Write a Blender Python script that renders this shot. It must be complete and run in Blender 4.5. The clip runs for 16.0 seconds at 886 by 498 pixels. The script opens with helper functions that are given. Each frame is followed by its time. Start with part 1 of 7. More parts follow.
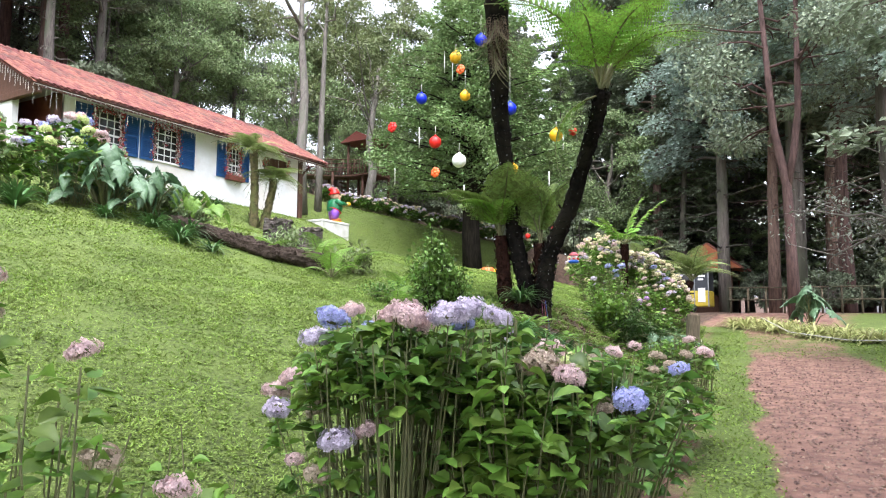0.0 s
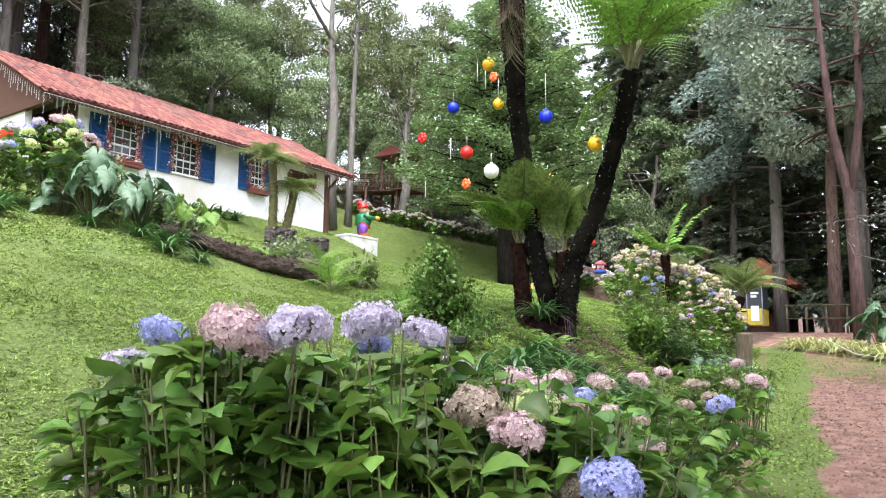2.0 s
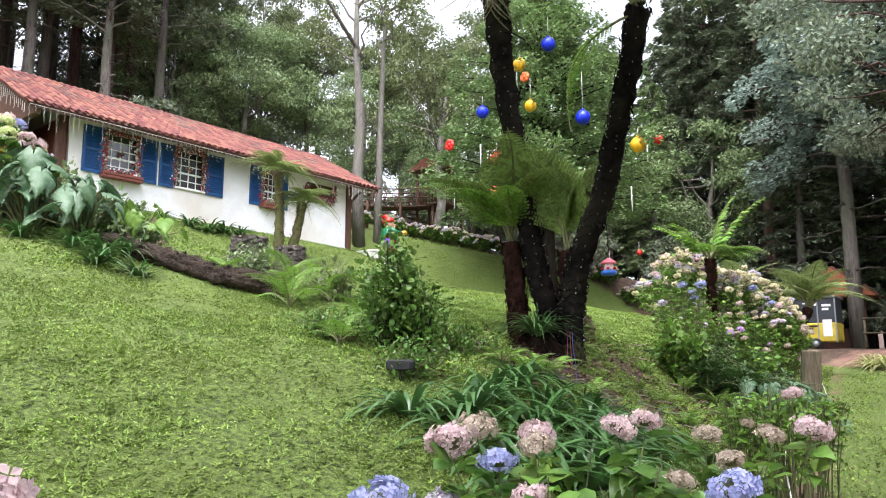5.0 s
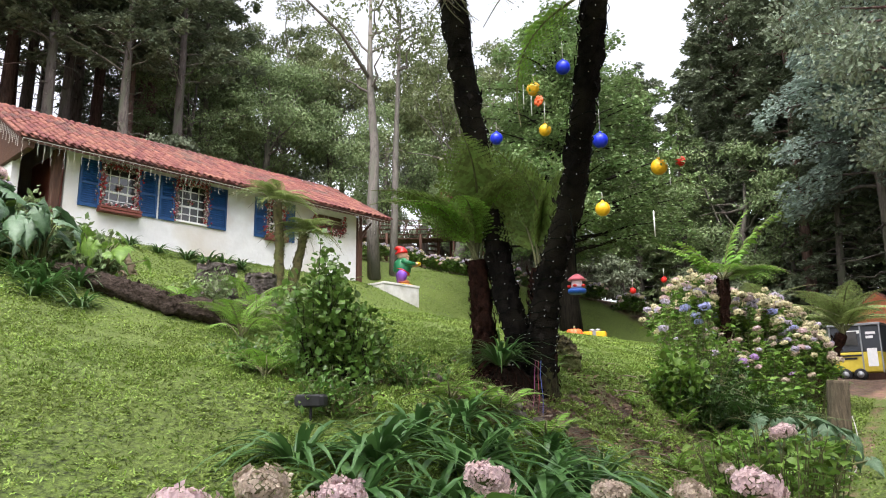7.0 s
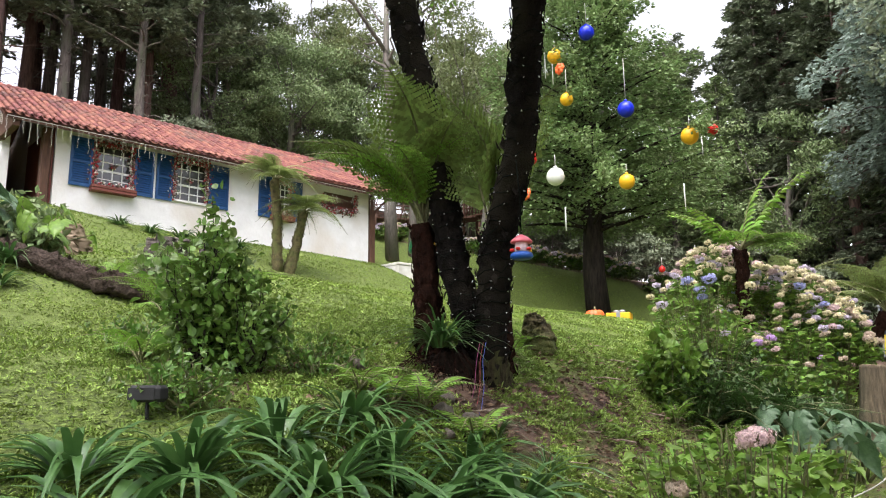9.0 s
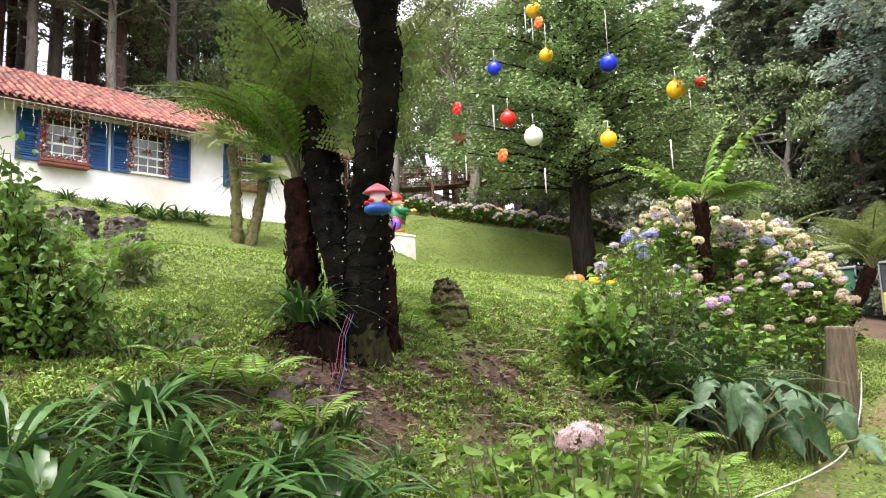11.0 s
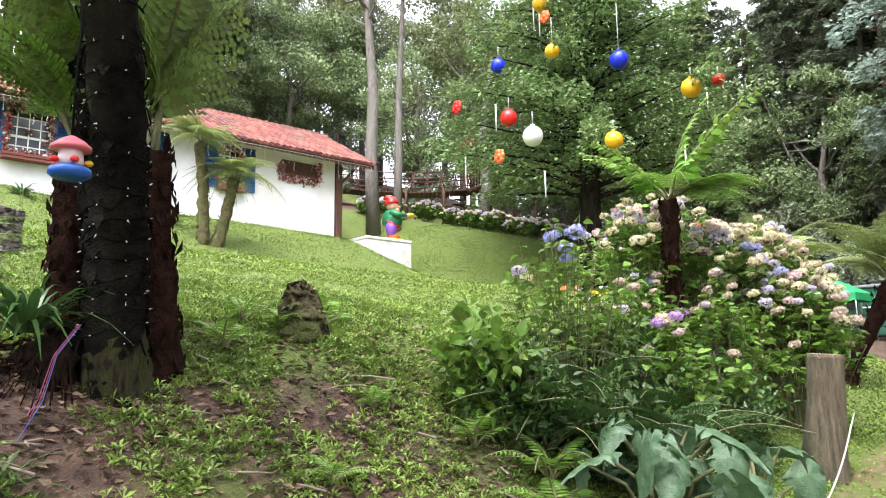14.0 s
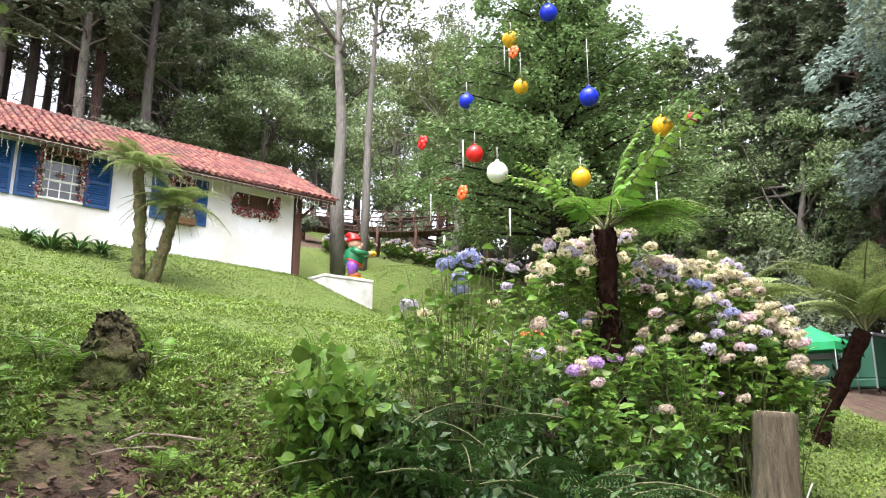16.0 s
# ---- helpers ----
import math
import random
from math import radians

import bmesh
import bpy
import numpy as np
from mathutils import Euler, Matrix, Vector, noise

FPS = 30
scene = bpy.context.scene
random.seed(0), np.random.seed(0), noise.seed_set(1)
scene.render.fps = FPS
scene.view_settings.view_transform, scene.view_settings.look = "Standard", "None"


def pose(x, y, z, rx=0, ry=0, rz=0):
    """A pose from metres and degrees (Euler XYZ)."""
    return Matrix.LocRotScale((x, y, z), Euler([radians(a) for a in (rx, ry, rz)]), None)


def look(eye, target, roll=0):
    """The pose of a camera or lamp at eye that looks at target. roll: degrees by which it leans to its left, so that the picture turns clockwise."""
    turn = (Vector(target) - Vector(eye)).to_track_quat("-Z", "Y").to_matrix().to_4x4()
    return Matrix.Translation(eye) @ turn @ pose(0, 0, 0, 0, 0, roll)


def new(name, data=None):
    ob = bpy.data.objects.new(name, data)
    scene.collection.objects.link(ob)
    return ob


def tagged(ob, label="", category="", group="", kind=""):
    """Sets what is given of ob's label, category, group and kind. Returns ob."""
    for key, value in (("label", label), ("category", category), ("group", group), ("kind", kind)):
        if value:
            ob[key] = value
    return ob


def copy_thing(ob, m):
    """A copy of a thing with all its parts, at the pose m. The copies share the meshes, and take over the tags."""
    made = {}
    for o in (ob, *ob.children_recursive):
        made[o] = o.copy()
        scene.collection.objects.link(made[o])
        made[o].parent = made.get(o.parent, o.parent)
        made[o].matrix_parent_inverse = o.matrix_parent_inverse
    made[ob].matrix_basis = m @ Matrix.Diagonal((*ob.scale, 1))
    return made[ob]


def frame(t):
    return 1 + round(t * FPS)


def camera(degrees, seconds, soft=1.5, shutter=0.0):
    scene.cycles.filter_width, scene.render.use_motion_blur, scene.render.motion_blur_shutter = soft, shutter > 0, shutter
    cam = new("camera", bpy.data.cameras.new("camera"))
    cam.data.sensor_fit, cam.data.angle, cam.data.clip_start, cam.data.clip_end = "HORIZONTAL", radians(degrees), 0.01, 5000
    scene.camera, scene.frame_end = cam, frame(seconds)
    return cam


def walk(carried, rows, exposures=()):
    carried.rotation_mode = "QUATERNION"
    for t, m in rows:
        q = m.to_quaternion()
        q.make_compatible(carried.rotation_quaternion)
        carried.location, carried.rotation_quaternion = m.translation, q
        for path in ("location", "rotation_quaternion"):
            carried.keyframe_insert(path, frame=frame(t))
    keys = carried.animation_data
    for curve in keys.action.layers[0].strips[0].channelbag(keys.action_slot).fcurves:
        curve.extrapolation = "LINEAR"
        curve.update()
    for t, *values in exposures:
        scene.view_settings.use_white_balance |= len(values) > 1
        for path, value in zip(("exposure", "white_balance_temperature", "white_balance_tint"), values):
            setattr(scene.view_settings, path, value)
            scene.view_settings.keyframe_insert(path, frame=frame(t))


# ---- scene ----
cam = camera(62.7, 16.0, 1.1)
PATH = [
    (0, (0.956, -0.3, 1.433), (-0.067, 1.408, 1.632), 0.4),
    (0.5, (0.946, 0.106, 1.384), (-0.115, 1.789, 1.59), 1.0),
    (1, (0.873, 0.529, 1.399), (-0.193, 2.204, 1.636), 0.8),
    (1.5, (0.771, 0.96, 1.443), (-0.319, 2.618, 1.696), 0.7),
    (2, (0.672, 1.317, 1.437), (-0.455, 2.95, 1.687), 0.6),
    (2.5, (0.568, 1.611, 1.464), (-0.554, 3.248, 1.717), -0.4),
    (3, (0.474, 2.031, 1.466), (-0.655, 3.662, 1.72), -0.1),
    (3.5, (0.425, 2.465, 1.475), (-0.743, 4.065, 1.747), 0.3),
    (4, (0.342, 2.858, 1.466), (-0.811, 4.468, 1.747), 0.3),
    (4.5, (0.289, 3.323, 1.46), (-0.895, 4.909, 1.747), -0.0),
    (4.7, (0.262, 3.539, 1.468), (-0.953, 5.101, 1.759), -0.1),
    (6.8, (0.336, 5.14, 1.448), (-0.994, 6.578, 1.85), -0.1),
    (7, (0.326, 5.252, 1.443), (-0.995, 6.699, 1.848), -0.7),
    (7.5, (0.215, 5.682, 1.455), (-1.091, 7.139, 1.868), -1.0),
    (8, (0.194, 6.129, 1.483), (-1.143, 7.561, 1.884), -0.8),
    (8.2, (0.162, 6.309, 1.478), (-1.194, 7.726, 1.873), -0.8),
    (10.3, (0.202, 7.831, 1.494), (-1.252, 9.17, 1.801), -0.8),
    (10.5, (0.219, 7.973, 1.504), (-1.229, 9.32, 1.801), -1.1),
    (11, (0.215, 8.408, 1.517), (-1.229, 9.762, 1.801), -2.2),
    (11.5, (0.373, 8.69, 1.524), (-1.049, 10.069, 1.802), -2.3),
    (12, (0.346, 9.065, 1.506), (-1.043, 10.47, 1.817), -0.9),
    (12.5, (0.257, 9.435, 1.521), (-1.133, 10.831, 1.862), -0.5),
    (13, (0.241, 9.847, 1.544), (-1.195, 11.2, 1.879), -0.4),
    (13.5, (0.132, 10.196, 1.535), (-1.355, 11.495, 1.851), -0.6),
    (14, (0.025, 10.492, 1.592), (-1.484, 11.765, 1.907), -0.7),
    (14.5, (-0.047, 10.794, 1.596), (-1.565, 12.057, 1.915), -0.7),
    (15, (-0.115, 11.165, 1.613), (-1.66, 12.393, 1.936), -0.5),
    (15.5, (-0.173, 11.49, 1.604), (-1.693, 12.74, 1.963), 0.1),
    (16, (-0.255, 11.823, 1.652), (-1.727, 13.105, 2.085), 0.1),
]
walk(cam, [(t, look(eye, target, roll)) for t, eye, target, roll in PATH],
     [(0, 0.97, 6050, 15), (3.5, 0.92, 6050, 15), (4.7, 0.85, 6100, 15), (6.8, 0.52, 6400, 15), (8.2, 0.48, 6400, 16), (10.3, 0.98, 6600, 17), (11, 1.05, 6600, 17), (12.5, 1.08, 6300, 15), (14.5, 1.15, 6250, 15), (15.5, 1.15, 6250, 15), (16, 1.02, 6250, 15)])

# ---- world, sun, exposure ----
world = bpy.data.worlds.new("overcast_sky")
scene.world = world
world.use_nodes = True
wn, wl = world.node_tree.nodes, world.node_tree.links
wn.clear()
sky = wn.new("ShaderNodeTexSky")
sky.sky_type = "NISHITA"
sky.sun_disc = False
sky.sun_elevation = radians(64)
sky.sun_rotation = radians(150)
sky.air_density, sky.dust_density, sky.ozone_density = 1.0, 4.0, 1.0
hs = wn.new("ShaderNodeHueSaturation")
hs.inputs["Saturation"].default_value = 0.24
bg = wn.new("ShaderNodeBackground")
bg.inputs["Strength"].default_value = 0.33
wo = wn.new("ShaderNodeOutputWorld")
wl.new(sky.outputs[0], hs.inputs["Color"])
wl.new(hs.outputs[0], bg.inputs["Color"])
wl.new(bg.outputs[0], wo.inputs["Surface"])
sun = new("sun", bpy.data.lights.new("sun", "SUN"))
sun.data.energy, sun.data.angle, sun.data.color = 2.8, radians(60), (1.0, 0.97, 0.93)
sun.matrix_world = look((4.2, -7.2, 17.0), (0, 0, 0))


# ---- materials ----
def mk(name, a, b, scale=8.0, rough=0.7, bump=0.15, c=None, big=0.6, vary="", leafy=0.0, metal=0.0, spec=0.4, stretch=(1, 1, 1), grain=6.0, swing=0.38):
    """Two-scale noise between colours a, b (and c as stains); vary: island or object; leafy: light through the leaf."""
    m = bpy.data.materials.new(name)
    m.use_nodes = True
    n, l = m.node_tree.nodes, m.node_tree.links
    p = n["Principled BSDF"]
    p.inputs["Roughness"].default_value = rough
    p.inputs["Metallic"].default_value = metal
    p.inputs["Specular IOR Level"].default_value = spec
    tc = n.new("ShaderNodeTexCoord")
    mp = n.new("ShaderNodeMapping")
    mp.inputs["Scale"].default_value = stretch
    l.new(tc.outputs["Object"], mp.inputs[0])
    n1 = n.new("ShaderNodeTexNoise")
    n1.inputs["Scale"].default_value = scale
    n1.inputs["Detail"].default_value = 6
    n1.inputs["Roughness"].default_value = 0.65
    l.new(mp.outputs[0], n1.inputs["Vector"])
    r1 = n.new("ShaderNodeValToRGB")
    r1.color_ramp.elements[0].position, r1.color_ramp.elements[1].position = 0.32, 0.68
    r1.color_ramp.elements[0].color, r1.color_ramp.elements[1].color = (*a, 1), (*b, 1)
    l.new(n1.outputs["Fac"], r1.inputs[0])
    col = r1.outputs[0]
    if c:
        n2 = n.new("ShaderNodeTexNoise")
        n2.inputs["Scale"].default_value = big
        n2.inputs["Detail"].default_value = 5
        l.new(mp.outputs[0], n2.inputs["Vector"])
        r2 = n.new("ShaderNodeValToRGB")
        r2.color_ramp.elements[0].position, r2.color_ramp.elements[1].position = 0.47, 0.66
        l.new(n2.outputs["Fac"], r2.inputs[0])
        mx = n.new("ShaderNodeMix")
        mx.data_type = "RGBA"
        l.new(r2.outputs[0], mx.inputs["Factor"])
        l.new(col, mx.inputs["A"])
        mx.inputs["B"].default_value = (*c, 1)
        col = mx.outputs["Result"]
    if vary:
        src = n.new("ShaderNodeNewGeometry").outputs["Random Per Island"] if vary == "island" else n.new("ShaderNodeObjectInfo").outputs["Random"]
        hv = n.new("ShaderNodeHueSaturation")
        mr = n.new("ShaderNodeMapRange")
        mr.inputs["To Min"].default_value, mr.inputs["To Max"].default_value = 1 - swing, 1 + swing
        l.new(src, mr.inputs["Value"])
        l.new(mr.outputs[0], hv.inputs["Value"])
        m2 = n.new("ShaderNodeMapRange")
        m2.inputs["To Min"].default_value, m2.inputs["To Max"].default_value = (0.485, 0.515)
        l.new(src, m2.inputs["Value"])
        l.new(m2.outputs[0], hv.inputs["Hue"])
        l.new(col, hv.inputs["Color"])
        col = hv.outputs[0]
    l.new(col, p.inputs["Base Color"])
    if bump:
        n3 = n.new("ShaderNodeTexNoise")
        n3.inputs["Scale"].default_value = scale * grain
        n3.inputs["Detail"].default_value = 4
        l.new(mp.outputs[0], n3.inputs["Vector"])
        ad = n.new("ShaderNodeMath")
        ad.operation = "ADD"
        l.new(n1.outputs["Fac"], ad.inputs[0])
        l.new(n3.outputs["Fac"], ad.inputs[1])
        bp = n.new("ShaderNodeBump")
        bp.inputs["Strength"].default_value = bump
        bp.inputs["Distance"].default_value = 0.02
        l.new(ad.outputs[0], bp.inputs["Height"])
        l.new(bp.outputs[0], p.inputs["Normal"])
    if leafy:
        out = n["Material Output"]
        tr = n.new("ShaderNodeBsdfTranslucent")
        l.new(col, tr.inputs["Color"])
        ms = n.new("ShaderNodeMixShader")
        ms.inputs[0].default_value = leafy
        l.new(p.outputs[0], ms.inputs[1])
        l.new(tr.outputs[0], ms.inputs[2])
        l.new(ms.outputs[0], out.inputs["Surface"])
    return m


def plain(name, c, rough=0.5, metal=0.0):
    return mk(name, tuple(v * 0.88 for v in c), c, 9.0, rough, 0.05, metal=metal)


M_WALL = mk("whitewash", (0.68, 0.68, 0.685), (0.78, 0.78, 0.79), 2.5, 0.85, 0.45, c=(0.62, 0.58, 0.53), big=0.5, grain=5)
M_TILE = mk("clay_tile", (0.125, 0.038, 0.028), (0.225, 0.078, 0.06), 3.0, 0.8, 0.2, c=(0.095, 0.05, 0.04), big=1.2, vary="object", swing=0.3)
M_TILES = mk("clay_tiles", (0.125, 0.038, 0.028), (0.225, 0.078, 0.06), 3.0, 0.8, 0.2, c=(0.095, 0.05, 0.04), big=1.2, vary="island", swing=0.3)
M_BLUE = mk("blue_paint", (0.006, 0.048, 0.15), (0.012, 0.076, 0.22), 6, 0.5, 0.15, c=(0.01, 0.05, 0.15))
M_BROWN = mk("brown_wood", (0.05, 0.022, 0.013), (0.11, 0.05, 0.03), 5, 0.7, 0.3, stretch=(4, 4, 0.6))
M_BOX = mk("red_brown_plank", (0.13, 0.035, 0.025), (0.2, 0.06, 0.045), 5, 0.6, 0.3, stretch=(4, 0.6, 4))
M_PAINT = mk("white_paint", (0.7, 0.7, 0.68), (0.8, 0.8, 0.78), 8, 0.5, 0.05)
M_DARKIN = mk("dark_room", (0.02, 0.018, 0.016), (0.04, 0.035, 0.03), 3, 0.9, 0.0)
M_CONC = mk("pale_concrete", (0.55, 0.54, 0.51), (0.68, 0.67, 0.64), 4, 0.85, 0.2, c=(0.42, 0.41, 0.36), big=1.5)
M_BARK = mk("grey_bark", (0.06, 0.05, 0.044), (0.2, 0.17, 0.15), 4, 0.9, 0.8, c=(0.11, 0.12, 0.08), big=1.0, stretch=(3, 3, 0.5), vary="object")
M_REDBARK = mk("red_bark", (0.06, 0.036, 0.03), (0.19, 0.118, 0.098), 4, 0.9, 0.8, stretch=(3, 3, 0.5), vary="object")
M_PALEBARK = mk("pale_bark", (0.09, 0.08, 0.07), (0.25, 0.225, 0.2), 4, 0.9, 0.8, stretch=(3, 3, 0.7), c=(0.14, 0.14, 0.11), big=2.0)
M_FERNTRUNK = mk("fern_trunk", (0.0035, 0.003, 0.003), (0.014, 0.012, 0.01), 12, 0.95, 1.0, c=(0.022, 0.019, 0.014), big=2.0, spec=0.05)
M_FERNRED = mk("fern_fibre", (0.007, 0.004, 0.003), (0.036, 0.016, 0.011), 14, 0.95, 1.0, spec=0.05)
M_MOSS = mk("mossy_bark", (0.035, 0.028, 0.014), (0.15, 0.13, 0.055), 9, 0.95, 0.9, c=(0.08, 0.1, 0.025), big=2.5)
M_LOG = mk("rotten_log", (0.012, 0.009, 0.007), (0.1, 0.075, 0.06), 9, 0.95, 1.0, stretch=(1.2, 4, 4), spec=0.1)
M_CUT = mk("cut_wood", (0.25, 0.19, 0.12), (0.4, 0.32, 0.22), 9, 0.9, 0.2)
M_POST = mk("weathered_post", (0.05, 0.04, 0.026), (0.19, 0.15, 0.095), 6, 0.9, 0.8, stretch=(4, 4, 0.5), c=(0.06, 0.065, 0.035))
M_DARKBARK = mk("dark_bark", (0.008, 0.007, 0.006), (0.035, 0.028, 0.022), 4, 0.95, 0.9, stretch=(3, 3, 0.5), spec=0.15)
M_LEAF_A = mk("leaf_broad", (0.125, 0.18, 0.075), (0.25, 0.33, 0.145), 0.5, 0.55, 0, vary="island", leafy=0.3)
M_LEAF_B = mk("leaf_dark", (0.1, 0.125, 0.075), (0.21, 0.25, 0.155), 0.5, 0.6, 0, vary="island", leafy=0.2)
M_LEAF_C = mk("leaf_blue", (0.22, 0.29, 0.24), (0.36, 0.45, 0.38), 0.5, 0.6, 0, vary="island", leafy=0.4)
M_LEAF_D = mk("leaf_conifer", (0.14, 0.2, 0.085), (0.27, 0.34, 0.16), 0.5, 0.6, 0, vary="island", leafy=0.25)
M_LEAF_GREY = mk("leaf_grey_pine", (0.16, 0.2, 0.13), (0.27, 0.32, 0.22), 0.5, 0.6, 0, vary="island", leafy=0.3)
M_LEAF_Y = mk("leaf_olive", (0.1, 0.13, 0.055), (0.2, 0.235, 0.1), 0.5, 0.6, 0, vary="island", leafy=0.3)
M_FROND = mk("fern_leaf", (0.1, 0.22, 0.025), (0.24, 0.4, 0.065), 3, 0.5, 0, vary="island", leafy=0.35)
M_FROND_D = mk("fern_leaf_dull", (0.09, 0.14, 0.028), (0.21, 0.29, 0.07), 3, 0.55, 0, vary="island", leafy=0.35)
M_DEADFROND = mk("dead_frond", (0.09, 0.06, 0.04), (0.2, 0.15, 0.1), 3, 0.8, 0, vary="island", leafy=0.1)
M_STRAP = mk("strap_leaf", (0.03, 0.085, 0.02), (0.1, 0.2, 0.055), 2, 0.3, 0, vary="island", leafy=0.2, spec=0.6)
M_BUSHLEAF = mk("shrub_leaf", (0.05, 0.108, 0.018), (0.165, 0.275, 0.055), 5, 0.4, 0, vary="island", leafy=0.25)
M_HYLEAF = mk("hydrangea_leaf", (0.04, 0.098, 0.016), (0.135, 0.24, 0.045), 7, 0.36, 0, vary="island", leafy=0.3)
M_HYLEAF_Y = mk("hydrangea_leaf_pale", (0.08, 0.165, 0.022), (0.2, 0.32, 0.055), 5, 0.42, 0, vary="island", leafy=0.35)
M_STEM = mk("green_stem", (0.07, 0.08, 0.03), (0.17, 0.165, 0.075), 8, 0.7, 0.2)
M_PALELEAF = mk("pale_blade", (0.3, 0.33, 0.11), (0.52, 0.52, 0.24), 2, 0.5, 0, vary="island", leafy=0.3)
M_ELEPH = mk("elephant_leaf", (0.035, 0.085, 0.036), (0.105, 0.185, 0.085), 6, 0.36, 0.4, vary="island", leafy=0.12, spec=0.5, c=(0.125, 0.2, 0.115), big=4.0)
M_PETAL = [mk("petal_" + k, tuple(v * 0.8 for v in c), c, 9, 0.6, 0, vary="island", leafy=0.3, swing=0.2) for k, c in (
    ("blue", (0.44, 0.47, 0.76)), ("mauve", (0.64, 0.57, 0.7)), ("pink", (0.68, 0.5, 0.5)), ("cream", (0.74, 0.67, 0.44)),
    ("lime", (0.66, 0.74, 0.34)), ("violet", (0.6, 0.38, 0.72)), ("faded", (0.52, 0.42, 0.33)))]
M_GLASS_DARK = mk("window_glass", (0.02, 0.02, 0.02), (0.05, 0.05, 0.05), 2, 0.08, 0, spec=0.8)
M_WIRE = mk("dark_wire", (0.003, 0.004, 0.003), (0.007, 0.01, 0.008), 9, 0.9, 0, spec=0.03)
M_BULB = plain("lamp_bulb_white", (0.8, 0.8, 0.78), 0.25)
M_ROPE = mk("pale_rope", (0.38, 0.37, 0.34), (0.55, 0.54, 0.5), 30, 0.8, 0.2)
M_TWIG = mk("dry_twig", (0.16, 0.12, 0.09), (0.33, 0.27, 0.21), 12, 0.9, 0.3)
C_RED, C_YEL, C_ORA, C_BLU, C_WHI, C_GRE = (0.62, 0.02, 0.015), (0.75, 0.42, 0.015), (0.75, 0.13, 0.03), (0.012, 0.03, 0.55), (0.72, 0.74, 0.7), (0.02, 0.17, 0.07)
M_RED, M_YEL, M_ORA, M_CBLU, M_WHI, M_GRE = (plain("gloss_" + k, c, 0.3) for k, c in (("red", C_RED), ("yellow", C_YEL), ("orange", C_ORA), ("blue", C_BLU), ("white", C_WHI), ("green", C_GRE)))
M_SKIN = plain("painted_flesh", (0.62, 0.36, 0.26), 0.45)
M_PURP = plain("gloss_purple", (0.22, 0.08, 0.5), 0.4)
M_METAL = plain("grey_metal", (0.3, 0.31, 0.32), 0.4, 0.7)
M_BLACK = plain("black_rubber", (0.015, 0.015, 0.016), 0.7)


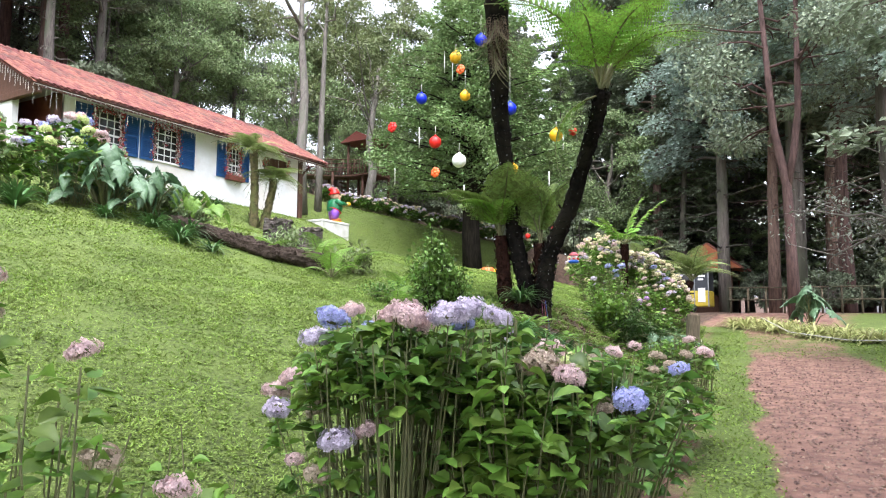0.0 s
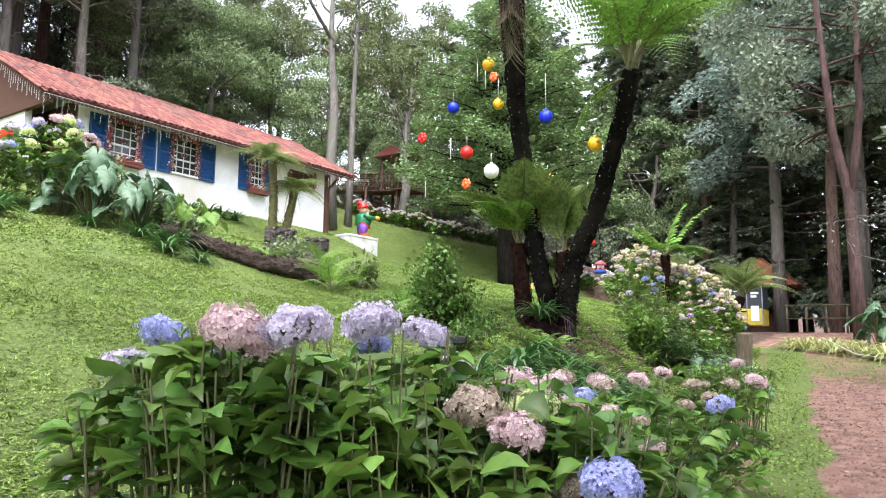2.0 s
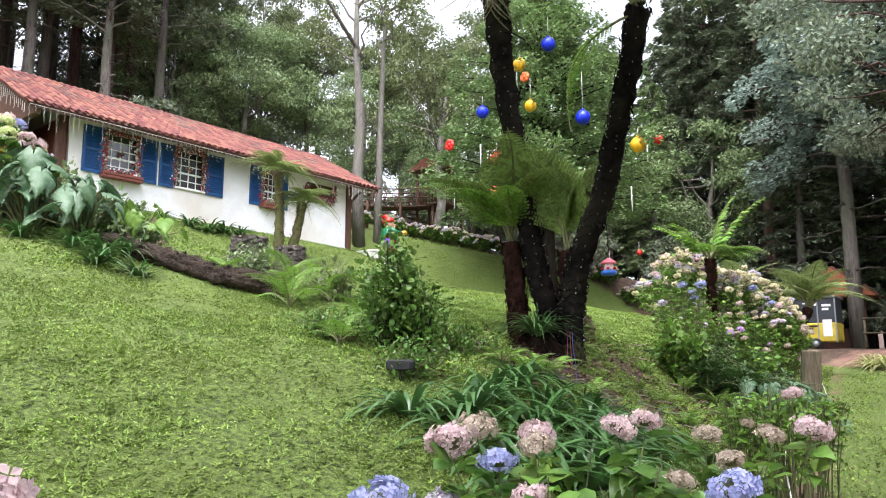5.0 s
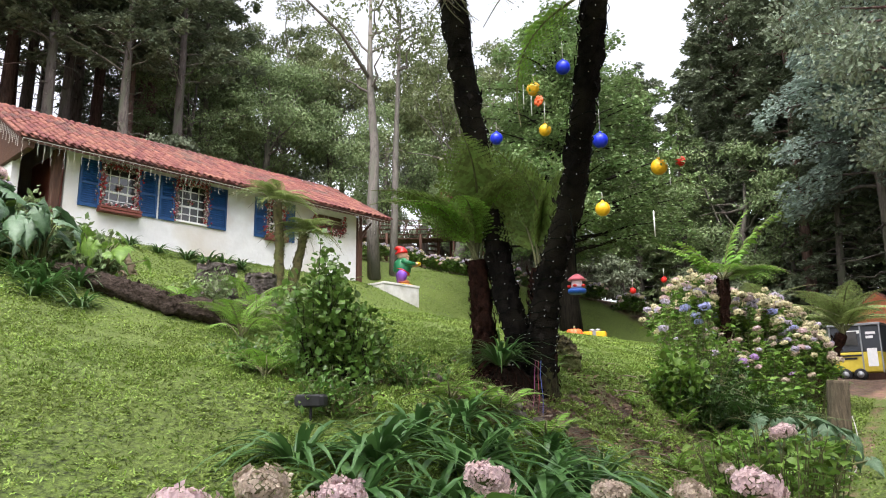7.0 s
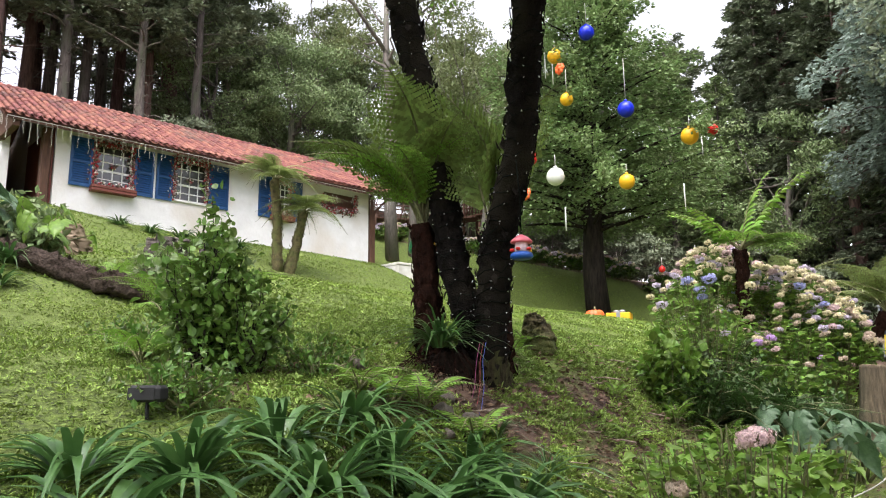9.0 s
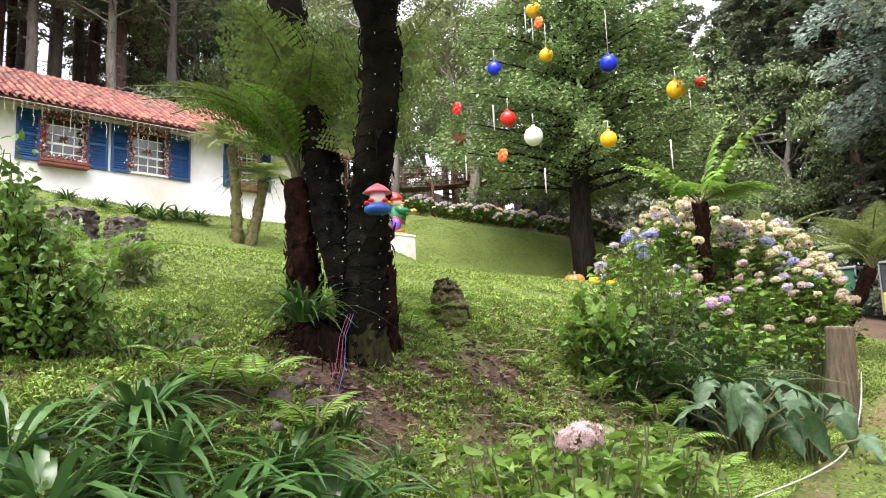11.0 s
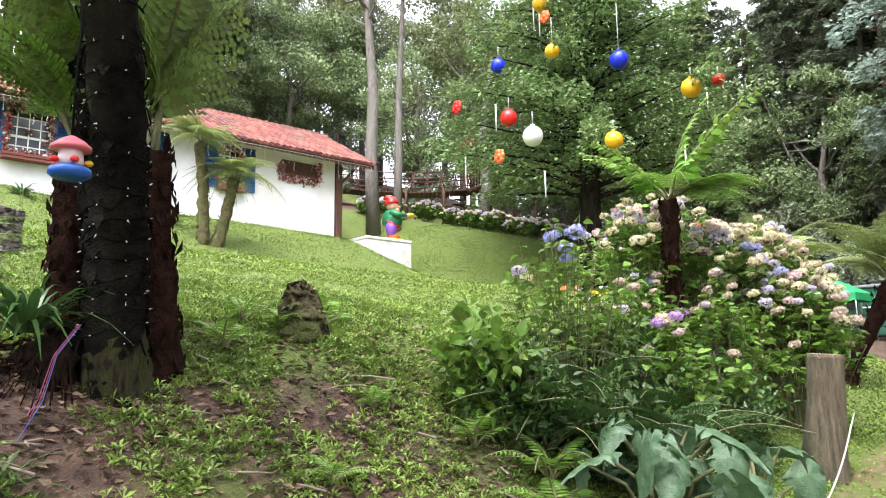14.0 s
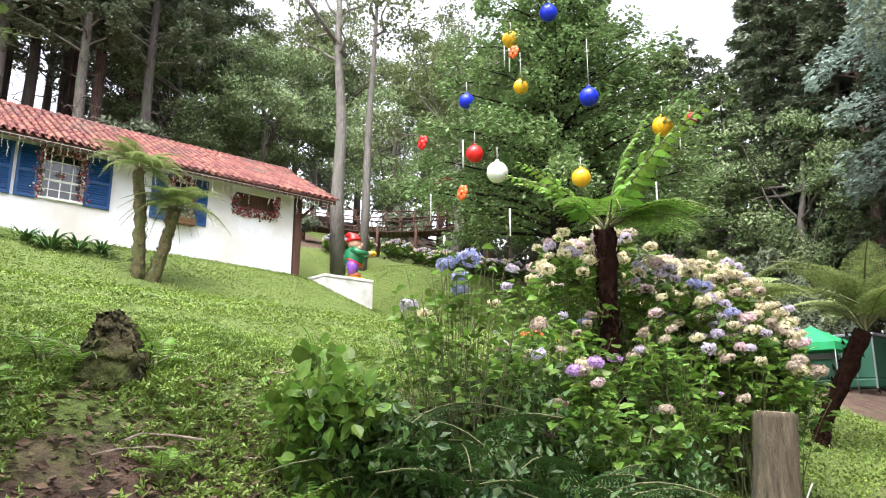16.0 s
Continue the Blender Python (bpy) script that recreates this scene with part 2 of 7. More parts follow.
# ---- geometry helpers ----
class Geo:
    """Gathers faces of several materials into one mesh."""

    def __init__(self):
        self.v, self.l, self.s, self.m, self.n, self.sm = [], [], [], [], 0, []

    def add(self, verts, faces, mat=0, smooth=False):
        verts = np.asarray(verts, float).reshape(-1, 3)
        self.v.append(verts)
        self.l.append(np.concatenate([np.asarray(f, np.int64) for f in faces]) + self.n)
        self.s.append(np.array([len(f) for f in faces], np.int64))
        self.m.append(np.full(len(faces), mat, np.int64))
        self.sm.append(np.full(len(faces), smooth, bool))
        self.n += len(verts)
        return self

    def many(self, tv, tf, pos, frame3, size, mat=0, smooth=False):
        """Copies of a template at many places: frame3 (n,3,3) holds the axes as columns."""
        tv = np.asarray(tv, float)
        n, k = len(pos), len(tv)
        if n == 0:
            return self
        size = np.asarray(size, float)
        if size.ndim == 1:
            size = np.repeat(size[:, None], 3, 1)
        vs = np.einsum("nij,nkj->nki", frame3, tv[None] * size[:, None, :]) + np.asarray(pos)[:, None, :]
        loops = np.concatenate([np.asarray(f, np.int64) for f in tf])
        self.v.append(vs.reshape(-1, 3))
        self.l.append((loops[None] + (k * np.arange(n))[:, None]).ravel() + self.n)
        self.s.append(np.tile(np.array([len(f) for f in tf], np.int64), n))
        self.m.append(np.full(n * len(tf), mat, np.int64))
        self.sm.append(np.full(n * len(tf), smooth, bool))
        self.n += n * k
        return self

    def tube(self, pts, radii, sides=7, mat=0, cap=True, smooth=True):
        pts = np.asarray(pts, float)
        radii = np.broadcast_to(np.asarray(radii, float), (len(pts),))
        tan = np.gradient(pts, axis=0)
        tan /= np.linalg.norm(tan, axis=1)[:, None] + 1e-9
        ref = np.array([1.0, 0, 0]) if abs(tan[0][0]) < 0.8 else np.array([0, 1.0, 0])
        rings = []
        a = np.linspace(0, 2 * math.pi, sides, endpoint=False)
        for p, t, r in zip(pts, tan, radii):
            u = ref - t * ref.dot(t)
            u /= np.linalg.norm(u) + 1e-9
            w = np.cross(t, u)
            ref = u
            rings.append(p + r * (np.cos(a)[:, None] * u + np.sin(a)[:, None] * w))
        fs = [(i * sides + j, i * sides + (j + 1) % sides, (i + 1) * sides + (j + 1) % sides, (i + 1) * sides + j) for i in range(len(pts) - 1) for j in range(sides)]
        if cap:
            fs += [tuple(range(sides))[::-1], tuple((len(pts) - 1) * sides + j for j in range(sides))]
        return self.add(np.concatenate(rings), fs, mat, smooth)

    def box(self, x0, y0, z0, x1, y1, z1, mat=0, bevel=0.0):
        b = min(bevel, 0.4 * min(x1 - x0, y1 - y0, z1 - z0))
        if b <= 0:
            v = [(x, y, z) for z in (z0, z1) for x, y in ((x0, y0), (x1, y0), (x1, y1), (x0, y1))]
            return self.add(v, [(3, 2, 1, 0), (4, 5, 6, 7), (0, 1, 5, 4), (1, 2, 6, 5), (2, 3, 7, 6), (3, 0, 4, 7)], mat)
        v = []
        for z, i in ((z0, b), (z0 + b, 0), (z1 - b, 0), (z1, b)):
            X0, X1, Y0, Y1 = x0 + i, x1 - i, y0 + i, y1 - i
            c = b if i == 0 else b * 0.4
            v += [(X0 + c, Y0, z), (X1 - c, Y0, z), (X1, Y0 + c, z), (X1, Y1 - c, z), (X1 - c, Y1, z), (X0 + c, Y1, z), (X0, Y1 - c, z), (X0, Y0 + c, z)]
        fs = [(7, 6, 5, 4, 3, 2, 1, 0), tuple(range(24, 32))]
        fs += [(k * 8 + j, k * 8 + (j + 1) % 8, k * 8 + 8 + (j + 1) % 8, k * 8 + 8 + j) for k in range(3) for j in range(8)]
        return self.add(v, fs, mat)

    def ball(self, c, r, mat=0, rings=8, sides=12, squash=(1, 1, 1)):
        v = [(c[0], c[1], c[2] - r * squash[2])]
        for i in range(1, rings):
            a = math.pi * i / rings
            v += [(c[0] + r * squash[0] * math.sin(a) * math.cos(b), c[1] + r * squash[1] * math.sin(a) * math.sin(b), c[2] - r * squash[2] * math.cos(a)) for b in np.linspace(0, 2 * math.pi, sides, endpoint=False)]
        v.append((c[0], c[1], c[2] + r * squash[2]))
        fs = [(0, 1 + (j + 1) % sides, 1 + j) for j in range(sides)]
        for i in range(rings - 2):
            o = 1 + i * sides
            fs += [(o + j, o + (j + 1) % sides, o + sides + (j + 1) % sides, o + sides + j) for j in range(sides)]
        o, t = 1 + (rings - 2) * sides, len(v) - 1
        fs += [(o + j, o + (j + 1) % sides, t) for j in range(sides)]
        return self.add(v, fs, mat, True)

    def mesh(self, name, mats):
        me = bpy.data.meshes.new(name)
        if self.n:
            v, l, s = np.concatenate(self.v), np.concatenate(self.l), np.concatenate(self.s)
            me.vertices.add(len(v))
            me.vertices.foreach_set("co", v.ravel())
            me.loops.add(len(l))
            me.loops.foreach_set("vertex_index", l)
            me.polygons.add(len(s))
            me.polygons.foreach_set("loop_start", np.concatenate([[0], np.cumsum(s)[:-1]]))
            me.polygons.foreach_set("material_index", np.concatenate(self.m))
            me.polygons.foreach_set("use_smooth", np.concatenate(self.sm))
            me.update(calc_edges=True)
            me.validate()
        for m in mats if isinstance(mats, (list, tuple)) else [mats]:
            me.materials.append(m)
        return me


def part(name, geo, material, parent=None, label="", m=None):
    """Links a geometry (or a mesh) as one object, under parent if there is one."""
    ob = new(name, geo.mesh(name, material) if isinstance(geo, Geo) else geo)
    if parent is not None:
        ob.parent = parent
    if m is not None:
        ob.matrix_basis = m
    if label:
        ob["label"] = label
    return ob


def thing(name, label, category, m=None, group="", kind=""):
    ob = new(name)
    ob.empty_display_size = 0.1
    if m is not None:
        ob.matrix_basis = m
    return tagged(ob, label, category, group, kind)


def axes(d, up):
    """Frames (n,3,3) with the second axis along d and the third near up."""
    d = np.asarray(d, float)
    d = d / (np.linalg.norm(d, axis=1)[:, None] + 1e-9)
    up = np.broadcast_to(np.asarray(up, float), d.shape)
    x = np.cross(d, up)
    x = x / (np.linalg.norm(x, axis=1)[:, None] + 1e-9)
    z = np.cross(x, d)
    return np.stack([x, d, z], axis=2)


def unit(rng, n):
    v = rng.normal(size=(n, 3))
    return v / np.linalg.norm(v, axis=1)[:, None]


LEAF = ([(0, 0, 0), (0.28, 0.45, 0.06), (0, 1, -0.08), (-0.28, 0.45, 0.06)], [(0, 1, 2, 3)])
NEEDLE = ([(0, 0, 0), (0.1, 0.4, 0), (0, 1, 0), (-0.1, 0.4, 0)], [(0, 1, 2, 3)])
OVATE = ([(0, 0, 0), (0.3, 0.22, 0.07), (0.38, 0.5, 0.08), (0.2, 0.8, 0.02), (0, 1, -0.12), (-0.2, 0.8, 0.02), (-0.38, 0.5, 0.08), (-0.3, 0.22, 0.07), (0, 0.5, 0.0)],
         [(0, 1, 8), (1, 2, 8), (2, 3, 8), (3, 4, 8), (4, 5, 8), (5, 6, 8), (6, 7, 8), (7, 0, 8)])


# ---- lie of the land ----
def sst(a, b, v):
    t = min(1, max(0, (v - a) / (b - a)))
    return t * t * (3 - 2 * t)


def edge(y):
    """The path's edge on the garden side."""
    return 0.35 - 0.17 * min(max(y, -12), 26)


def zpath(y):
    y = max(0, y)
    return 0.002 * y * y if y < 30 else 1.8 + 0.02 * min(y - 30, 10)


def ground_z(x, y):
    zp, u = zpath(y), edge(y) - x
    if u <= 0:
        ur = -u - 5.5
        return zp + (0.12 * min(ur, 3) + 0.02 * min(ur, 40) if ur > 0 else 0)
    b = 0.05 + 0.95 * sst(3, 15, y)
    s = 0.30 - 0.045 * sst(8, 16, y)
    w = 1.9 + 1.0 * sst(6, 11, y)
    xx = -x
    z = s * (min(xx, 44) - 1.5) + b * (1 - 0.55 * sst(8, 18, xx))
    z -= 0.6 * math.exp(-((x + 15.5) ** 2 / 22 + (y - 27) ** 2 / 30))
    z += 0.68 * sst(15.5, 19.6, xx) * sst(6, 11, y) * (1 - sst(22.8, 26.0, y))
    z += 1.5 * sst(0.5, 5, (xx - 19) * 0.7 + (y - 27) * 0.7)
    z += 0.0072 * min(max(0, xx - 24), 18) ** 2
    z -= 0.16 * math.exp(-((x + 7.6) ** 2 / 6 + (y - 18.0) ** 2 / 10))
    z -= 0.36 * math.exp(-((x + 8.3) ** 2 / 6 + (y - 9.8) ** 2 / 5))
    z = max(z, zp)
    f = sst(24, 36, y) * (1 - sst(9, 16, xx))
    z = z * (1 - f) + zp * f
    z -= 0.5 * max(0, z - 6) * sst(45, 70, y)
    return zp + (z - zp) * sst(0.05, w, u)


def gz(x, y):
    return ground_z(x, y) + 0.05 * noise.noise((x * 0.9, y * 0.9, 1.3)) * (1 if edge(y) - x > 0.5 else 0.35)


def on(x, y, rz=0.0, s=1.0, dz=0.0):
    return Matrix.Translation((x, y, gz(x, y) + dz)) @ Matrix.Rotation(radians(rz), 4, "Z") @ Matrix.Scale(s, 4)


def spread(a, b, step, far, grow=1.35):
    out = list(np.arange(a, b + 1e-6, step))
    d = step
    while out[-1] < far:
        d *= grow
        out.append(out[-1] + d)
    d = step
    while out[0] > -far:
        d *= grow
        out.insert(0, out[0] - d)
    return out


def bare(x, y):
    """How bare the soil is: the walked dirt and the dug bank under the tree ferns."""
    u = x - edge(y)
    v = sst(0.7, 1.15, u + 0.25 * noise.noise((x * 1.3, y * 0.7, 6))) * (1 - sst(3.1, 3.9, u)) * (1 - 0.42 * sst(15, 20, y) * (1 - sst(23, 25, y)))
    v = max(v, 0.75 * sst(24.5, 26.5, y) * (1 - sst(4.5, 7.5, abs(x + 5.5))))
    v = max(v, 0.85 * math.exp(-((x + 4.1) ** 2 / 1.1 + (y - 11.2) ** 2 / 3.0)))
    v = max(v, 0.72 * math.exp(-((x + 3.5) ** 2 / 2.2 + (y - 12.9) ** 2 / 5.0)), 0.7 * math.exp(-((x + 4.95) ** 2 / 0.35 + (y - 9.45) ** 2 / 0.5)))
    v = max(v, (0.55 + 0.2 * (1 - sst(11, 14, y))) * math.exp(-(((u - 0.02) / 0.33) ** 2)))
    v = max(v, 0.8 * sst(24.5, 27, -x) * (1 - sst(30, 34, y)), 0.85 * sst(33.5, 36, y))
    v = max(v, 0.8 * sst(6.5, 9, u))
    return v


xs, ys = spread(-30, 8, 0.24, 260), spread(-6, 44, 0.24, 260)
G = Geo()
nx = len(xs)
vs = [(x, y, gz(x, y)) for y in ys for x in xs]
G.add(vs, [(j * nx + i, j * nx + i + 1, (j + 1) * nx + i + 1, (j + 1) * nx + i) for j in range(len(ys) - 1) for i in range(nx - 1)], 0, True)
M_GROUND = mk("lawn_and_soil", (0.014, 0.02, 0.005), (0.165, 0.235, 0.042), 24, 0.9, 1.0, c=(0.106, 0.145, 0.028), big=0.8, grain=2.5)
gn, gl = M_GROUND.node_tree.nodes, M_GROUND.node_tree.links
gp = gn["Principled BSDF"]
green = gp.inputs["Base Color"].links[0].from_socket
at = gn.new("ShaderNodeAttribute")
at.attribute_name = "bare"
tcg = gn.new("ShaderNodeTexCoord")
ng = gn.new("ShaderNodeTexNoise")
ng.inputs["Scale"].default_value, ng.inputs["Detail"].default_value = 1.7, 8
ng.inputs["Roughness"].default_value = 0.7
gl.new(tcg.outputs["Object"], ng.inputs["Vector"])
sm = gn.new("ShaderNodeMath")
sm.operation = "ADD"
gl.new(at.outputs["Fac"], sm.inputs[0])
gl.new(ng.outputs["Fac"], sm.inputs[1])
rg = gn.new("ShaderNodeMapRange")
rg.inputs["From Min"].default_value, rg.inputs["From Max"].default_value = 0.95, 1.2
gl.new(sm.outputs[0], rg.inputs["Value"])
nd = gn.new("ShaderNodeTexNoise")
nd.inputs["Scale"].default_value, nd.inputs["Detail"].default_value = 5, 8
gl.new(tcg.outputs["Object"], nd.inputs["Vector"])
rd = gn.new("ShaderNodeValToRGB")
rd.color_ramp.elements[0].position, rd.color_ramp.elements[1].position = 0.3, 0.7
rd.color_ramp.elements[0].color, rd.color_ramp.elements[1].color = (0.12, 0.06, 0.045, 1), (0.3, 0.17, 0.125, 1)
gl.new(nd.outputs["Fac"], rd.inputs[0])
at2 = gn.new("ShaderNodeAttribute")
at2.attribute_name = "humus"
rh = gn.new("ShaderNodeValToRGB")
rh.color_ramp.elements[0].position, rh.color_ramp.elements[1].position = 0.3, 0.7
rh.color_ramp.elements[0].color, rh.color_ramp.elements[1].color = (0.035, 0.021, 0.014, 1), (0.14, 0.085, 0.058, 1)
gl.new(nd.outputs["Fac"], rh.inputs[0])
mh = gn.new("ShaderNodeMix")
mh.data_type = "RGBA"
gl.new(at2.outputs["Fac"], mh.inputs["Factor"])
gl.new(rd.outputs[0], mh.inputs["A"])
gl.new(rh.outputs[0], mh.inputs["B"])
mg = gn.new("ShaderNodeMix")
mg.data_type = "RGBA"
gl.new(rg.outputs[0], mg.inputs["Factor"])
gl.new(green, mg.inputs["A"])
gl.new(mh.outputs["Result"], mg.inputs["B"])
gl.new(mg.outputs["Result"], gp.inputs["Base Color"])
ground = part("ground", G, M_GROUND)
tagged(ground, "sloping green lawn with a bare reddish dirt path and soil bank", "ground", kind="structure")
ga = ground.data.attributes.new("bare", "FLOAT", "POINT")
ga.data.foreach_set("value", np.array([bare(x, y) for x, y, z in vs], np.float32))

gh = ground.data.attributes.new("humus", "FLOAT", "POINT")
gh.data.foreach_set("value", np.array([1.0 if edge(y) - x > 0.35 or x - edge(y) > 6.5 or y > 42 else 0.0 for x, y, z in vs], np.float32))

# ---- house ----
WX, EAVE_X, EAVE_Z, RIDGE_X, RIDGE_Z = -20.28, -19.62, 8.27, -23.2, 10.2
house = thing("house", "white-plastered cottage with red clay tile roof and blue shutters", "house", pose(0, 0, 0))
WIN = [(13.40, 14.47, 6.92, 8.16), (15.64, 16.72, 6.92, 8.16), (18.95, 19.65, 6.95, 8.12), (20.98, 22.3, 7.5, 8.12)]


def pierced_wall():
    """The front wall, one body, with a reveal at each window."""
    ysl = sorted({12.42, 22.94, *[v for w in WIN for v in w[:2]]})
    zsl = sorted({5.2, 8.42, *[v for w in WIN for v in w[2:]]})
    ny, nz = len(ysl), len(zsl)

    def solid(i, k):
        if not (0 <= i < ny - 1 and 0 <= k < nz - 1):
            return False
        y, z = (ysl[i] + ysl[i + 1]) / 2, (zsl[k] + zsl[k + 1]) / 2
        return not any(w[0] < y < w[1] and w[2] < z < w[3] for w in WIN)

    vv = [(x, y, z) for x in (WX - 0.25, WX) for z in zsl for y in ysl]
    o, fs = ny * nz, []
    for k in range(nz - 1):
        for i in range(ny - 1):
            if not solid(i, k):
                continue
            a, b, c, d = k * ny + i, k * ny + i + 1, (k + 1) * ny + i + 1, (k + 1) * ny + i
            fs += [(a + o, b + o, c + o, d + o), (d, c, b, a)]
            for di, dk, p, q in ((0, -1, a, b), (1, 0, b, c), (0, 1, c, d), (-1, 0, d, a)):
                if not solid(i + di, k + dk):
                    fs.append((p, q, q + o, p + o))
    return Geo().add(vv, fs)


def end_wall(y):
    return Geo().add([(x, yy, z) for yy in (y, y + 0.25) for x, z in ((WX - 0.253, 5.2), (WX - 0.253, 8.42), (RIDGE_X, RIDGE_Z - 0.2), (WX - 6, 8.42), (WX - 6, 5.2))],
                     [(0, 1, 2, 3, 4), (9, 8, 7, 6, 5)] + [(i, i + 5, (i + 1) % 5 + 5, (i + 1) % 5) for i in range(5)])


part("front_wall", pierced_wall(), M_WALL, house, "rough white-plastered wall with dirt at its foot")
for y in (12.42, 22.69):
    part("end_wall", end_wall(y), M_WALL, house)
part("back_wall", Geo().box(WX - 6.0, 12.68, 5.2, WX - 5.75, 22.68, 8.4), M_WALL, house)
part("dark_interior", Geo().box(WX - 1.6, 12.7, 5.4, WX - 1.5, 22.6, 8.3), M_DARKIN, house)
part("floor_slab", Geo().box(WX - 6.0, 10.6, 5.0, WX + 0.32, 22.9, 5.62, bevel=0.03), M_CONC, house)
part("brown_wall", Geo().box(WX - 2.5, 12.36, 5.6, WX - 0.1, 12.41, 8.4), M_BOX, house, "brown timber wall panel by the porch")
part("gable_wall", Geo().box(-26.0, 11.35, 5.3, -21.2, 11.55, 8.2), M_WALL, house)
part("gable_beam", Geo().box(-26.0, 11.25, 8.0, -19.75, 11.42, 8.2, bevel=0.01), M_BROWN, house)
part("gable_board", Geo().add([(EAVE_X - 0.2, 11.3, 8.2), (-26.5, 11.3, 8.2), (RIDGE_X, 11.3, RIDGE_Z - 0.15), (EAVE_X - 0.2, 11.36, 8.2), (-26.5, 11.36, 8.2), (RIDGE_X, 11.36, RIDGE_Z - 0.15)], [(0, 1, 2), (5, 4, 3), (0, 2, 5, 3), (1, 4, 5, 2), (0, 3, 4, 1)]), M_BROWN, house)
for y, w in ((23.1, 0.24), (12.2, 0.22)):
    part("corner_post", Geo().box(WX - 0.16, y - w / 2, 5.3, WX + 0.06, y + w / 2, 8.3, bevel=0.02), M_BROWN, house, "rough brown timber corner post")
part("brace", Geo().tube([(WX - 0.05, 23.2, 7.65), (WX - 0.05, 23.75, 8.2)], 0.05, 6), M_BROWN, house)
part("eave_board", Geo().box(EAVE_X - 0.09, 11.05, EAVE_Z - 0.13, EAVE_X - 0.05, 24.12, EAVE_Z - 0.01), M_BROWN, house)
part("soffit", Geo().add([(EAVE_X - 0.06, 11.05, EAVE_Z - 0.06), (EAVE_X - 0.06, 24.1, EAVE_Z - 0.06), (RIDGE_X, 24.1, RIDGE_Z - 0.1), (RIDGE_X, 11.05, RIDGE_Z - 0.1),
                          (EAVE_X - 0.06, 11.05, EAVE_Z - 0.02), (EAVE_X - 0.06, 24.1, EAVE_Z - 0.02), (RIDGE_X, 24.1, RIDGE_Z - 0.06), (RIDGE_X, 11.05, RIDGE_Z - 0.06)],
                         [(0, 1, 2, 3), (7, 6, 5, 4), (0, 4, 5, 1), (1, 5, 6, 2), (2, 6, 7, 3), (3, 7, 4, 0)]), M_BOX, house)
part("back_roof", Geo().add([(RIDGE_X, 11.0, RIDGE_Z), (RIDGE_X, 24.15, RIDGE_Z), (-26.9, 24.15, EAVE_Z), (-26.9, 11.0, EAVE_Z)], [(0, 1, 2, 3)]), M_TILES, house)


def shutter(y0, y1, z0, z1):
    g = Geo()
    x0, x1 = WX + 0.003, WX + 0.055
    b = 0.065
    zm = (z0 + z1) / 2
    yv = [y0, y0 + b, y1 - b, y1]
    zv = [z0, z0 + b, zm - b / 2, zm + b / 2, z1 - b, z1]
    vv = [(x, y, z) for x in (x0, x1) for z in zv for y in yv]
    fs = []
    solid = lambda i, k: i in (0, 2) or k in (0, 2, 4)
    for k in range(5):
        for i in range(3):
            if solid(i, k):
                a = k * 4 + i
                fs += [(a + 24, a + 25, a + 29, a + 28), (a + 4, a + 5, a + 1, a)]
                for (di, dk, e0, e1) in ((-1, 0, a, a + 4), (1, 0, a + 5, a + 1), (0, -1, a + 1, a), (0, 1, a + 4, a + 5)):
                    ii, kk = i + di, k + dk
                    if not (0 <= ii < 3 and 0 <= kk < 5 and solid(ii, kk)):
                        fs.append((e0, e1, e1 + 24, e0 + 24))
    g.add(vv, fs)
    frame_ = part("shutter", g, M_BLUE, house, "blue louvred wooden shutter")
    k = 9
    step = (zm - b / 2 - z0 - b) / k
    slat = Geo().add([(x0 + 0.008, y0 + b, -step * 0.55), (x0 + 0.008, y1 - b, -step * 0.55), (x1 - 0.01, y1 - b, -step * 0.5), (x1 - 0.01, y0 + b, -step * 0.5), (x0 + 0.008, y0 + b, step * 0.55), (x0 + 0.008, y1 - b, step * 0.55)],
                     [(0, 3, 2, 1), (3, 4, 5, 2), (0, 1, 5, 4), (0, 4, 3), (1, 2, 5)]).mesh("slat", M_BLUE)
    for lo in (z0 + b, zm + b / 2):
        for i in range(k):
            part("slat", slat, None, frame_, m=Matrix.Translation((0, 0, lo + step * (i + 0.5))))


for a, b in ((12.79, 13.36), (14.5, 15.05), (15.13, 15.62), (16.74, 17.40), (18.46, 18.92), (19.68, 20.08)):
    shutter(a, b, 6.85, 8.21)

M_BERRY = [plain("garland_red", (0.36, 0.02, 0.03), 0.4), plain("garland_pink", (0.4, 0.26, 0.27), 0.5), plain("garland_brown", (0.1, 0.055, 0.045), 0.7), plain("garland_white", (0.7, 0.66, 0.62), 0.5), M_LEAF_B]


def garland(pts, seed, parent, dens=210, thick=0.1, mats=M_BERRY):
    rng = np.random.default_rng(seed)
    g = Geo()
    pts = np.asarray(pts, float)
    for a, b in zip(pts[:-1], pts[1:]):
        n = int(np.linalg.norm(b - a) * dens)
        t = rng.random(n)[:, None]
        p = a + (b - a) * t + rng.normal(size=(n, 3)) * (0.03, thick * 0.6, thick * 0.6)
        p[:, 0] = np.maximum(p[:, 0], a[0])
        k = rng.choice(5, n, p=(0.26, 0.16, 0.26, 0.1, 0.22))
        for i in range(4):
            for q in p[k == i]:
                g.ball(q, rng.uniform(0.018, 0.038), i, 4, 6)
        q = p[k == 4]
        g.many(*LEAF, q, axes(unit(rng, len(q)), (1, 0.2, 0.1)), rng.uniform(0.06, 0.12, len(q)), 4)
    tagged(part("garland", g, mats, parent, "Christmas garland of red and white berries and cones"), kind="stuff")


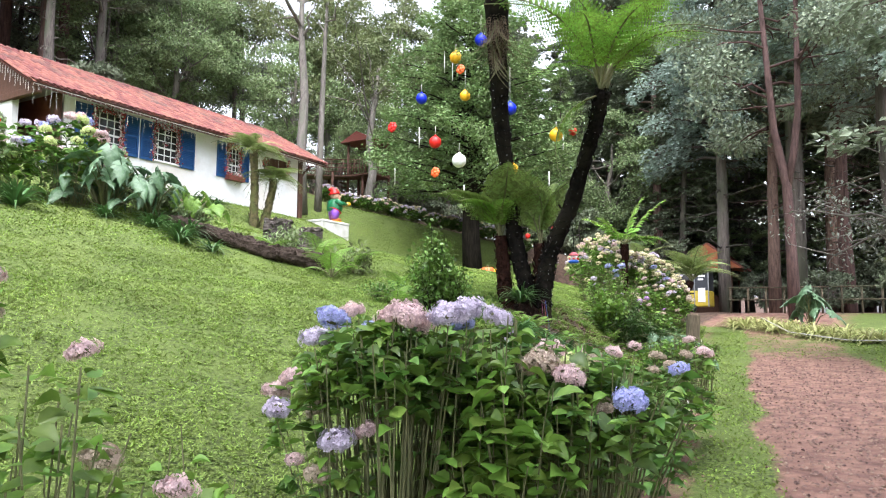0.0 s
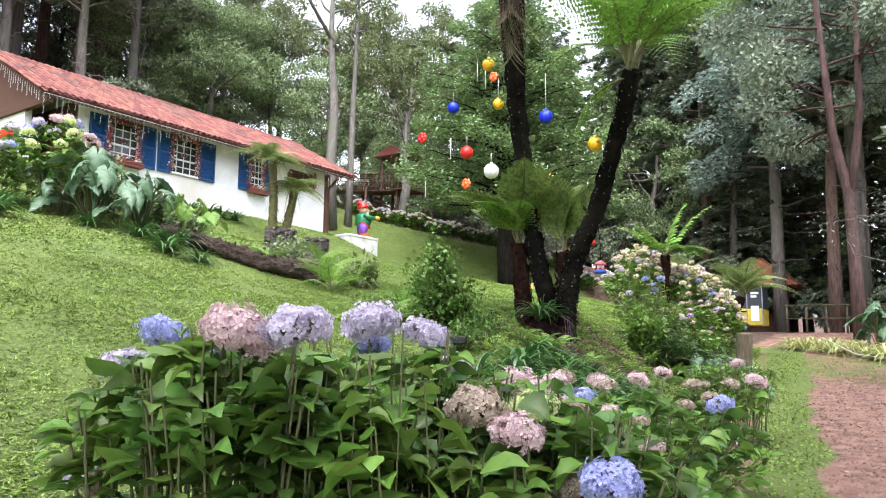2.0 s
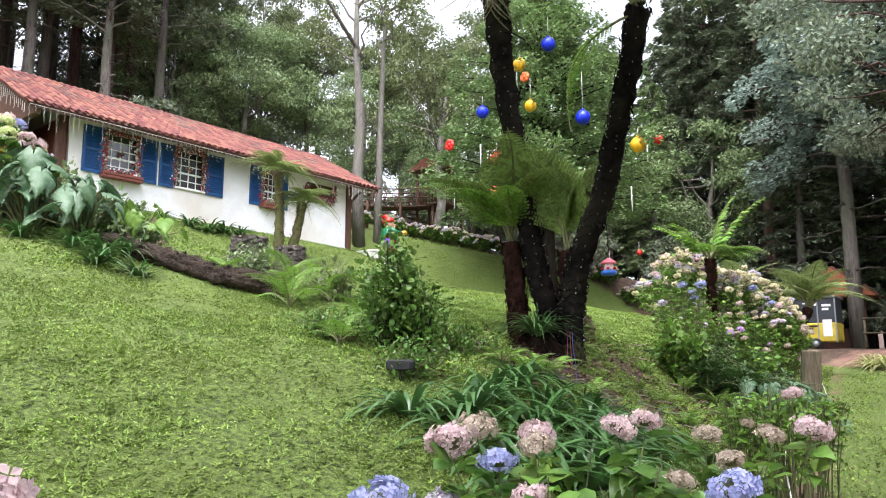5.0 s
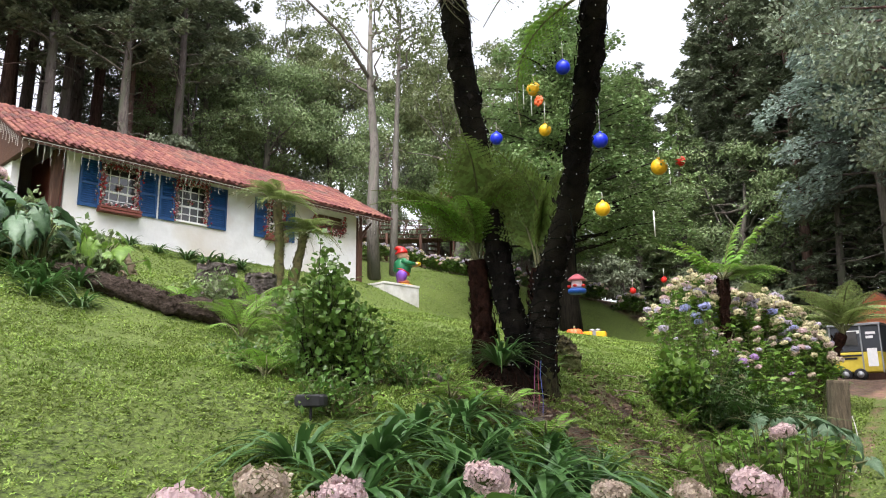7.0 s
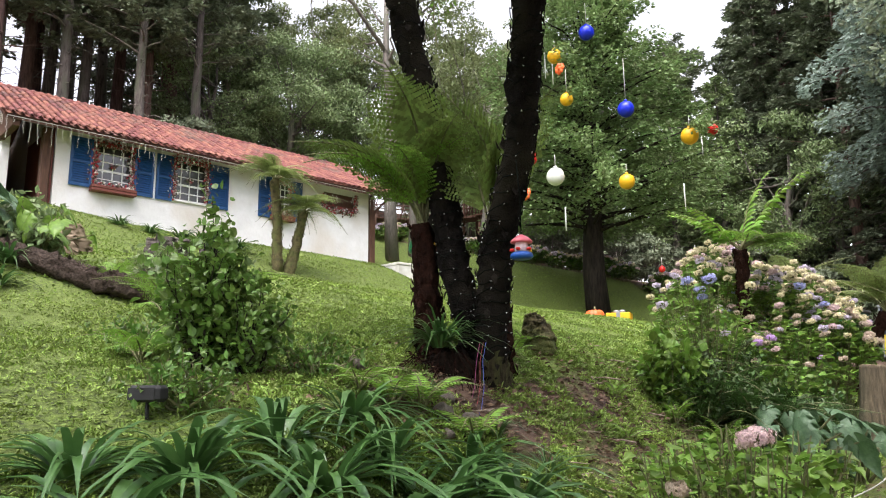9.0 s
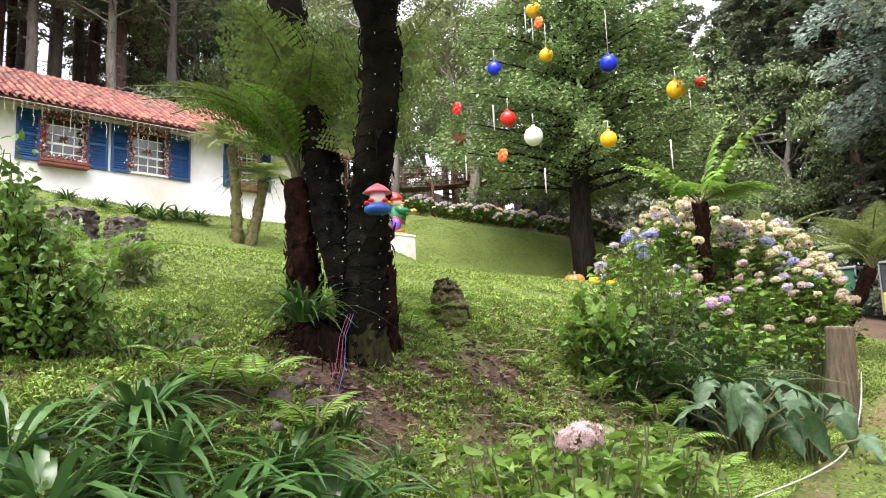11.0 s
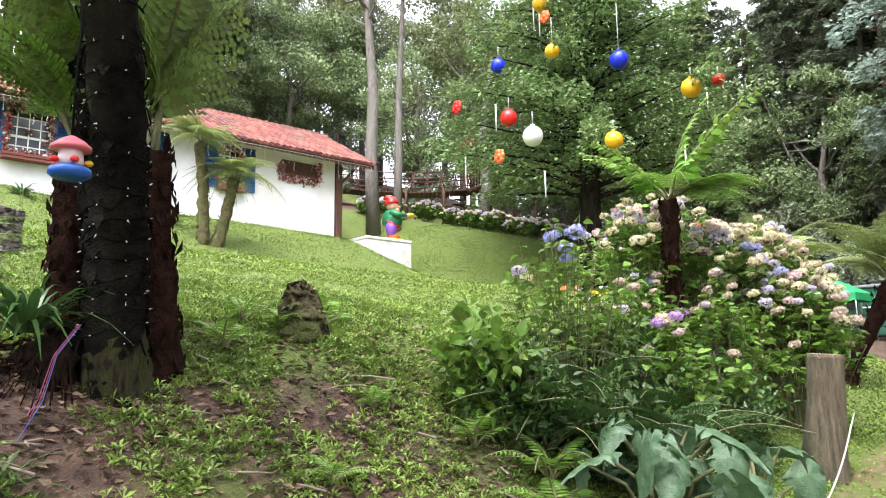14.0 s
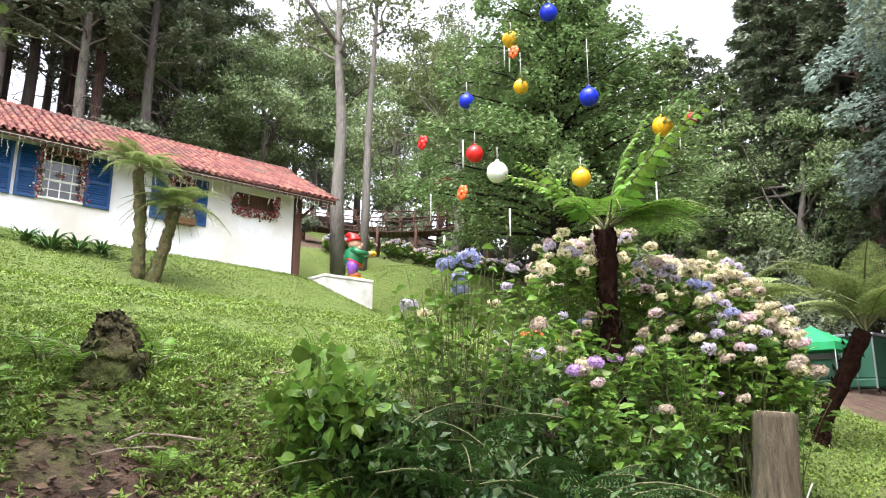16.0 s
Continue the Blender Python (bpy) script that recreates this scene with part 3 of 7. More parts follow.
for i, (a, b, lo, hi) in enumerate(WIN):
    win = part("window", Geo().box(WX - 0.12, a, lo, WX - 0.06, b, lo + 0.05).box(WX - 0.12, a, hi - 0.05, WX - 0.06, b, hi).box(WX - 0.12, a, lo + 0.05, WX - 0.06, a + 0.05, hi - 0.05).box(WX - 0.12, b - 0.05, lo + 0.05, WX - 0.06, b, hi - 0.05),
               M_PAINT if i < 3 else M_BROWN, house, "white wooden sash window with small panes" if i < 3 else "small shuttered wooden window with a garland")
    if i < 3:
        cols, rows_ = 4, 5
        for c in range(1, cols):
            y = a + (b - a) * c / cols
            part("glazing_bar", Geo().box(WX - 0.1, y - 0.014, lo + 0.05, WX - 0.065, y + 0.014, hi - 0.05), M_PAINT, win)
        for r in range(1, rows_):
            z = lo + (hi - lo) * r / rows_
            h = 0.03 if r == 2 else 0.014
            part("glazing_bar", Geo().box(WX - 0.098, a + 0.05, z - h, WX - 0.063, b - 0.05, z + h), M_PAINT, win)
        part("pane", Geo().box(WX - 0.088, a + 0.04, lo + 0.04, WX - 0.082, b - 0.04, hi - 0.04), M_GLASS_DARK, win, "dark window glass")
        part("curtain", Geo().add([(WX - 0.2 - 0.03 * (k % 2), a + (b - a) * k / 14, z) for z in (lo, hi) for k in range(15)], [(k, k + 1, k + 16, k + 15) for k in range(14)]), mk("curtain_cloth", (0.2, 0.19, 0.18), (0.3, 0.29, 0.27), 6, 0.9, 0.1), win)
    else:
        part("board", Geo().box(WX - 0.1, a + 0.05, lo + 0.05, WX - 0.07, b - 0.05, hi - 0.05), M_BROWN, win)
        part("sill", Geo().box(WX - 0.05, a, lo + 0.12, WX + 0.03, b, lo + 0.17), M_BOX, win)
    e = 0.03
    x = WX + 0.02
    if i == 3:
        garland([(x, a - e, hi - 0.1), (x, a - e, lo), (x, b + e, lo), (x, b + e, hi)], 5 + i, win)
        continue
    garland([(x, a, lo + 0.05), (x, a + 0.02, hi), (x, b - 0.02, hi), (x, b, lo + 0.05)], 5 + i, win)
    garland([(x - 0.06, (a + b) / 2 - 0.06, (lo + hi) / 2 + 0.05), (x - 0.06, (a + b) / 2 + 0.06, (lo + hi) / 2)], 15 + i, win, 160, 0.05)
    if i in (0, 2):
        fb = part("flower_box", Geo().box(WX + 0.004, a - 0.08, lo - 0.17, WX + 0.26, b + 0.06, lo - 0.09, bevel=0.012).box(WX + 0.004, a - 0.08, lo - 0.085, WX + 0.27, b + 0.06, lo + 0.0, bevel=0.012), M_BOX, house, "red-brown log flower box")
        garland([(WX + 0.15, a, lo + 0.05), (WX + 0.15, b, lo + 0.05)], 30 + i, fb, 110, 0.06)
    else:
        part("sill", Geo().box(WX + 0.003, a - 0.03, lo - 0.05, WX + 0.06, b + 0.03, lo - 0.005, bevel=0.01), M_PAINT, house)

# icicle lamps under the eave
g = Geo()
rng = np.random.default_rng(3)
g.tube([(EAVE_X - 0.03, 11.1, EAVE_Z - 0.07), (EAVE_X - 0.03, 17, EAVE_Z - 0.085), (EAVE_X - 0.03, 24.0, EAVE_Z - 0.07)], 0.008, 4, 0)
for y in np.arange(11.15, 24.0, 0.16):
    n = int(rng.choice([3, 5, 7, 9, 11]))
    yy, x = y + rng.normal() * 0.02, EAVE_X - 0.03 + rng.normal() * 0.01
    pts = [(x, yy, EAVE_Z - 0.07)]
    for k in range(n):
        pts.append((x + rng.normal() * 0.006, yy + rng.normal() * 0.012, EAVE_Z - 0.07 - 0.055 * (k + 1)))
    g.tube(pts, 0.003, 4, 0, cap=False)
    for q in pts[1:]:
        g.ball((q[0] + 0.012, q[1] + rng.normal() * 0.012, q[2]), 0.0085, 0, 3, 5)
x0 = 11.02
for k in range(1, 26):
    t = k / 25
    x, z = EAVE_X + (RIDGE_X - EAVE_X) * t, EAVE_Z + (RIDGE_Z - EAVE_Z) * t - 0.1
    n = int(rng.integers(3, 10))
    pts = [(x + rng.normal() * 0.008, x0, z - 0.055 * j) for j in range(n + 1)]
    g.tube(pts, 0.005, 4, 0, cap=False)
    for q in pts[1:]:
        g.ball((q[0], q[1] - 0.012, q[2]), 0.0105, 0, 3, 5)
part("icicle_lamp_string", g, plain("icicle_white", (0.62, 0.6, 0.55), 0.35), house, "unlit white icicle lamp string along the eave")

# roof tiles: barrel rows running from eave to ridge
TW, TL = 0.215, 0.4
slope = Vector((RIDGE_X - EAVE_X, 0, RIDGE_Z - EAVE_Z))
nrow = int(slope.length / TL) + 1
sd = slope.normalized()
up = Vector((0, 1, 0)).cross(sd)
up = up if up.z > 0 else -up


def tile_geo(r0, r1, length, flip):
    g, k = [], 5
    for t, r in ((0, r0), (length, r1)):
        for i in range(k + 1):
            a = math.pi * i / k
            g.append((t, -r * math.cos(a), (r * math.sin(a)) * (0.75 if not flip else -0.5)))
        for i in range(k + 1):
            a = math.pi * i / k
            g.append((t, -(r - 0.014) * math.cos(a), ((r - 0.014) * math.sin(a)) * (0.75 if not flip else -0.5)))
    n = 2 * (k + 1)
    fs = [(i, n + i, n + i + 1, i + 1) for i in range(k)] + [(k + 1 + i + 1, n + k + 1 + i + 1, n + k + 1 + i, k + 1 + i) for i in range(k)]
    fs += [(i, i + 1, k + 2 + i, k + 1 + i) for i in range(k)]
    return g, fs


roof_frame = Matrix((Vector((sd.x, 0, up.x, 0)), Vector((0, 1, 0, 0)), Vector((sd.z, 0, up.z, 0)), Vector((0, 0, 0, 1))))
cover = Geo().add(*tile_geo(0.086, 0.07, TL + 0.06, False)).mesh("tile", M_TILE)
rest = Geo()
ncol = int((24.15 - 11.0) / TW)
roof_tiles = []
fr = np.array([[sd.x, 0, up.x], [0, 1, 0], [sd.z, 0, up.z]])
pp, qq = [], []
rt = random.Random(4)
for c in range(ncol + 1):
    y = 11.02 + c * TW
    for r in range(nrow):
        o = Vector((EAVE_X, y, EAVE_Z)) + sd * (r * TL) + up * (0.02 + rt.uniform(0, 0.012)) + Vector((0, rt.uniform(-0.008, 0.008), 0))
        if r < 5 and len(roof_tiles) < 300:
            roof_tiles.append(o)
        else:
            pp.append(o)
        if c < ncol:
            qq.append(o + Vector((0, TW / 2, 0)) - up * 0.008)
tv, tf = tile_geo(0.086, 0.07, TL + 0.06, False)
rest.many(tv, tf, np.array(pp), np.repeat(fr[None], len(pp), 0), np.ones(len(pp)))
tv, tf = tile_geo(0.09, 0.1, TL + 0.06, True)
rest.many(tv, tf, np.array(qq), np.repeat(fr[None], len(qq), 0), np.ones(len(qq)))
for y in np.arange(11.0, 24.1, 0.36):
    a = [(RIDGE_X + 0.13 * math.cos(t), y + d, RIDGE_Z - 0.02 + 0.12 * math.sin(t)) for d in (0, 0.4) for t in np.linspace(0, math.pi, 7)]
    rest.add(a, [(i, i + 1, i + 8, i + 7) for i in range(6)])
tagged(part("roof", rest, M_TILES, house, "weathered red clay barrel tile roof"), kind="stuff")
for o in roof_tiles:
    part("tile", cover, None, house, m=Matrix.Translation(o) @ roof_frame)


# ---- trees ----
def limb(rng, a, b, sag=0.0, n=5, wob=0.12):
    a, b = np.asarray(a, float), np.asarray(b, float)
    t = np.linspace(0, 1, n)[:, None]
    p = a + (b - a) * t
    p[:, 2] -= sag * (t[:, 0] ** 2)
    p[1:-1] += rng.normal(size=(n - 2, 3)) * wob
    return p


def broad_tree(name, seed, h, r, trunk_r, nleaf, size, bark, leaf, base=0.35, clumps=46, squash=0.75, label=""):
    rng = np.random.default_rng(seed)
    t = thing(name, label, "tree")
    tg, cg = Geo(), Geo()
    zs = np.linspace(0, h * 0.8, 7)
    line = np.stack([rng.normal(size=7) * 0.15 * np.linspace(0, 1, 7), rng.normal(size=7) * 0.15 * np.linspace(0, 1, 7), zs], 1)
    tg.tube(line, trunk_r * np.linspace(1.25, 0.25, 7), 8)
    cz = h * (base + 1) / 2
    for k in range(clumps):
        d = unit(rng, 1)[0]
        d[2] = d[2] * 0.9 + 0.12
        rad = rng.uniform(0.55, 1.0) ** 0.7
        c = np.array([d[0] * r * rad, d[1] * r * rad, cz + d[2] * h * (1 - base) * 0.5 * rad])
        if k < 14:
            i = rng.integers(2, 6)
            tg.tube(limb(rng, line[i], c, 0.0), np.linspace(trunk_r * 0.3, 0.03, 5), 5, cap=False)
        cr = r * rng.uniform(0.22, 0.36)
        n = int(nleaf / clumps * rng.uniform(0.7, 1.3))
        u = unit(rng, n)
        u[:, 2] = np.abs(u[:, 2]) * 1.15 - 0.35
        p = c + u * cr * (1, 1, squash) * (rng.random((n, 1)) ** 0.35)
        dd = rng.normal(size=(n, 3)) + u * 0.3
        cg.many(*LEAF, p, axes(dd, u + unit(rng, n) * 0.45 + (0, 0, 0.5)), rng.uniform(0.6, 1.4, n) * size)
    part("trunk", tg, bark, t)
    part("crown", cg, leaf, t)
    return t


def conifer(name, seed, h, length, first, nbranch, nleaf, size, bark, leaf, trunk_r=0.3, rise=0.15, droop=0.4, flat=0.35, label="", taper=0.75, dead=0, template=LEAF, top=0.25):
    rng = np.random.default_rng(seed)
    t = thing(name, label, "tree")
    tg, cg, bg_ = Geo(), Geo(), Geo()
    zs = np.linspace(0, h, 9)
    line = np.stack([np.cumsum(rng.normal(size=9)) * 0.06, np.cumsum(rng.normal(size=9)) * 0.06, zs], 1)
    line[0, :2] = 0
    tg.tube(line, trunk_r * np.linspace(1.2, 0.15, 9), 9)
    for k in range(dead):
        z = rng.uniform(0.12 * h, first)
        a = rng.uniform(0, 2 * math.pi)
        e = np.array([math.cos(a), math.sin(a), rng.uniform(-0.35, 0.15)]) * rng.uniform(0.6, 2.2)
        bg_.tube(limb(rng, (0, 0, z), np.array([0, 0, z]) + e, 0.1), np.linspace(0.035, 0.008, 5), 4, cap=False)
    for k in range(nbranch):
        f = (k + rng.random()) / nbranch
        z = first + (h - first) * f
        bl = length * ((1 - f) ** taper * (1 - top) + top) * rng.uniform(0.65, 1.15)
        a = k * 2.4 + rng.normal() * 0.3
        o = np.array([np.interp(z, zs, line[:, 0]), np.interp(z, zs, line[:, 1]), z])
        e = o + np.array([math.cos(a) * bl, math.sin(a) * bl, bl * rise])
        ln = limb(rng, o, e, droop * bl * 0.5, 6, 0.05)
        bg_.tube(ln, np.linspace(0.03 + 0.012 * bl, 0.008, 6), 4, cap=False)
        n = int(nleaf / nbranch * (0.4 + 1.2 * (bl / length)))
        m = max(4, n // 26)
        s = rng.uniform(0.3, 1.05, m)
        c = np.stack([np.interp(s, np.linspace(0, 1, 6), ln[:, i]) for i in range(3)], 1)
        side = np.array([-math.sin(a), math.cos(a), 0])
        off = rng.uniform(-1, 1, m) * 0.32 * bl * (1.15 - s)
        c += side * off[:, None]
        c[:, 2] -= np.abs(off) * droop * 0.6
        idx = rng.integers(0, m, n)
        cr = rng.uniform(0.16, 0.42, m)[idx] * (0.5 + 0.12 * length)
        u = unit(rng, n)
        p = c[idx] + u * cr[:, None] * (1, 1, flat)
        out = np.array([math.cos(a), math.sin(a), 0.1]) + side * (np.sign(off)[idx] * 0.7)[:, None]
        dd = out + rng.normal(size=(n, 3)) * 0.45 - np.array([0, 0, droop * 0.6])
        cg.many(*template, p, axes(dd, rng.normal(size=(n, 3)) * 0.5 + (0, 0, 1)), rng.uniform(0.6, 1.4, n) * size)
    part("trunk", tg, bark, t)
    tagged(part("branchwork", bg_, bark, t), kind="stuff")
    part("crown", cg, leaf, t)
    return t


def scatter_copies(proto, places, group):
    proto["group"] = group
    for i, (x, y, s, rz) in enumerate(places):
        if i == 0:
            proto.matrix_basis = on(x, y, rz, s, -0.1)
        else:
            copy_thing(proto, on(x, y, rz, s, -0.1))


lab = "tall dark pine with bare trunk round the garden"
pine_a = conifer("pine_tree", 11, 22, 3.8, 7.0, 60, 13000, 0.29, M_BARK, M_LEAF_B, 0.28, 0.4, 0.15, 0.85, lab, 0.4, 14, top=0.4)
pine_b = conifer("pine_tree", 12, 25, 3.4, 9.0, 58, 12000, 0.29, M_REDBARK, M_LEAF_B, 0.28, 0.35, 0.2, 0.85, lab, 0.4, 18, top=0.4)
fir = conifer("fir_tree", 13, 19, 4.2, 1.6, 90, 15000, 0.32, M_BARK, M_LEAF_D, 0.28, 0.05, 0.5, 0.4, "dense dark green conifer at the edge of the woods", 0.85)
fir_d = conifer("fir_tree", 14, 22, 4.4, 2.5, 90, 15000, 0.33, M_BARK, M_LEAF_B, 0.3, 0.0, 0.55, 0.4, "dense blackish conifer in the woods behind the lawn", 0.8)
round_a = broad_tree("broadleaf_tree", 21, 11, 4.6, 0.28, 17000, 0.2, M_BARK, M_LEAF_A, 0.15, 52, label="rounded light green broadleaf tree on the slope behind the house")
round_b = broad_tree("broadleaf_tree", 22, 14, 4.2, 0.25, 12000, 0.25, M_BARK, M_LEAF_B, 0.2, 56, label="dark broadleaf tree on the wooded slope")
tall_b = broad_tree("broadleaf_tree", 23, 19, 3.8, 0.22, 11000, 0.24, M_BARK, M_LEAF_Y, 0.4, 40, label="slender tall tree with an airy olive crown")
under = broad_tree("understorey_shrub", 24, 4.0, 2.2, 0.08, 4000, 0.26, M_BARK, M_LEAF_B, 0.0, 26, label="dark leafy shrub under the trees")
under["category"] = "shrub"
# last six pines, from (4.4, -2.5), unseen, added to shade the near lawn
scatter_copies(pine_a, [(-38, 8, 1, 0), (-41, 13.5, 1.1, 60), (-37.5, 18, 0.95, 120), (-44, 21, 1.1, 200), (-36, 2, 1, 250), (-43, 5, 1.15, 20), (-46, 28, 1.05, 80), (-50, 14, 1.1, 140), (-40, -5, 1, 10), (-52, 36, 0.75, 190),
                        (-37, 14, 0.9, 30), (-42, 17.5, 1.05, 85), (-45, 10, 1.1, 160), (-47, 1, 1.1, 40), (-40, 1, 1.0, 220), (-54, 22, 1.1, 0), (-55, 8, 1.2, 60), (-28, 62, 1.0, 30), (-20, 66, 1.1, 100), (-4, 58, 1.05, 210), (5, 55, 1, 310), (-36, 60, 0.85, 70), (-33, 9.5, 0.88, 45), (-34.5, 16.3, 0.9, 170), (-33.5, 19.5, 0.84, 265), (-34, 22.5, 0.86, 310), (-32.5, 4.5, 0.9, 95), (-39, 26.5, 0.95, 15), (4.4, -2.5, 1.0, 40), (5.8, 2.4, 0.95, 130), (3.6, -7.5, 1.05, 220), (7.4, -4.5, 1.0, 300), (6.8, 6.6, 0.95, 75), (1.8, -12, 1.0, 10)], "woods")
scatter_copies(pine_b, [(-15.8, 51.3, 1.05, 0), (-39.5, 15.8, 1, 40), (-41, 10, 1.05, 90), (-48, 8, 1.1, 150), (-46, 18, 1, 230), (-38.5, 23, 0.95, 300), (-3.6, 40.5, 0.95, 30), (-0.2, 38.5, 1.0, 100), (-11, 47, 1.0, 160), (-14.6, 53.5, 1.0, 10),
                        (-1, 43, 1, 60), (4, 36, 1, 200), (0.5, 52, 1, 70), (-36.5, 12, 1, 15), (-40, 20.5, 1, 70), (-43, 24.5, 1.0, 130), (-49, 30.5, 1.0, 210), (-34, 13.5, 0.9, 250), (-36.5, 20.8, 0.9, 330), (-11.7, 51.9, 0.95, 200), (-12.4, 57, 1.0, 20), (-19.8, 60.1, 1.0, 140)], "woods")
scatter_copies(fir, [(-6, 49, 0.95, 15), (-2.5, 46.5, 0.8, 75), (1.5, 49, 0.95, 140), (5, 45, 0.9, 200), (0, 55, 1, 20), (-10, 53, 1, 50), (4.5, 39, 0.75, 300), (-21, 47, 0.85, 0), (-17, 45, 0.7, 80), (-24, 50, 0.9, 150)], "woods")
scatter_copies(fir_d, [(-19, 55, 0.95, 0), (-26, 57, 0.95, 70), (-12, 56, 1, 140), (-7.5, 52, 1, 210), (-2.5, 48, 0.95, 20), (-33, 56, 0.9, 320), (3, 46, 0.9, 90), (6, 50, 1, 0), (-9, 44, 0.8, 260), (-15, 60, 1.05, 190), (-22.5, 61, 1, 100), (-47, 13, 0.9, 40), (-50, 4, 0.95, 10), (-30, 66, 1, 20), (0, 60, 1, 130), (-6, 64, 1.0, 45), (-38, 64, 1, 0), (-12.5, 49, 0.9, 60), (-16.5, 50.5, 0.95, 120), (-9.5, 57, 1.1, 180)], "woods")
scatter_copies(round_a, [(-38.5, 30.8, 0.98, 0), (-33.6, 36.9, 0.92, 100), (-37.5, 25, 0.85, 220), (-40, 33, 1.0, 30), (-27.5, 38.5, 0.7, 10), (-20, 49.5, 0.75, 300), (-33, 44, 0.8, 40), (-41, 27.5, 0.8, 70), (-14.2, 46.5, 1.0, 120), (-24.5, 43, 0.9, 200)], "woods")
scatter_copies(round_b, [(-47, 25, 0.9, 0), (-46, 34, 0.9, 90), (-42, 40, 1.0, 180), (-38, 47, 1, 270), (-44, 48, 1.1, 60), (-31, 50, 0.9, 200), (-38, 0, 0.8, 250), (-50, 26, 1, 10), (-52, 44, 1.1, 130)], "woods")
scatter_copies(tall_b, [(-44, 36, 0.9, 0), (-33.5, 40.5, 1.0, 80), (-29, 44, 1.0, 170), (-44, 31, 0.88, 240), (-27, 40, 0.9, 30), (-48, 40, 1.0, 300), (-31, 39, 0.85, 20), (-39, 36.5, 0.9, 70), (-25, 46, 1, 110)], "woods")
scatter_copies(under, [(-33, 21, 0.9, 0), (-32, 14, 0.9, 40), (-32, 8, 1, 80), (-34, 3, 1, 130), (-26.5, 42, 0.9, 10), (-23, 43.5, 0.9, 60), (-19.5, 42, 0.8, 100), (-15, 43, 0.9, 170), (-12, 40, 0.9, 220), (-9, 40.5, 0.7, 280), (2.5, 31, 0.7, 30), (5.5, 24, 0.7, 300), (6, 19.5, 0.6, 20), (-31, 36, 0.8, 150), (-30, 28, 0.7, 75), (-1, 37, 0.6, 330), (4.8, 28.5, 0.8, 190), (-4, 51, 1.2, 0), (2, 50.5, 1.2, 50), (-10, 50, 1.1, 100), (-16, 50, 1.0, 230), (-22, 53, 1.2, 0), (-28, 52.5, 1.2, 60), (-34, 53, 1.3, 110), (3, 41, 0.9, 160), (-13.5, 46, 0.9, 310), (-40, 52, 1.3, 0), (-43, 45, 1.2, 90), (-44, 60, 2.4, 20), (-36, 65, 2.5, 80), (-28, 68, 2.5, 140), (-20, 70, 2.6, 200), (-12, 68, 2.5, 260), (-4, 70, 2.6, 320), (4, 68, 2.5, 30), (-58, 44, 2.4, 110), (-60, 30, 2.4, 170), (-17, 47.5, 1.3, 40), (-8, 46.5, 1.1, 100), (-4.5, 43.5, 0.7, 0), (-2, 45, 0.8, 60), (1, 44, 0.8, 130), (4, 43.5, 0.8, 190), (-0.5, 41.5, 0.6, 20), (5.5, 38, 0.7, 100)], "undergrowth")

# blue-green drooping conifer by the yard, olive one over the path
blue = conifer("blue_conifer", 31, 20, 2.8, 5.6, 120, 34000, 0.15, M_BARK, M_LEAF_C, 0.2, 0.2, 0.6, 1.1, "tall conifer with drooping blue-green foliage", 0.45, 10, top=0.45)
blue.matrix_basis = on(-6.2, 41.6, 20, 1.5, -0.1)
copy_thing(blue, on(1.6, 31.5, 120, 1.0, -0.1))
copy_thing(blue, on(-2.6, 41.2, 220, 1.4, -0.1))
olive = conifer("olive_conifer", 32, 15, 4.3, 3.2, 64, 17000, 0.2, M_REDBARK, M_LEAF_GREY, 0.24, 0.12, 0.45, 0.7, "conifer with olive green needles beside the path", 0.5, 8, top=0.45)
olive.matrix_basis = on(4.6, 17.0, 0, 1.0, -0.1)
forked = thing("forked_pine", "pine with a forked reddish trunk beside the yard", "tree", on(-1.6, 28.3, 0, 1.15))
rng = np.random.default_rng(9)
g = Geo()
g.tube([(0, 0, -0.2), (-0.04, 0, 2.0), (-0.1, 0.04, 4.2), (-0.42, 0.1, 6), (-0.8, 0.2, 12)], (0.2, 0.165, 0.145, 0.115, 0.06), 10)
g.tube([(-0.1, 0.04, 4.0), (0.12, 0.08, 5.2), (0.3, 0.1, 6.6), (0.4, 0.2, 13)], (0.11, 0.115, 0.1, 0.05), 10)
cg = Geo()
for k in range(34):
    z = rng.uniform(6.0, 13)
    a = rng.uniform(0, 6.28)
    c = np.array([(-0.6 if k % 2 else 0.35) + math.cos(a) * 2.6, math.sin(a) * 2.6, z + 0.3])
    g.tube(limb(rng, ((-0.6 if k % 2 else 0.35), 0.15, z), c, 0.2), np.linspace(0.05, 0.01, 5), 4, cap=False)
    n = 480
    u = unit(rng, n)
    p = c + u * (1.1, 1.1, 0.6) * rng.random((n, 1)) ** 0.4
    cg.many(*LEAF, p, axes(u + rng.normal(size=(n, 3)) * 0.6, u + (0, 0, 0.6)), rng.uniform(0.09, 0.2, n))
part("trunk", g, M_REDBARK, forked)
part("crown", cg, M_LEAF_GREY, forked)

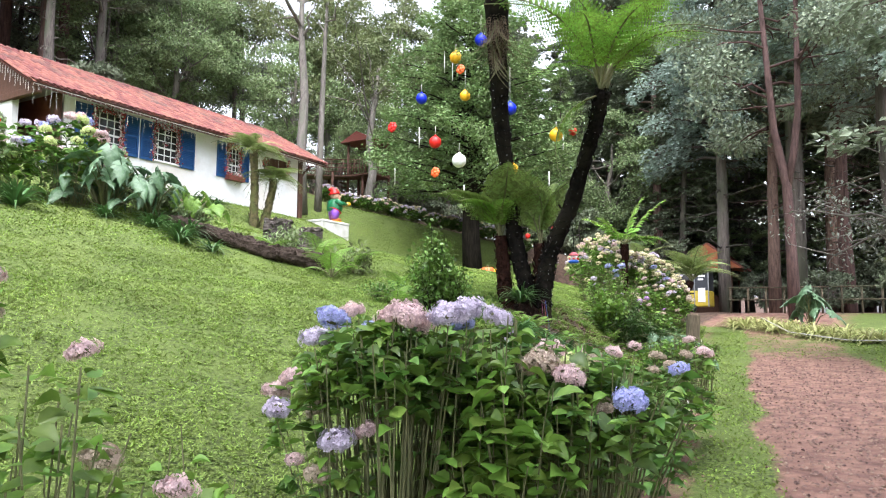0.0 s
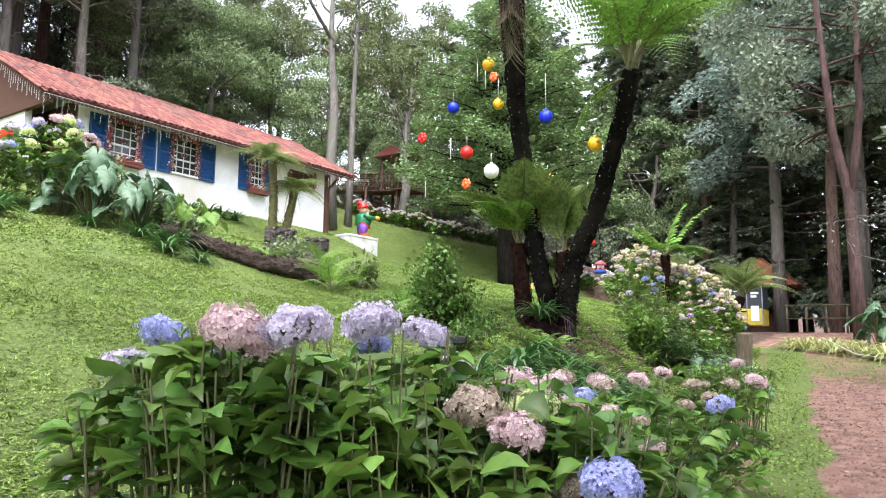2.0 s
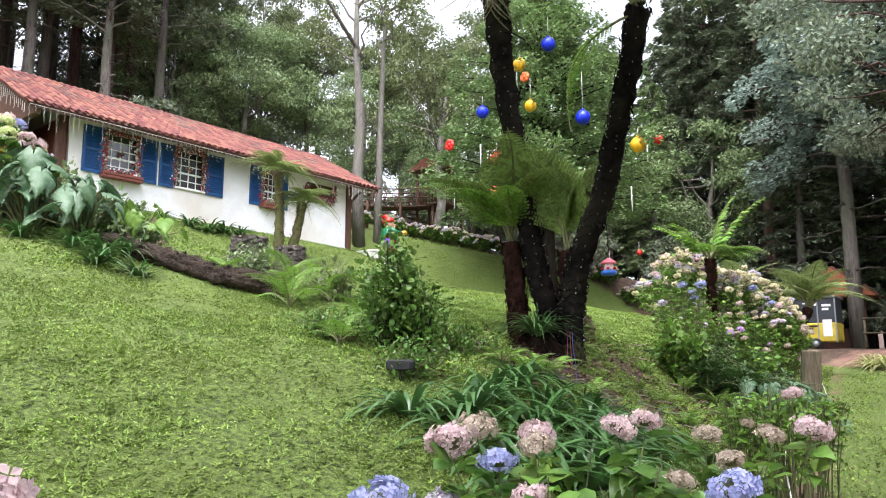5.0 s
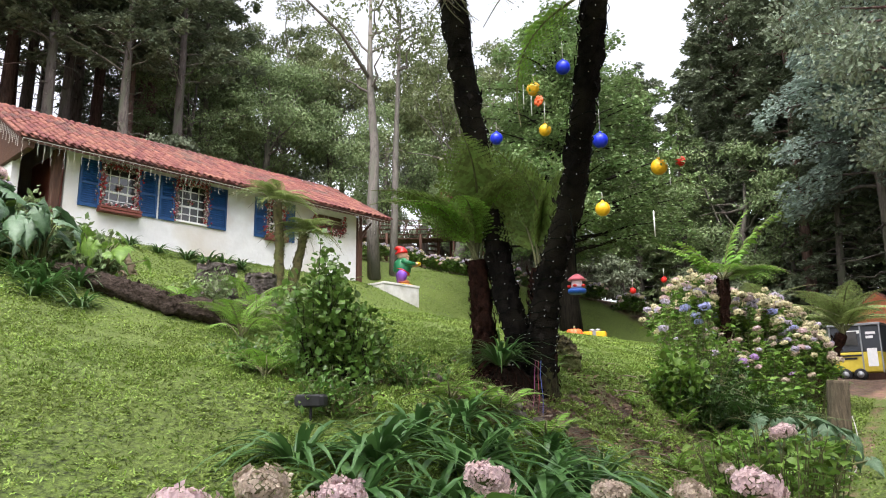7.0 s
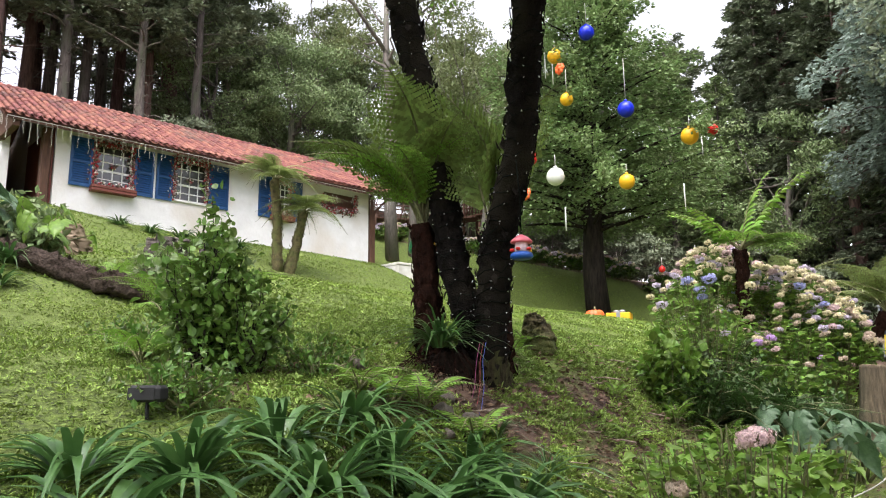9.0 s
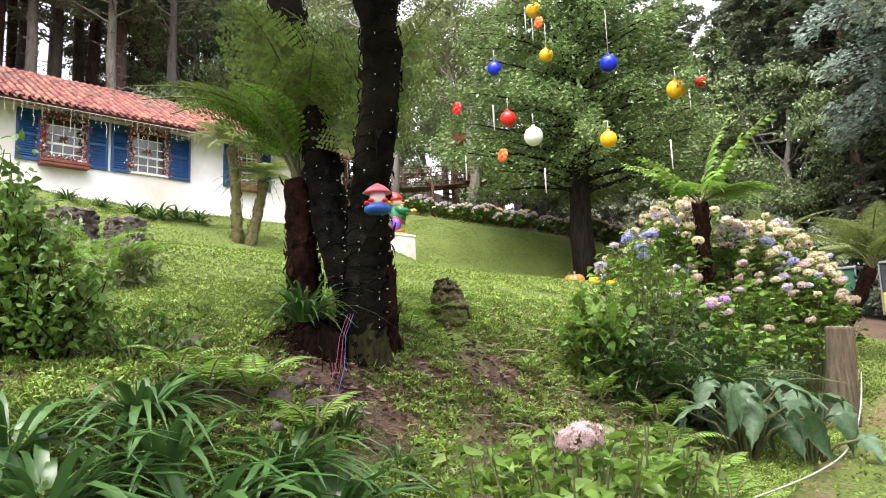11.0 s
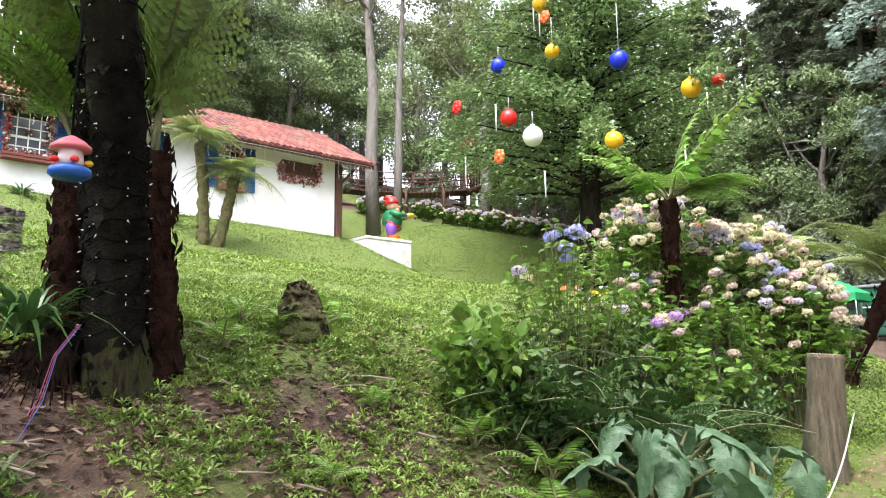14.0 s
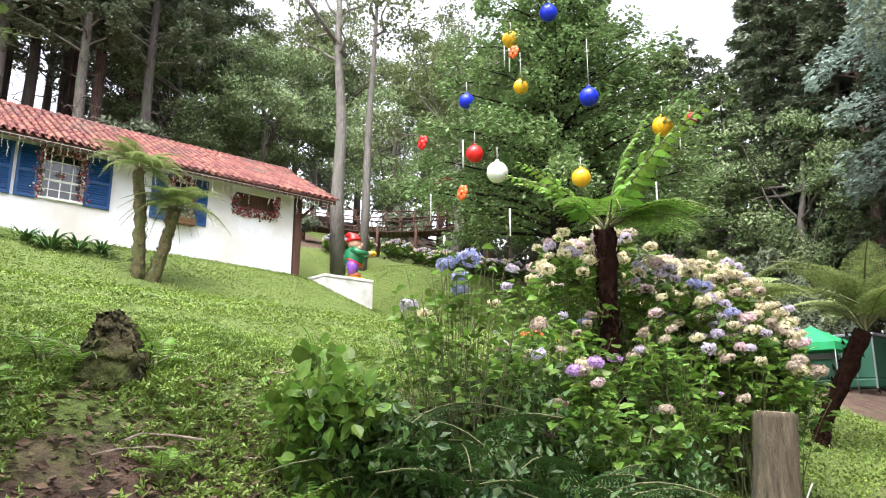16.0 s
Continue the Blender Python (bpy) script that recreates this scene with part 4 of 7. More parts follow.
# two pale slender trunks behind the statue
slim = thing("slender_tree", "two slender pale trunks with thin bare upper limbs", "tree", on(-23.3, 26.6, 0, 1, -0.1))
g, cg = Geo(), Geo()
for dx, dy, r, lean in ((0, 0, 0.3, -0.35), (0.15, 1.0, 0.2, 0.5)):
    pts = [(dx, dy, 0), (dx - 0.05, dy + lean * 0.3, 3), (dx + 0.05, dy + lean * 0.2, 6), (dx - 0.1, dy + lean * 0.8, 9.5), (dx, dy + lean, 13.5)]
    g.tube(pts, (r, r * 0.85, r * 0.7, r * 0.5, r * 0.2), 8)
    for k in range(9):
        z = rng.uniform(8.5, 13)
        a = rng.uniform(0, 6.28)
        c = np.array([dx + math.cos(a) * 1.7, dy + lean * 0.8 + math.sin(a) * 1.7, z + rng.uniform(0.6, 2.2)])
        ln = limb(rng, (dx - 0.05, dy + lean * 0.75, z), c, -0.2)
        g.tube(ln, np.linspace(0.07, 0.015, 5), 5, cap=False)
        n = 120
        u = unit(rng, n)
        cg.many(*LEAF, c + u * 0.75 * rng.random((n, 1)) ** 0.4, axes(u + rng.normal(size=(n, 3)) * 0.5, (0, 0, 1)), rng.uniform(0.12, 0.28, n))
g.tube([(0, 0.1, 9), (-0.2, -2, 11.2), (-0.3, -4.6, 12.4), (-0.2, -7.2, 13.2)], (0.1, 0.08, 0.05, 0.02), 5)
part("trunk", g, M_PALEBARK, slim)
part("crown", cg, M_LEAF_Y, slim)
# leaning pale trunk by the timber bridge
lean = thing("leaning_tree", "leaning pale tree trunk beside the timber bridge", "tree", on(-24.6, 33.6, 0, 1, -0.1))
g, cg = Geo(), Geo()
g.tube([(0, 0, 0), (0.15, 0.35, 2.4), (-0.1, 0.3, 4.5), (0.1, 0.9, 9)], (0.34, 0.25, 0.2, 0.1), 8)
for k in range(12):
    c = np.array([rng.normal() * 1.6, 0.6 + rng.normal() * 1.6, rng.uniform(6.5, 11)])
    g.tube(limb(rng, (0, 0.5, rng.uniform(4.5, 8)), c, 0), np.linspace(0.06, 0.015, 5), 5, cap=False)
    n = 240
    u = unit(rng, n)
    cg.many(*LEAF, c + u * 1.0 * rng.random((n, 1)) ** 0.4, axes(u + rng.normal(size=(n, 3)) * 0.5, (0, 0, 1)), rng.uniform(0.15, 0.3, n))
part("trunk", g, M_PALEBARK, lean)
part("crown", cg, M_LEAF_Y, lean)

# the tree hung with baubles
DT = (-16.3, 31.4)
deco = conifer("bauble_tree", 41, 14.5, 5.7, 3.3, 150, 60000, 0.17, M_DARKBARK, mk("leaf_bauble_tree", (0.1, 0.17, 0.055), (0.22, 0.31, 0.12), 0.5, 0.55, 0, vary="island", leafy=0.3), 0.42, 0.3, 0.35, 1.0, "broad dark green tree hung with coloured baubles", 0.62, 0, top=0.16)
deco.matrix_basis = on(*DT, 0, 1, -0.1)


# ---- baubles ----
def bauble(x, y, z, r, mat, label, strand=0.0, flower=False):
    x, y, z = x + (0 - x) * 0.05, y + (8 - y) * 0.05, z + (1.5 - z) * 0.05
    b = thing("bauble" if not flower else "flower_ornament", label, "bauble" if not flower else "ornament", pose(x, y, z), "tree ornaments")
    if flower:
        g = Geo()
        for k in range(7):
            a = k * 2 * math.pi / 7
            g.ball((math.cos(a) * r * 0.6, 0.1 * r * (k % 2), math.sin(a) * r * 0.6), r * 0.45, 0, 4, 7, (1, 0.5, 1))
        g.ball((0, 0, 0), r * 0.4, 0, 4, 7)
        part("petals", g, mat, b)
    else:
        part("ball", Geo().ball((0, 0, 0), r, 0, 12, 18), mat, b)
        part("cap", Geo().tube([(0, 0, r * 0.95), (0, 0, r * 1.18)], r * 0.2, 8), mat, b)
        part("hook", Geo().tube([(0, 0, r * 1.15), (0, 0, r * 1.15 + max(0.2, strand))], 0.014, 4), M_ROPE, b)


def tube_lamp(x, y, z, length):
    t = thing("icicle_tube_lamp", "thin white unlit tube lamp hanging in the tree", "lamp", pose(x, y, z), "tube lamps in the tree")
    part("tube", Geo().tube([(0, 0, 0), (0, 0, length)], 0.022, 6), M_PAINT, t)
    part("cord", Geo().tube([(0, 0, length), (0, 0, length + 0.4)], 0.008, 4), M_WIRE, t)


LB = "glossy %s bauble hanging from the tree"
for nm, mat, lst in (("blue", M_CBLU, [(-13.73, 30.02, 11.6, 0.3, 1.6), (-15.3, 30.0, 15.3, 0.3, 0.9), (-17.6, 28.2, 12.2, 0.26, 0.4)]),
                     ("yellow", M_YEL, [(-11.87, 31.22, 10.34, 0.31, 0.3), (-12.74, 28.16, 8.21, 0.26, 0.3), (-15.4, 28.6, 12.1, 0.24, 0.9), (-16.1, 28.9, 14.2, 0.28, 0.3)]),
                     ("white", M_WHI, [(-14.56, 26.58, 8.48, 0.3, 0.4)]),
                     ("red", M_RED, [(-16.2, 27.23, 9.65, 0.27, 0.4), (-11.3, 31.9, 10.6, 0.2, 0.2), (-13.5, 31.5, 5.6, 0.12, 0.3), (-12.2, 31.6, 5.9, 0.11, 0.3)])):
    for x, y, z, r, s in lst:
        bauble(x, y, z, r, mat, LB % nm, s)
for x, y, z, r, mat in ((-18.37, 26.85, 10.56, 0.24, M_RED), (-15.41, 25.96, 7.93, 0.22, M_ORA), (-15.6, 28.5, 13.4, 0.22, M_ORA)):
    bauble(x, y, z, r, mat, "red and orange flower-shaped ornament hanging from the tree", flower=True)
for x, y, z, l in ((-16.7, 27.0, 9.3, 0.95), (-15.6, 28.1, 12.6, 1.2), (-16.4, 28.7, 13.3, 1.1), (-17.6, 26.4, 7.6, 0.9), (-11.7, 30.2, 7.3, 1.0), (-13.9, 26.2, 6.4, 0.8), (-11.4, 31.2, 9.4, 0.8)):
    tube_lamp(x, y, z, l)


# ---- tree ferns ----
def frond_mesh(name, length, pairs, plen, rise, fall, leaflets, seed, mat, lobe=0.15):
    """A fern frond along +y, arching in z; feathered pinnae made of small leaflets."""
    rng = np.random.default_rng(seed)
    g = Geo()
    t = np.linspace(0, 1, 10)
    rach = np.stack([0.03 * length * np.sin(t * 3 + seed), length * t * (1 - 0.12 * t), length * (rise * t - fall * t ** 2.2)], 1)
    g.tube(rach, np.linspace(0.012, 0.003, 10) * max(1.0, length), 4, 1, cap=False)
    P, D, S = [], [], []
    for k in range(pairs):
        f = 0.16 + 0.84 * (k + 0.5) / pairs
        o = np.array([np.interp(f, t, rach[:, i]) for i in range(3)])
        o2 = np.array([np.interp(min(1, f + 0.02), t, rach[:, i]) for i in range(3)])
        fwd = (o2 - o) / (np.linalg.norm(o2 - o) + 1e-9)
        pl = plen * (math.sin(math.pi * min(1, 0.12 + f * 0.9)) ** 0.7) * (1.05 - 0.35 * f) * rng.uniform(0.88, 1.1)
        for s in (-1, 1):
            d = np.array([s, 0, 0]) + fwd * 0.42 + np.array([0, 0, -0.12])
            d /= np.linalg.norm(d)
            if leaflets <= 0:
                P.append(o), D.append(d), S.append(pl)
                continue
            across = np.cross(d, (0, 0, 1.0))
            across /= np.linalg.norm(across) + 1e-9
            for j in range(leaflets):
                u = (j + 0.6) / leaflets
                q = o + d * pl * u + np.array([0, 0, -0.18 * pl * u * u])
                w = pl * lobe * (1.05 - u * 0.75)
                for ss in (-1, 1):
                    P.append(q), D.append(across * ss + d * 0.5 + np.array([0, 0, -0.1])), S.append(w)
            P.append(o + d * pl * 0.9 + np.array([0, 0, -0.16 * pl])), D.append(d), S.append(pl * 0.14)
    D = np.array(D)
    tmpl = ([(0, 0, 0), (0.32, 0.3, 0), (0.26, 0.75, -0.03), (0, 1, -0.06), (-0.26, 0.75, -0.03), (-0.32, 0.3, 0)], [(0, 1, 2, 3, 4, 5)]) if leaflets > 0 else ([(0, 0, 0), (0.1, 0.25, 0.01), (0.07, 0.7, -0.06), (0, 1, -0.15), (-0.07, 0.7, -0.06), (-0.1, 0.25, 0.01)], [(0, 1, 2, 3, 4, 5)])
    g.many(*tmpl, np.array(P), axes(D, (0, 0.1, 1)), np.array(S))
    return g.mesh(name, [mat, M_STEM])


FR_BIG = [frond_mesh("frond", 1.9, 22, 0.46, 0.5, 0.8, 11, i, M_FROND, 0.14) for i in (1, 2)]
FR_DULL = [frond_mesh("frond", 2.1, 26, 0.6, 0.4, 0.68, 11, i, M_FROND_D, 0.2) for i in (3, 4)]
FR_MED = [frond_mesh("frond", 1.1, 18, 0.26, 0.5, 0.8, 8, i, M_FROND, 0.16) for i in (5, 6)]
FR_SMALL = [frond_mesh("frond", 0.55, 15, 0.13, 0.55, 0.7, 0, i, M_FROND) for i in (7, 8)]
def crozier_mesh(seed, length=1.35):
    """A stiff young frond with broad simple pinnae that curl at the tips."""
    rng = np.random.default_rng(seed)
    g = Geo()
    t = np.linspace(0, 1, 9)
    rach = np.stack([0.04 * np.sin(t * 4 + seed), length * t, length * (0.12 * t - 0.2 * t ** 3)], 1)
    g.tube(rach, np.linspace(0.014, 0.004, 9), 5, 1, cap=False)
    P, D, S = [], [], []
    for k in range(15):
        f = 0.2 + 0.78 * k / 14
        o = np.array([np.interp(f, t, rach[:, i]) for i in range(3)])
        for sgn in (-1, 1):
            P.append(o), D.append((sgn, 0.35, -0.15 + rng.normal() * 0.1)), S.append(0.38 * (1.05 - 0.75 * f) * rng.uniform(0.85, 1.1))
    tm = ([(0, 0, 0), (0.13, 0.2, 0.02), (0.15, 0.5, 0.03), (0.1, 0.8, -0.05), (0.0, 1, -0.22), (-0.1, 0.8, -0.05), (-0.15, 0.5, 0.03), (-0.13, 0.2, 0.02)], [(0, 1, 7), (1, 2, 6, 7), (2, 3, 5, 6), (3, 4, 5)])
    g.many(*tm, np.array(P), axes(np.array(D, float), (0, 0.1, 1)), np.array(S))
    return g.mesh("frond", [M_FROND, M_STEM])


FR_FAN = [frond_mesh("frond", 1.25, 15, 0.36, 0.35, 0.55, 10, i, M_FROND, 0.17) for i in (11, 12)]
# dark green fern leaf, taken darker to hold the undergrowth's deep shade
M_FERNSHADED = mk("fern_leaf_shaded", (0.018, 0.05, 0.012), (0.07, 0.14, 0.03), 3, 0.5, 0, vary="island", leafy=0.2)
FR_SHADED = [frond_mesh("frond", 1.1, 20, 0.24, 0.5, 0.8, 8, i, M_FERNSHADED, 0.17) for i in (15, 16)]
M_FRONDPALE = mk("fern_leaf_pale", (0.15, 0.2, 0.065), (0.3, 0.36, 0.13), 3, 0.55, 0, vary="island", leafy=0.35)
FR_PALE = [frond_mesh("frond", 2.1, 26, 0.5, 0.42, 0.9, 11, i, M_FRONDPALE, 0.15) for i in (3, 4)]
FR_CROZ = [crozier_mesh(1), crozier_mesh(2)]
FR_DEAD = [frond_mesh("dead_frond", 1.3, 18, 0.22, 0.2, 0.6, 4, 9, M_DEADFROND)]


def crown_fronds(parent, at, meshes, n, seed, lo=10, hi=70, s0=0.85, s1=1.15, name="frond", az0=0, az1=360):
    r = random.Random(seed)
    for k in range(n):
        az = az0 + (az1 - az0) * (k + r.uniform(-0.3, 0.3)) / n
        el = r.uniform(lo, hi)
        s = r.uniform(s0, s1)
        part(name, meshes[k % len(meshes)], None, parent, m=Matrix.Translation(at) @ Matrix.Rotation(radians(az), 4, "Z") @ Matrix.Rotation(radians(el), 4, "X") @ Matrix.Scale(s, 4))


def rough_trunk(pts, radii, seed, rings=26, sides=14, amp=0.16, scars=14, ringy=0.07):
    rng = np.random.default_rng(seed)
    pts = np.asarray(pts, float)
    t0 = np.linspace(0, 1, len(pts))
    t = np.linspace(0, 1, rings)
    p = np.stack([np.interp(t, t0, pts[:, i]) for i in range(3)], 1)
    p[1:-1] = (p[:-2] + 2 * p[1:-1] + p[2:]) / 4
    r = np.interp(t, t0, radii) * (1 + ringy * np.cos(np.arange(rings) * math.pi))
    g = Geo()
    g.tube(p, r, sides)
    g.v[-1] = g.v[-1] + rng.normal(size=g.v[-1].shape) * amp * 0.09
    # leaf scars and fibres
    n = rings * scars
    i = rng.integers(0, rings - 1, n)
    a = rng.uniform(0, 6.28, n)
    q = p[i] + np.stack([np.cos(a), np.sin(a), np.zeros(n)], 1) * (r[i] * 0.96)[:, None] + np.array([0, 0, 1]) * rng.uniform(0, 0.12, n)[:, None]
    g.many(*LEAF, q, axes(np.stack([np.cos(a) * 0.45, np.sin(a) * 0.45, -np.ones(n) * rng.choice([1, -0.8], n)], 1), np.stack([np.cos(a), np.sin(a), 0 * a], 1)), rng.uniform(0.05, 0.13, n))
    return g, p, r


def light_string(parent, p, r, seed, turns, z0, z1):
    rng = np.random.default_rng(seed)
    g, b = Geo(), Geo()
    n = int(turns * 14)
    pts = []
    for k in range(n):
        f = k / n
        z = z0 + (z1 - z0) * f + rng.normal() * 0.022
        c = np.array([np.interp(z, p[:, 2], p[:, i]) for i in range(2)])
        rad = np.interp(z, p[:, 2], r) + 0.022
        a = f * turns * 2 * math.pi
        pts.append((c[0] + math.cos(a) * rad, c[1] + math.sin(a) * rad, z))
    g.tube(pts, 0.0055, 3, cap=False)
    q = np.array(pts)
    cxy = np.stack([np.interp(q[:, 2], p[:, 2], p[:, i]) for i in range(2)], 1)
    out = np.concatenate([q[:, :2] - cxy, np.zeros((n, 1))], 1)
    out /= np.linalg.norm(out, axis=1)[:, None]
    pick = np.arange(0, n, 2)
    d = out[pick] + rng.normal(size=(len(pick), 3)) * 0.6
    d /= np.linalg.norm(d, axis=1)[:, None]
    oct_v = [(0.3, 0.3, 0), (-0.3, 0.3, 0), (0, 0.3, 0.3), (0, 0.3, -0.3), (0, 0, 0), (0, 1.6, 0)]
    oct_f = [(4, 0, 2), (4, 2, 1), (4, 1, 3), (4, 3, 0), (5, 2, 0), (5, 1, 2), (5, 3, 1), (5, 0, 3)]
    b.many(oct_v, oct_f, q[pick], axes(d, (0.1, 0.2, 1)), rng.uniform(0.011, 0.016, len(pick)))
    part("lamp_wire", g, M_WIRE, parent, "dark lamp wire wound round the trunk")
    tagged(part("lamp_bulb", b, M_BULB, parent, "tiny unlit white lamp bulbs"), kind="stuff")


fern_1 = thing("tree_fern", "tall black-trunked tree fern wound with small white lamps", "tree fern")
g, p, r = rough_trunk([(-4.42, 11.92, 1.2), (-4.5, 11.84, 2.0), (-4.6, 11.74, 2.4), (-4.69, 11.72, 2.9), (-4.73, 11.66, 3.4), (-4.75, 11.46, 4.2), (-4.71, 11.16, 5.0), (-4.62, 10.86, 6.0), (-4.52, 10.6, 7.1)], (0.17, 0.15, 0.145, 0.14, 0.135, 0.13, 0.13, 0.16, 0.2), 1, 40, scars=7)
part("trunk", g, M_FERNTRUNK, fern_1)
light_string(fern_1, p, r, 2, 34, 1.6, 6.2)
crown_fronds(fern_1, (-4.52, 10.6, 7.1), FR_BIG, 14, 3, 0, 60, 1.1, 1.5)
crown_fronds(fern_1, (-4.53, 10.63, 6.95), FR_DEAD, 26, 4, -100, -70, 0.7, 1.2, "dead_frond")
crown_fronds(fern_1, (-4.57, 10.72, 6.4), FR_DEAD, 14, 24, -100, -75, 0.5, 0.8, "dead_frond")
fern_2 = thing("tree_fern", "leaning tall dark tree fern wound with small white lamps", "tree fern")
g, p, r = rough_trunk([(-4.26, 11.72, 1.0), (-4.21, 11.7, 1.5), (-4.14, 11.67, 2.0), (-4.05, 11.63, 2.4), (-3.9, 11.57, 2.8), (-3.49, 11.38, 3.4), (-3.12, 11.04, 4.1), (-2.76, 10.7, 4.75), (-2.62, 10.54, 5.08)], (0.24, 0.17, 0.15, 0.145, 0.138, 0.125, 0.115, 0.11, 0.12), 5, 44, scars=7)
part("trunk", g, M_FERNTRUNK, fern_2)
light_string(fern_2, p, r, 6, 34, 1.7, 4.95)
crown_fronds(fern_2, (-2.6, 10.5, 5.08), FR_BIG, 15, 7, 28, 72, 1.0, 1.35)
crown_fronds(fern_2, (-2.62, 10.5, 5.02), FR_BIG, 1, 17, -48, -40, 0.75, 0.8, az0=110, az1=140)
fern_3 = thing("tree_fern", "short tree fern with a reddish fibrous trunk and green fronds", "tree fern")
g, p, r = rough_trunk([(-4.76, 11.58, 1.35), (-4.86, 11.6, 2.1), (-4.95, 11.62, 3.0)], (0.16, 0.125, 0.11), 8, 18)
part("trunk", g, M_FERNRED, fern_3)
crown_fronds(fern_3, (-4.95, 11.62, 3.0), FR_DULL, 7, 9, 45, 80, 0.65, 0.95)
crown_fronds(fern_3, (-4.95, 11.62, 3.0), FR_BIG, 3, 29, 30, 58, 0.6, 0.8, az0=170, az1=300)
fern_4 = thing("tree_fern", "short tree fern with brown trunk in the clump", "tree fern")
g, p, r = rough_trunk([(-4.32, 11.98, 1.3), (-4.28, 11.9, 2.2), (-4.25, 11.85, 2.85)], (0.15, 0.12, 0.11), 11, 14)
part("trunk", g, M_FERNRED, fern_4)
crown_fronds(fern_4, (-4.25, 11.85, 2.85), FR_DULL, 4, 12, 60, 84, 0.6, 0.85)
young = thing("tree_fern", "young tree fern with a red-brown trunk and arching bright fronds", "tree fern")
g, p, r = rough_trunk([(-4.5, 17.7, 1.5), (-4.5, 17.66, 2.5), (-4.46, 17.62, 3.4)], (0.105, 0.08, 0.085), 13, 16)
part("trunk", g, M_FERNRED, young)
crown_fronds(young, (-4.46, 17.62, 3.4), FR_MED, 6, 14, 8, 40, 0.65, 0.95)
crown_fronds(young, (-4.46, 17.62, 3.4), FR_CROZ, 2, 15, 52, 72, 0.95, 1.15, az0=-80, az1=-10)
crown_fronds(young, (-4.46, 17.62, 3.4), FR_CROZ, 3, 25, 18, 40, 0.75, 0.95, az0=95, az1=190)
crown_fronds(young, (-4.46, 17.62, 3.4), FR_FAN, 6, 16, 4, 26, 0.85, 1.05, az0=-75, az1=-5)
yard_fern = thing("tree_fern", "tree fern with drooping pale green fronds by the yard", "tree fern")
g, p, r = rough_trunk([(-4.5, 22.2, 0.9), (-4.52, 22.3, 1.4), (-4.22, 22.42, 2.05), (-3.92, 22.5, 2.7)], (0.11, 0.09, 0.1, 0.11), 18, 14)
part("trunk", g, M_FERNRED, yard_fern)
crown_fronds(yard_fern, (-3.9, 22.5, 2.7), FR_PALE, 18, 19, 28, 72, 0.6, 0.85)
fern_6 = thing("tree_fern", "tree fern partly hidden behind the hydrangeas", "tree fern")
g, p, r = rough_trunk([(-5.4, 22.0, 1.2), (-5.4, 22.0, 2.9)], (0.14, 0.13), 20, 10)
part("trunk", g, M_FERNRED, fern_6)
crown_fronds(fern_6, (-5.4, 22.0, 2.9), FR_PALE, 12, 21, 25, 70, 0.6, 0.85)
for x, y, tx, ty, hts, sd_, lb in ((-17.0, 17.25, -16.83, 17.0, 2.45, 22, "tree fern on the slope before the house"), (-16.85, 17.5, -16.7, 17.85, 1.7, 23, "smaller tree fern beside its twin")):
    t = thing("tree_fern", "slim " + lb, "tree fern")
    z = gz(x, y)
    g, p, r = rough_trunk([(x, y, z - 0.1), ((x + tx) / 2, (y + ty) / 2 + 0.05, z + hts * 0.5), (tx, ty, z + hts)], (0.16, 0.12, 0.12), sd_, 16)
    part("trunk", g, M_MOSS, t)
    crown_fronds(t, (tx, ty, z + hts), FR_PALE, 22, sd_, 0, 50, 0.5, 0.68)
for x, y, h in ((2.6, 20.5, 1.9), (4.0, 18.8, 2.4)):
    t = thing("tree_fern", "tree fern in the shade under the pines", "tree fern")
    z = gz(x, y)
    g, p, r = rough_trunk([(x, y, z - 0.1), (x, y, z + h)], (0.13, 0.12), 25, 10)
    part("trunk", g, M_FERNRED, t)
    crown_fronds(t, (x, y, z + h), FR_DULL, 12, 26, -5, 40, 0.7, 0.9)


# ---- strap-leaved clumps, small ferns ----
def strap_mesh(seed, n, length, width, lift=0.75):
    rng = np.random.default_rng(seed)
    g = Geo()
    for k in range(n):
        a = rng.uniform(0, 6.28)
        L = length * rng.uniform(0.6, 1.15)
        el = rng.uniform(0.5, 1.35)
        w = width * rng.uniform(0.7, 1.2)
        c, s = math.cos(a), math.sin(a)
        v = []
        for i in range(6):
            t = i / 5
            rr_ = 0.05 + L * (t * math.cos(el) * 0.9 + 0.25 * t * t)
            z = L * (lift * math.sin(el) * 1.25 * t - (0.95 - 0.35 * el) * t ** 2.3)
            ww = w * (1 - t ** 2.5) * (0.6 + 0.8 * t * (1 - t) * 2) + 0.001
            v += [(c * rr_ - s * ww, s * rr_ + c * ww, z + 0.3 * ww), (c * rr_, s * rr_, z), (c * rr_ + s * ww, s * rr_ - c * ww, z + 0.3 * ww)]
        g.add(v, [(3 * i + j, 3 * i + j + 1, 3 * i + j + 4, 3 * i + j + 3) for i in range(5) for j in range(2)], 0, True)
    return g.mesh("leaves", M_STRAP)


STRAPS = [strap_mesh(i, 50, 0.66, 0.026) for i in range(3)]
PALE = strap_mesh(9, 80, 0.6, 0.018)
PALE.materials[0] = M_PALELEAF
THIN = strap_mesh(7, 40, 0.6, 0.009, 0.85)


def clump(x, y, s=1.0, k=0, label="clump of arching dark green strap leaves", mesh_=None, dz=0.0, rz=None):
    t = thing("strap_leaf_plant", label, "plant", on(x, y, k * 77 if rz is None else rz, s, dz), "strap-leaved plants")
    part("leaves", mesh_ or STRAPS[k % 3], None, t)


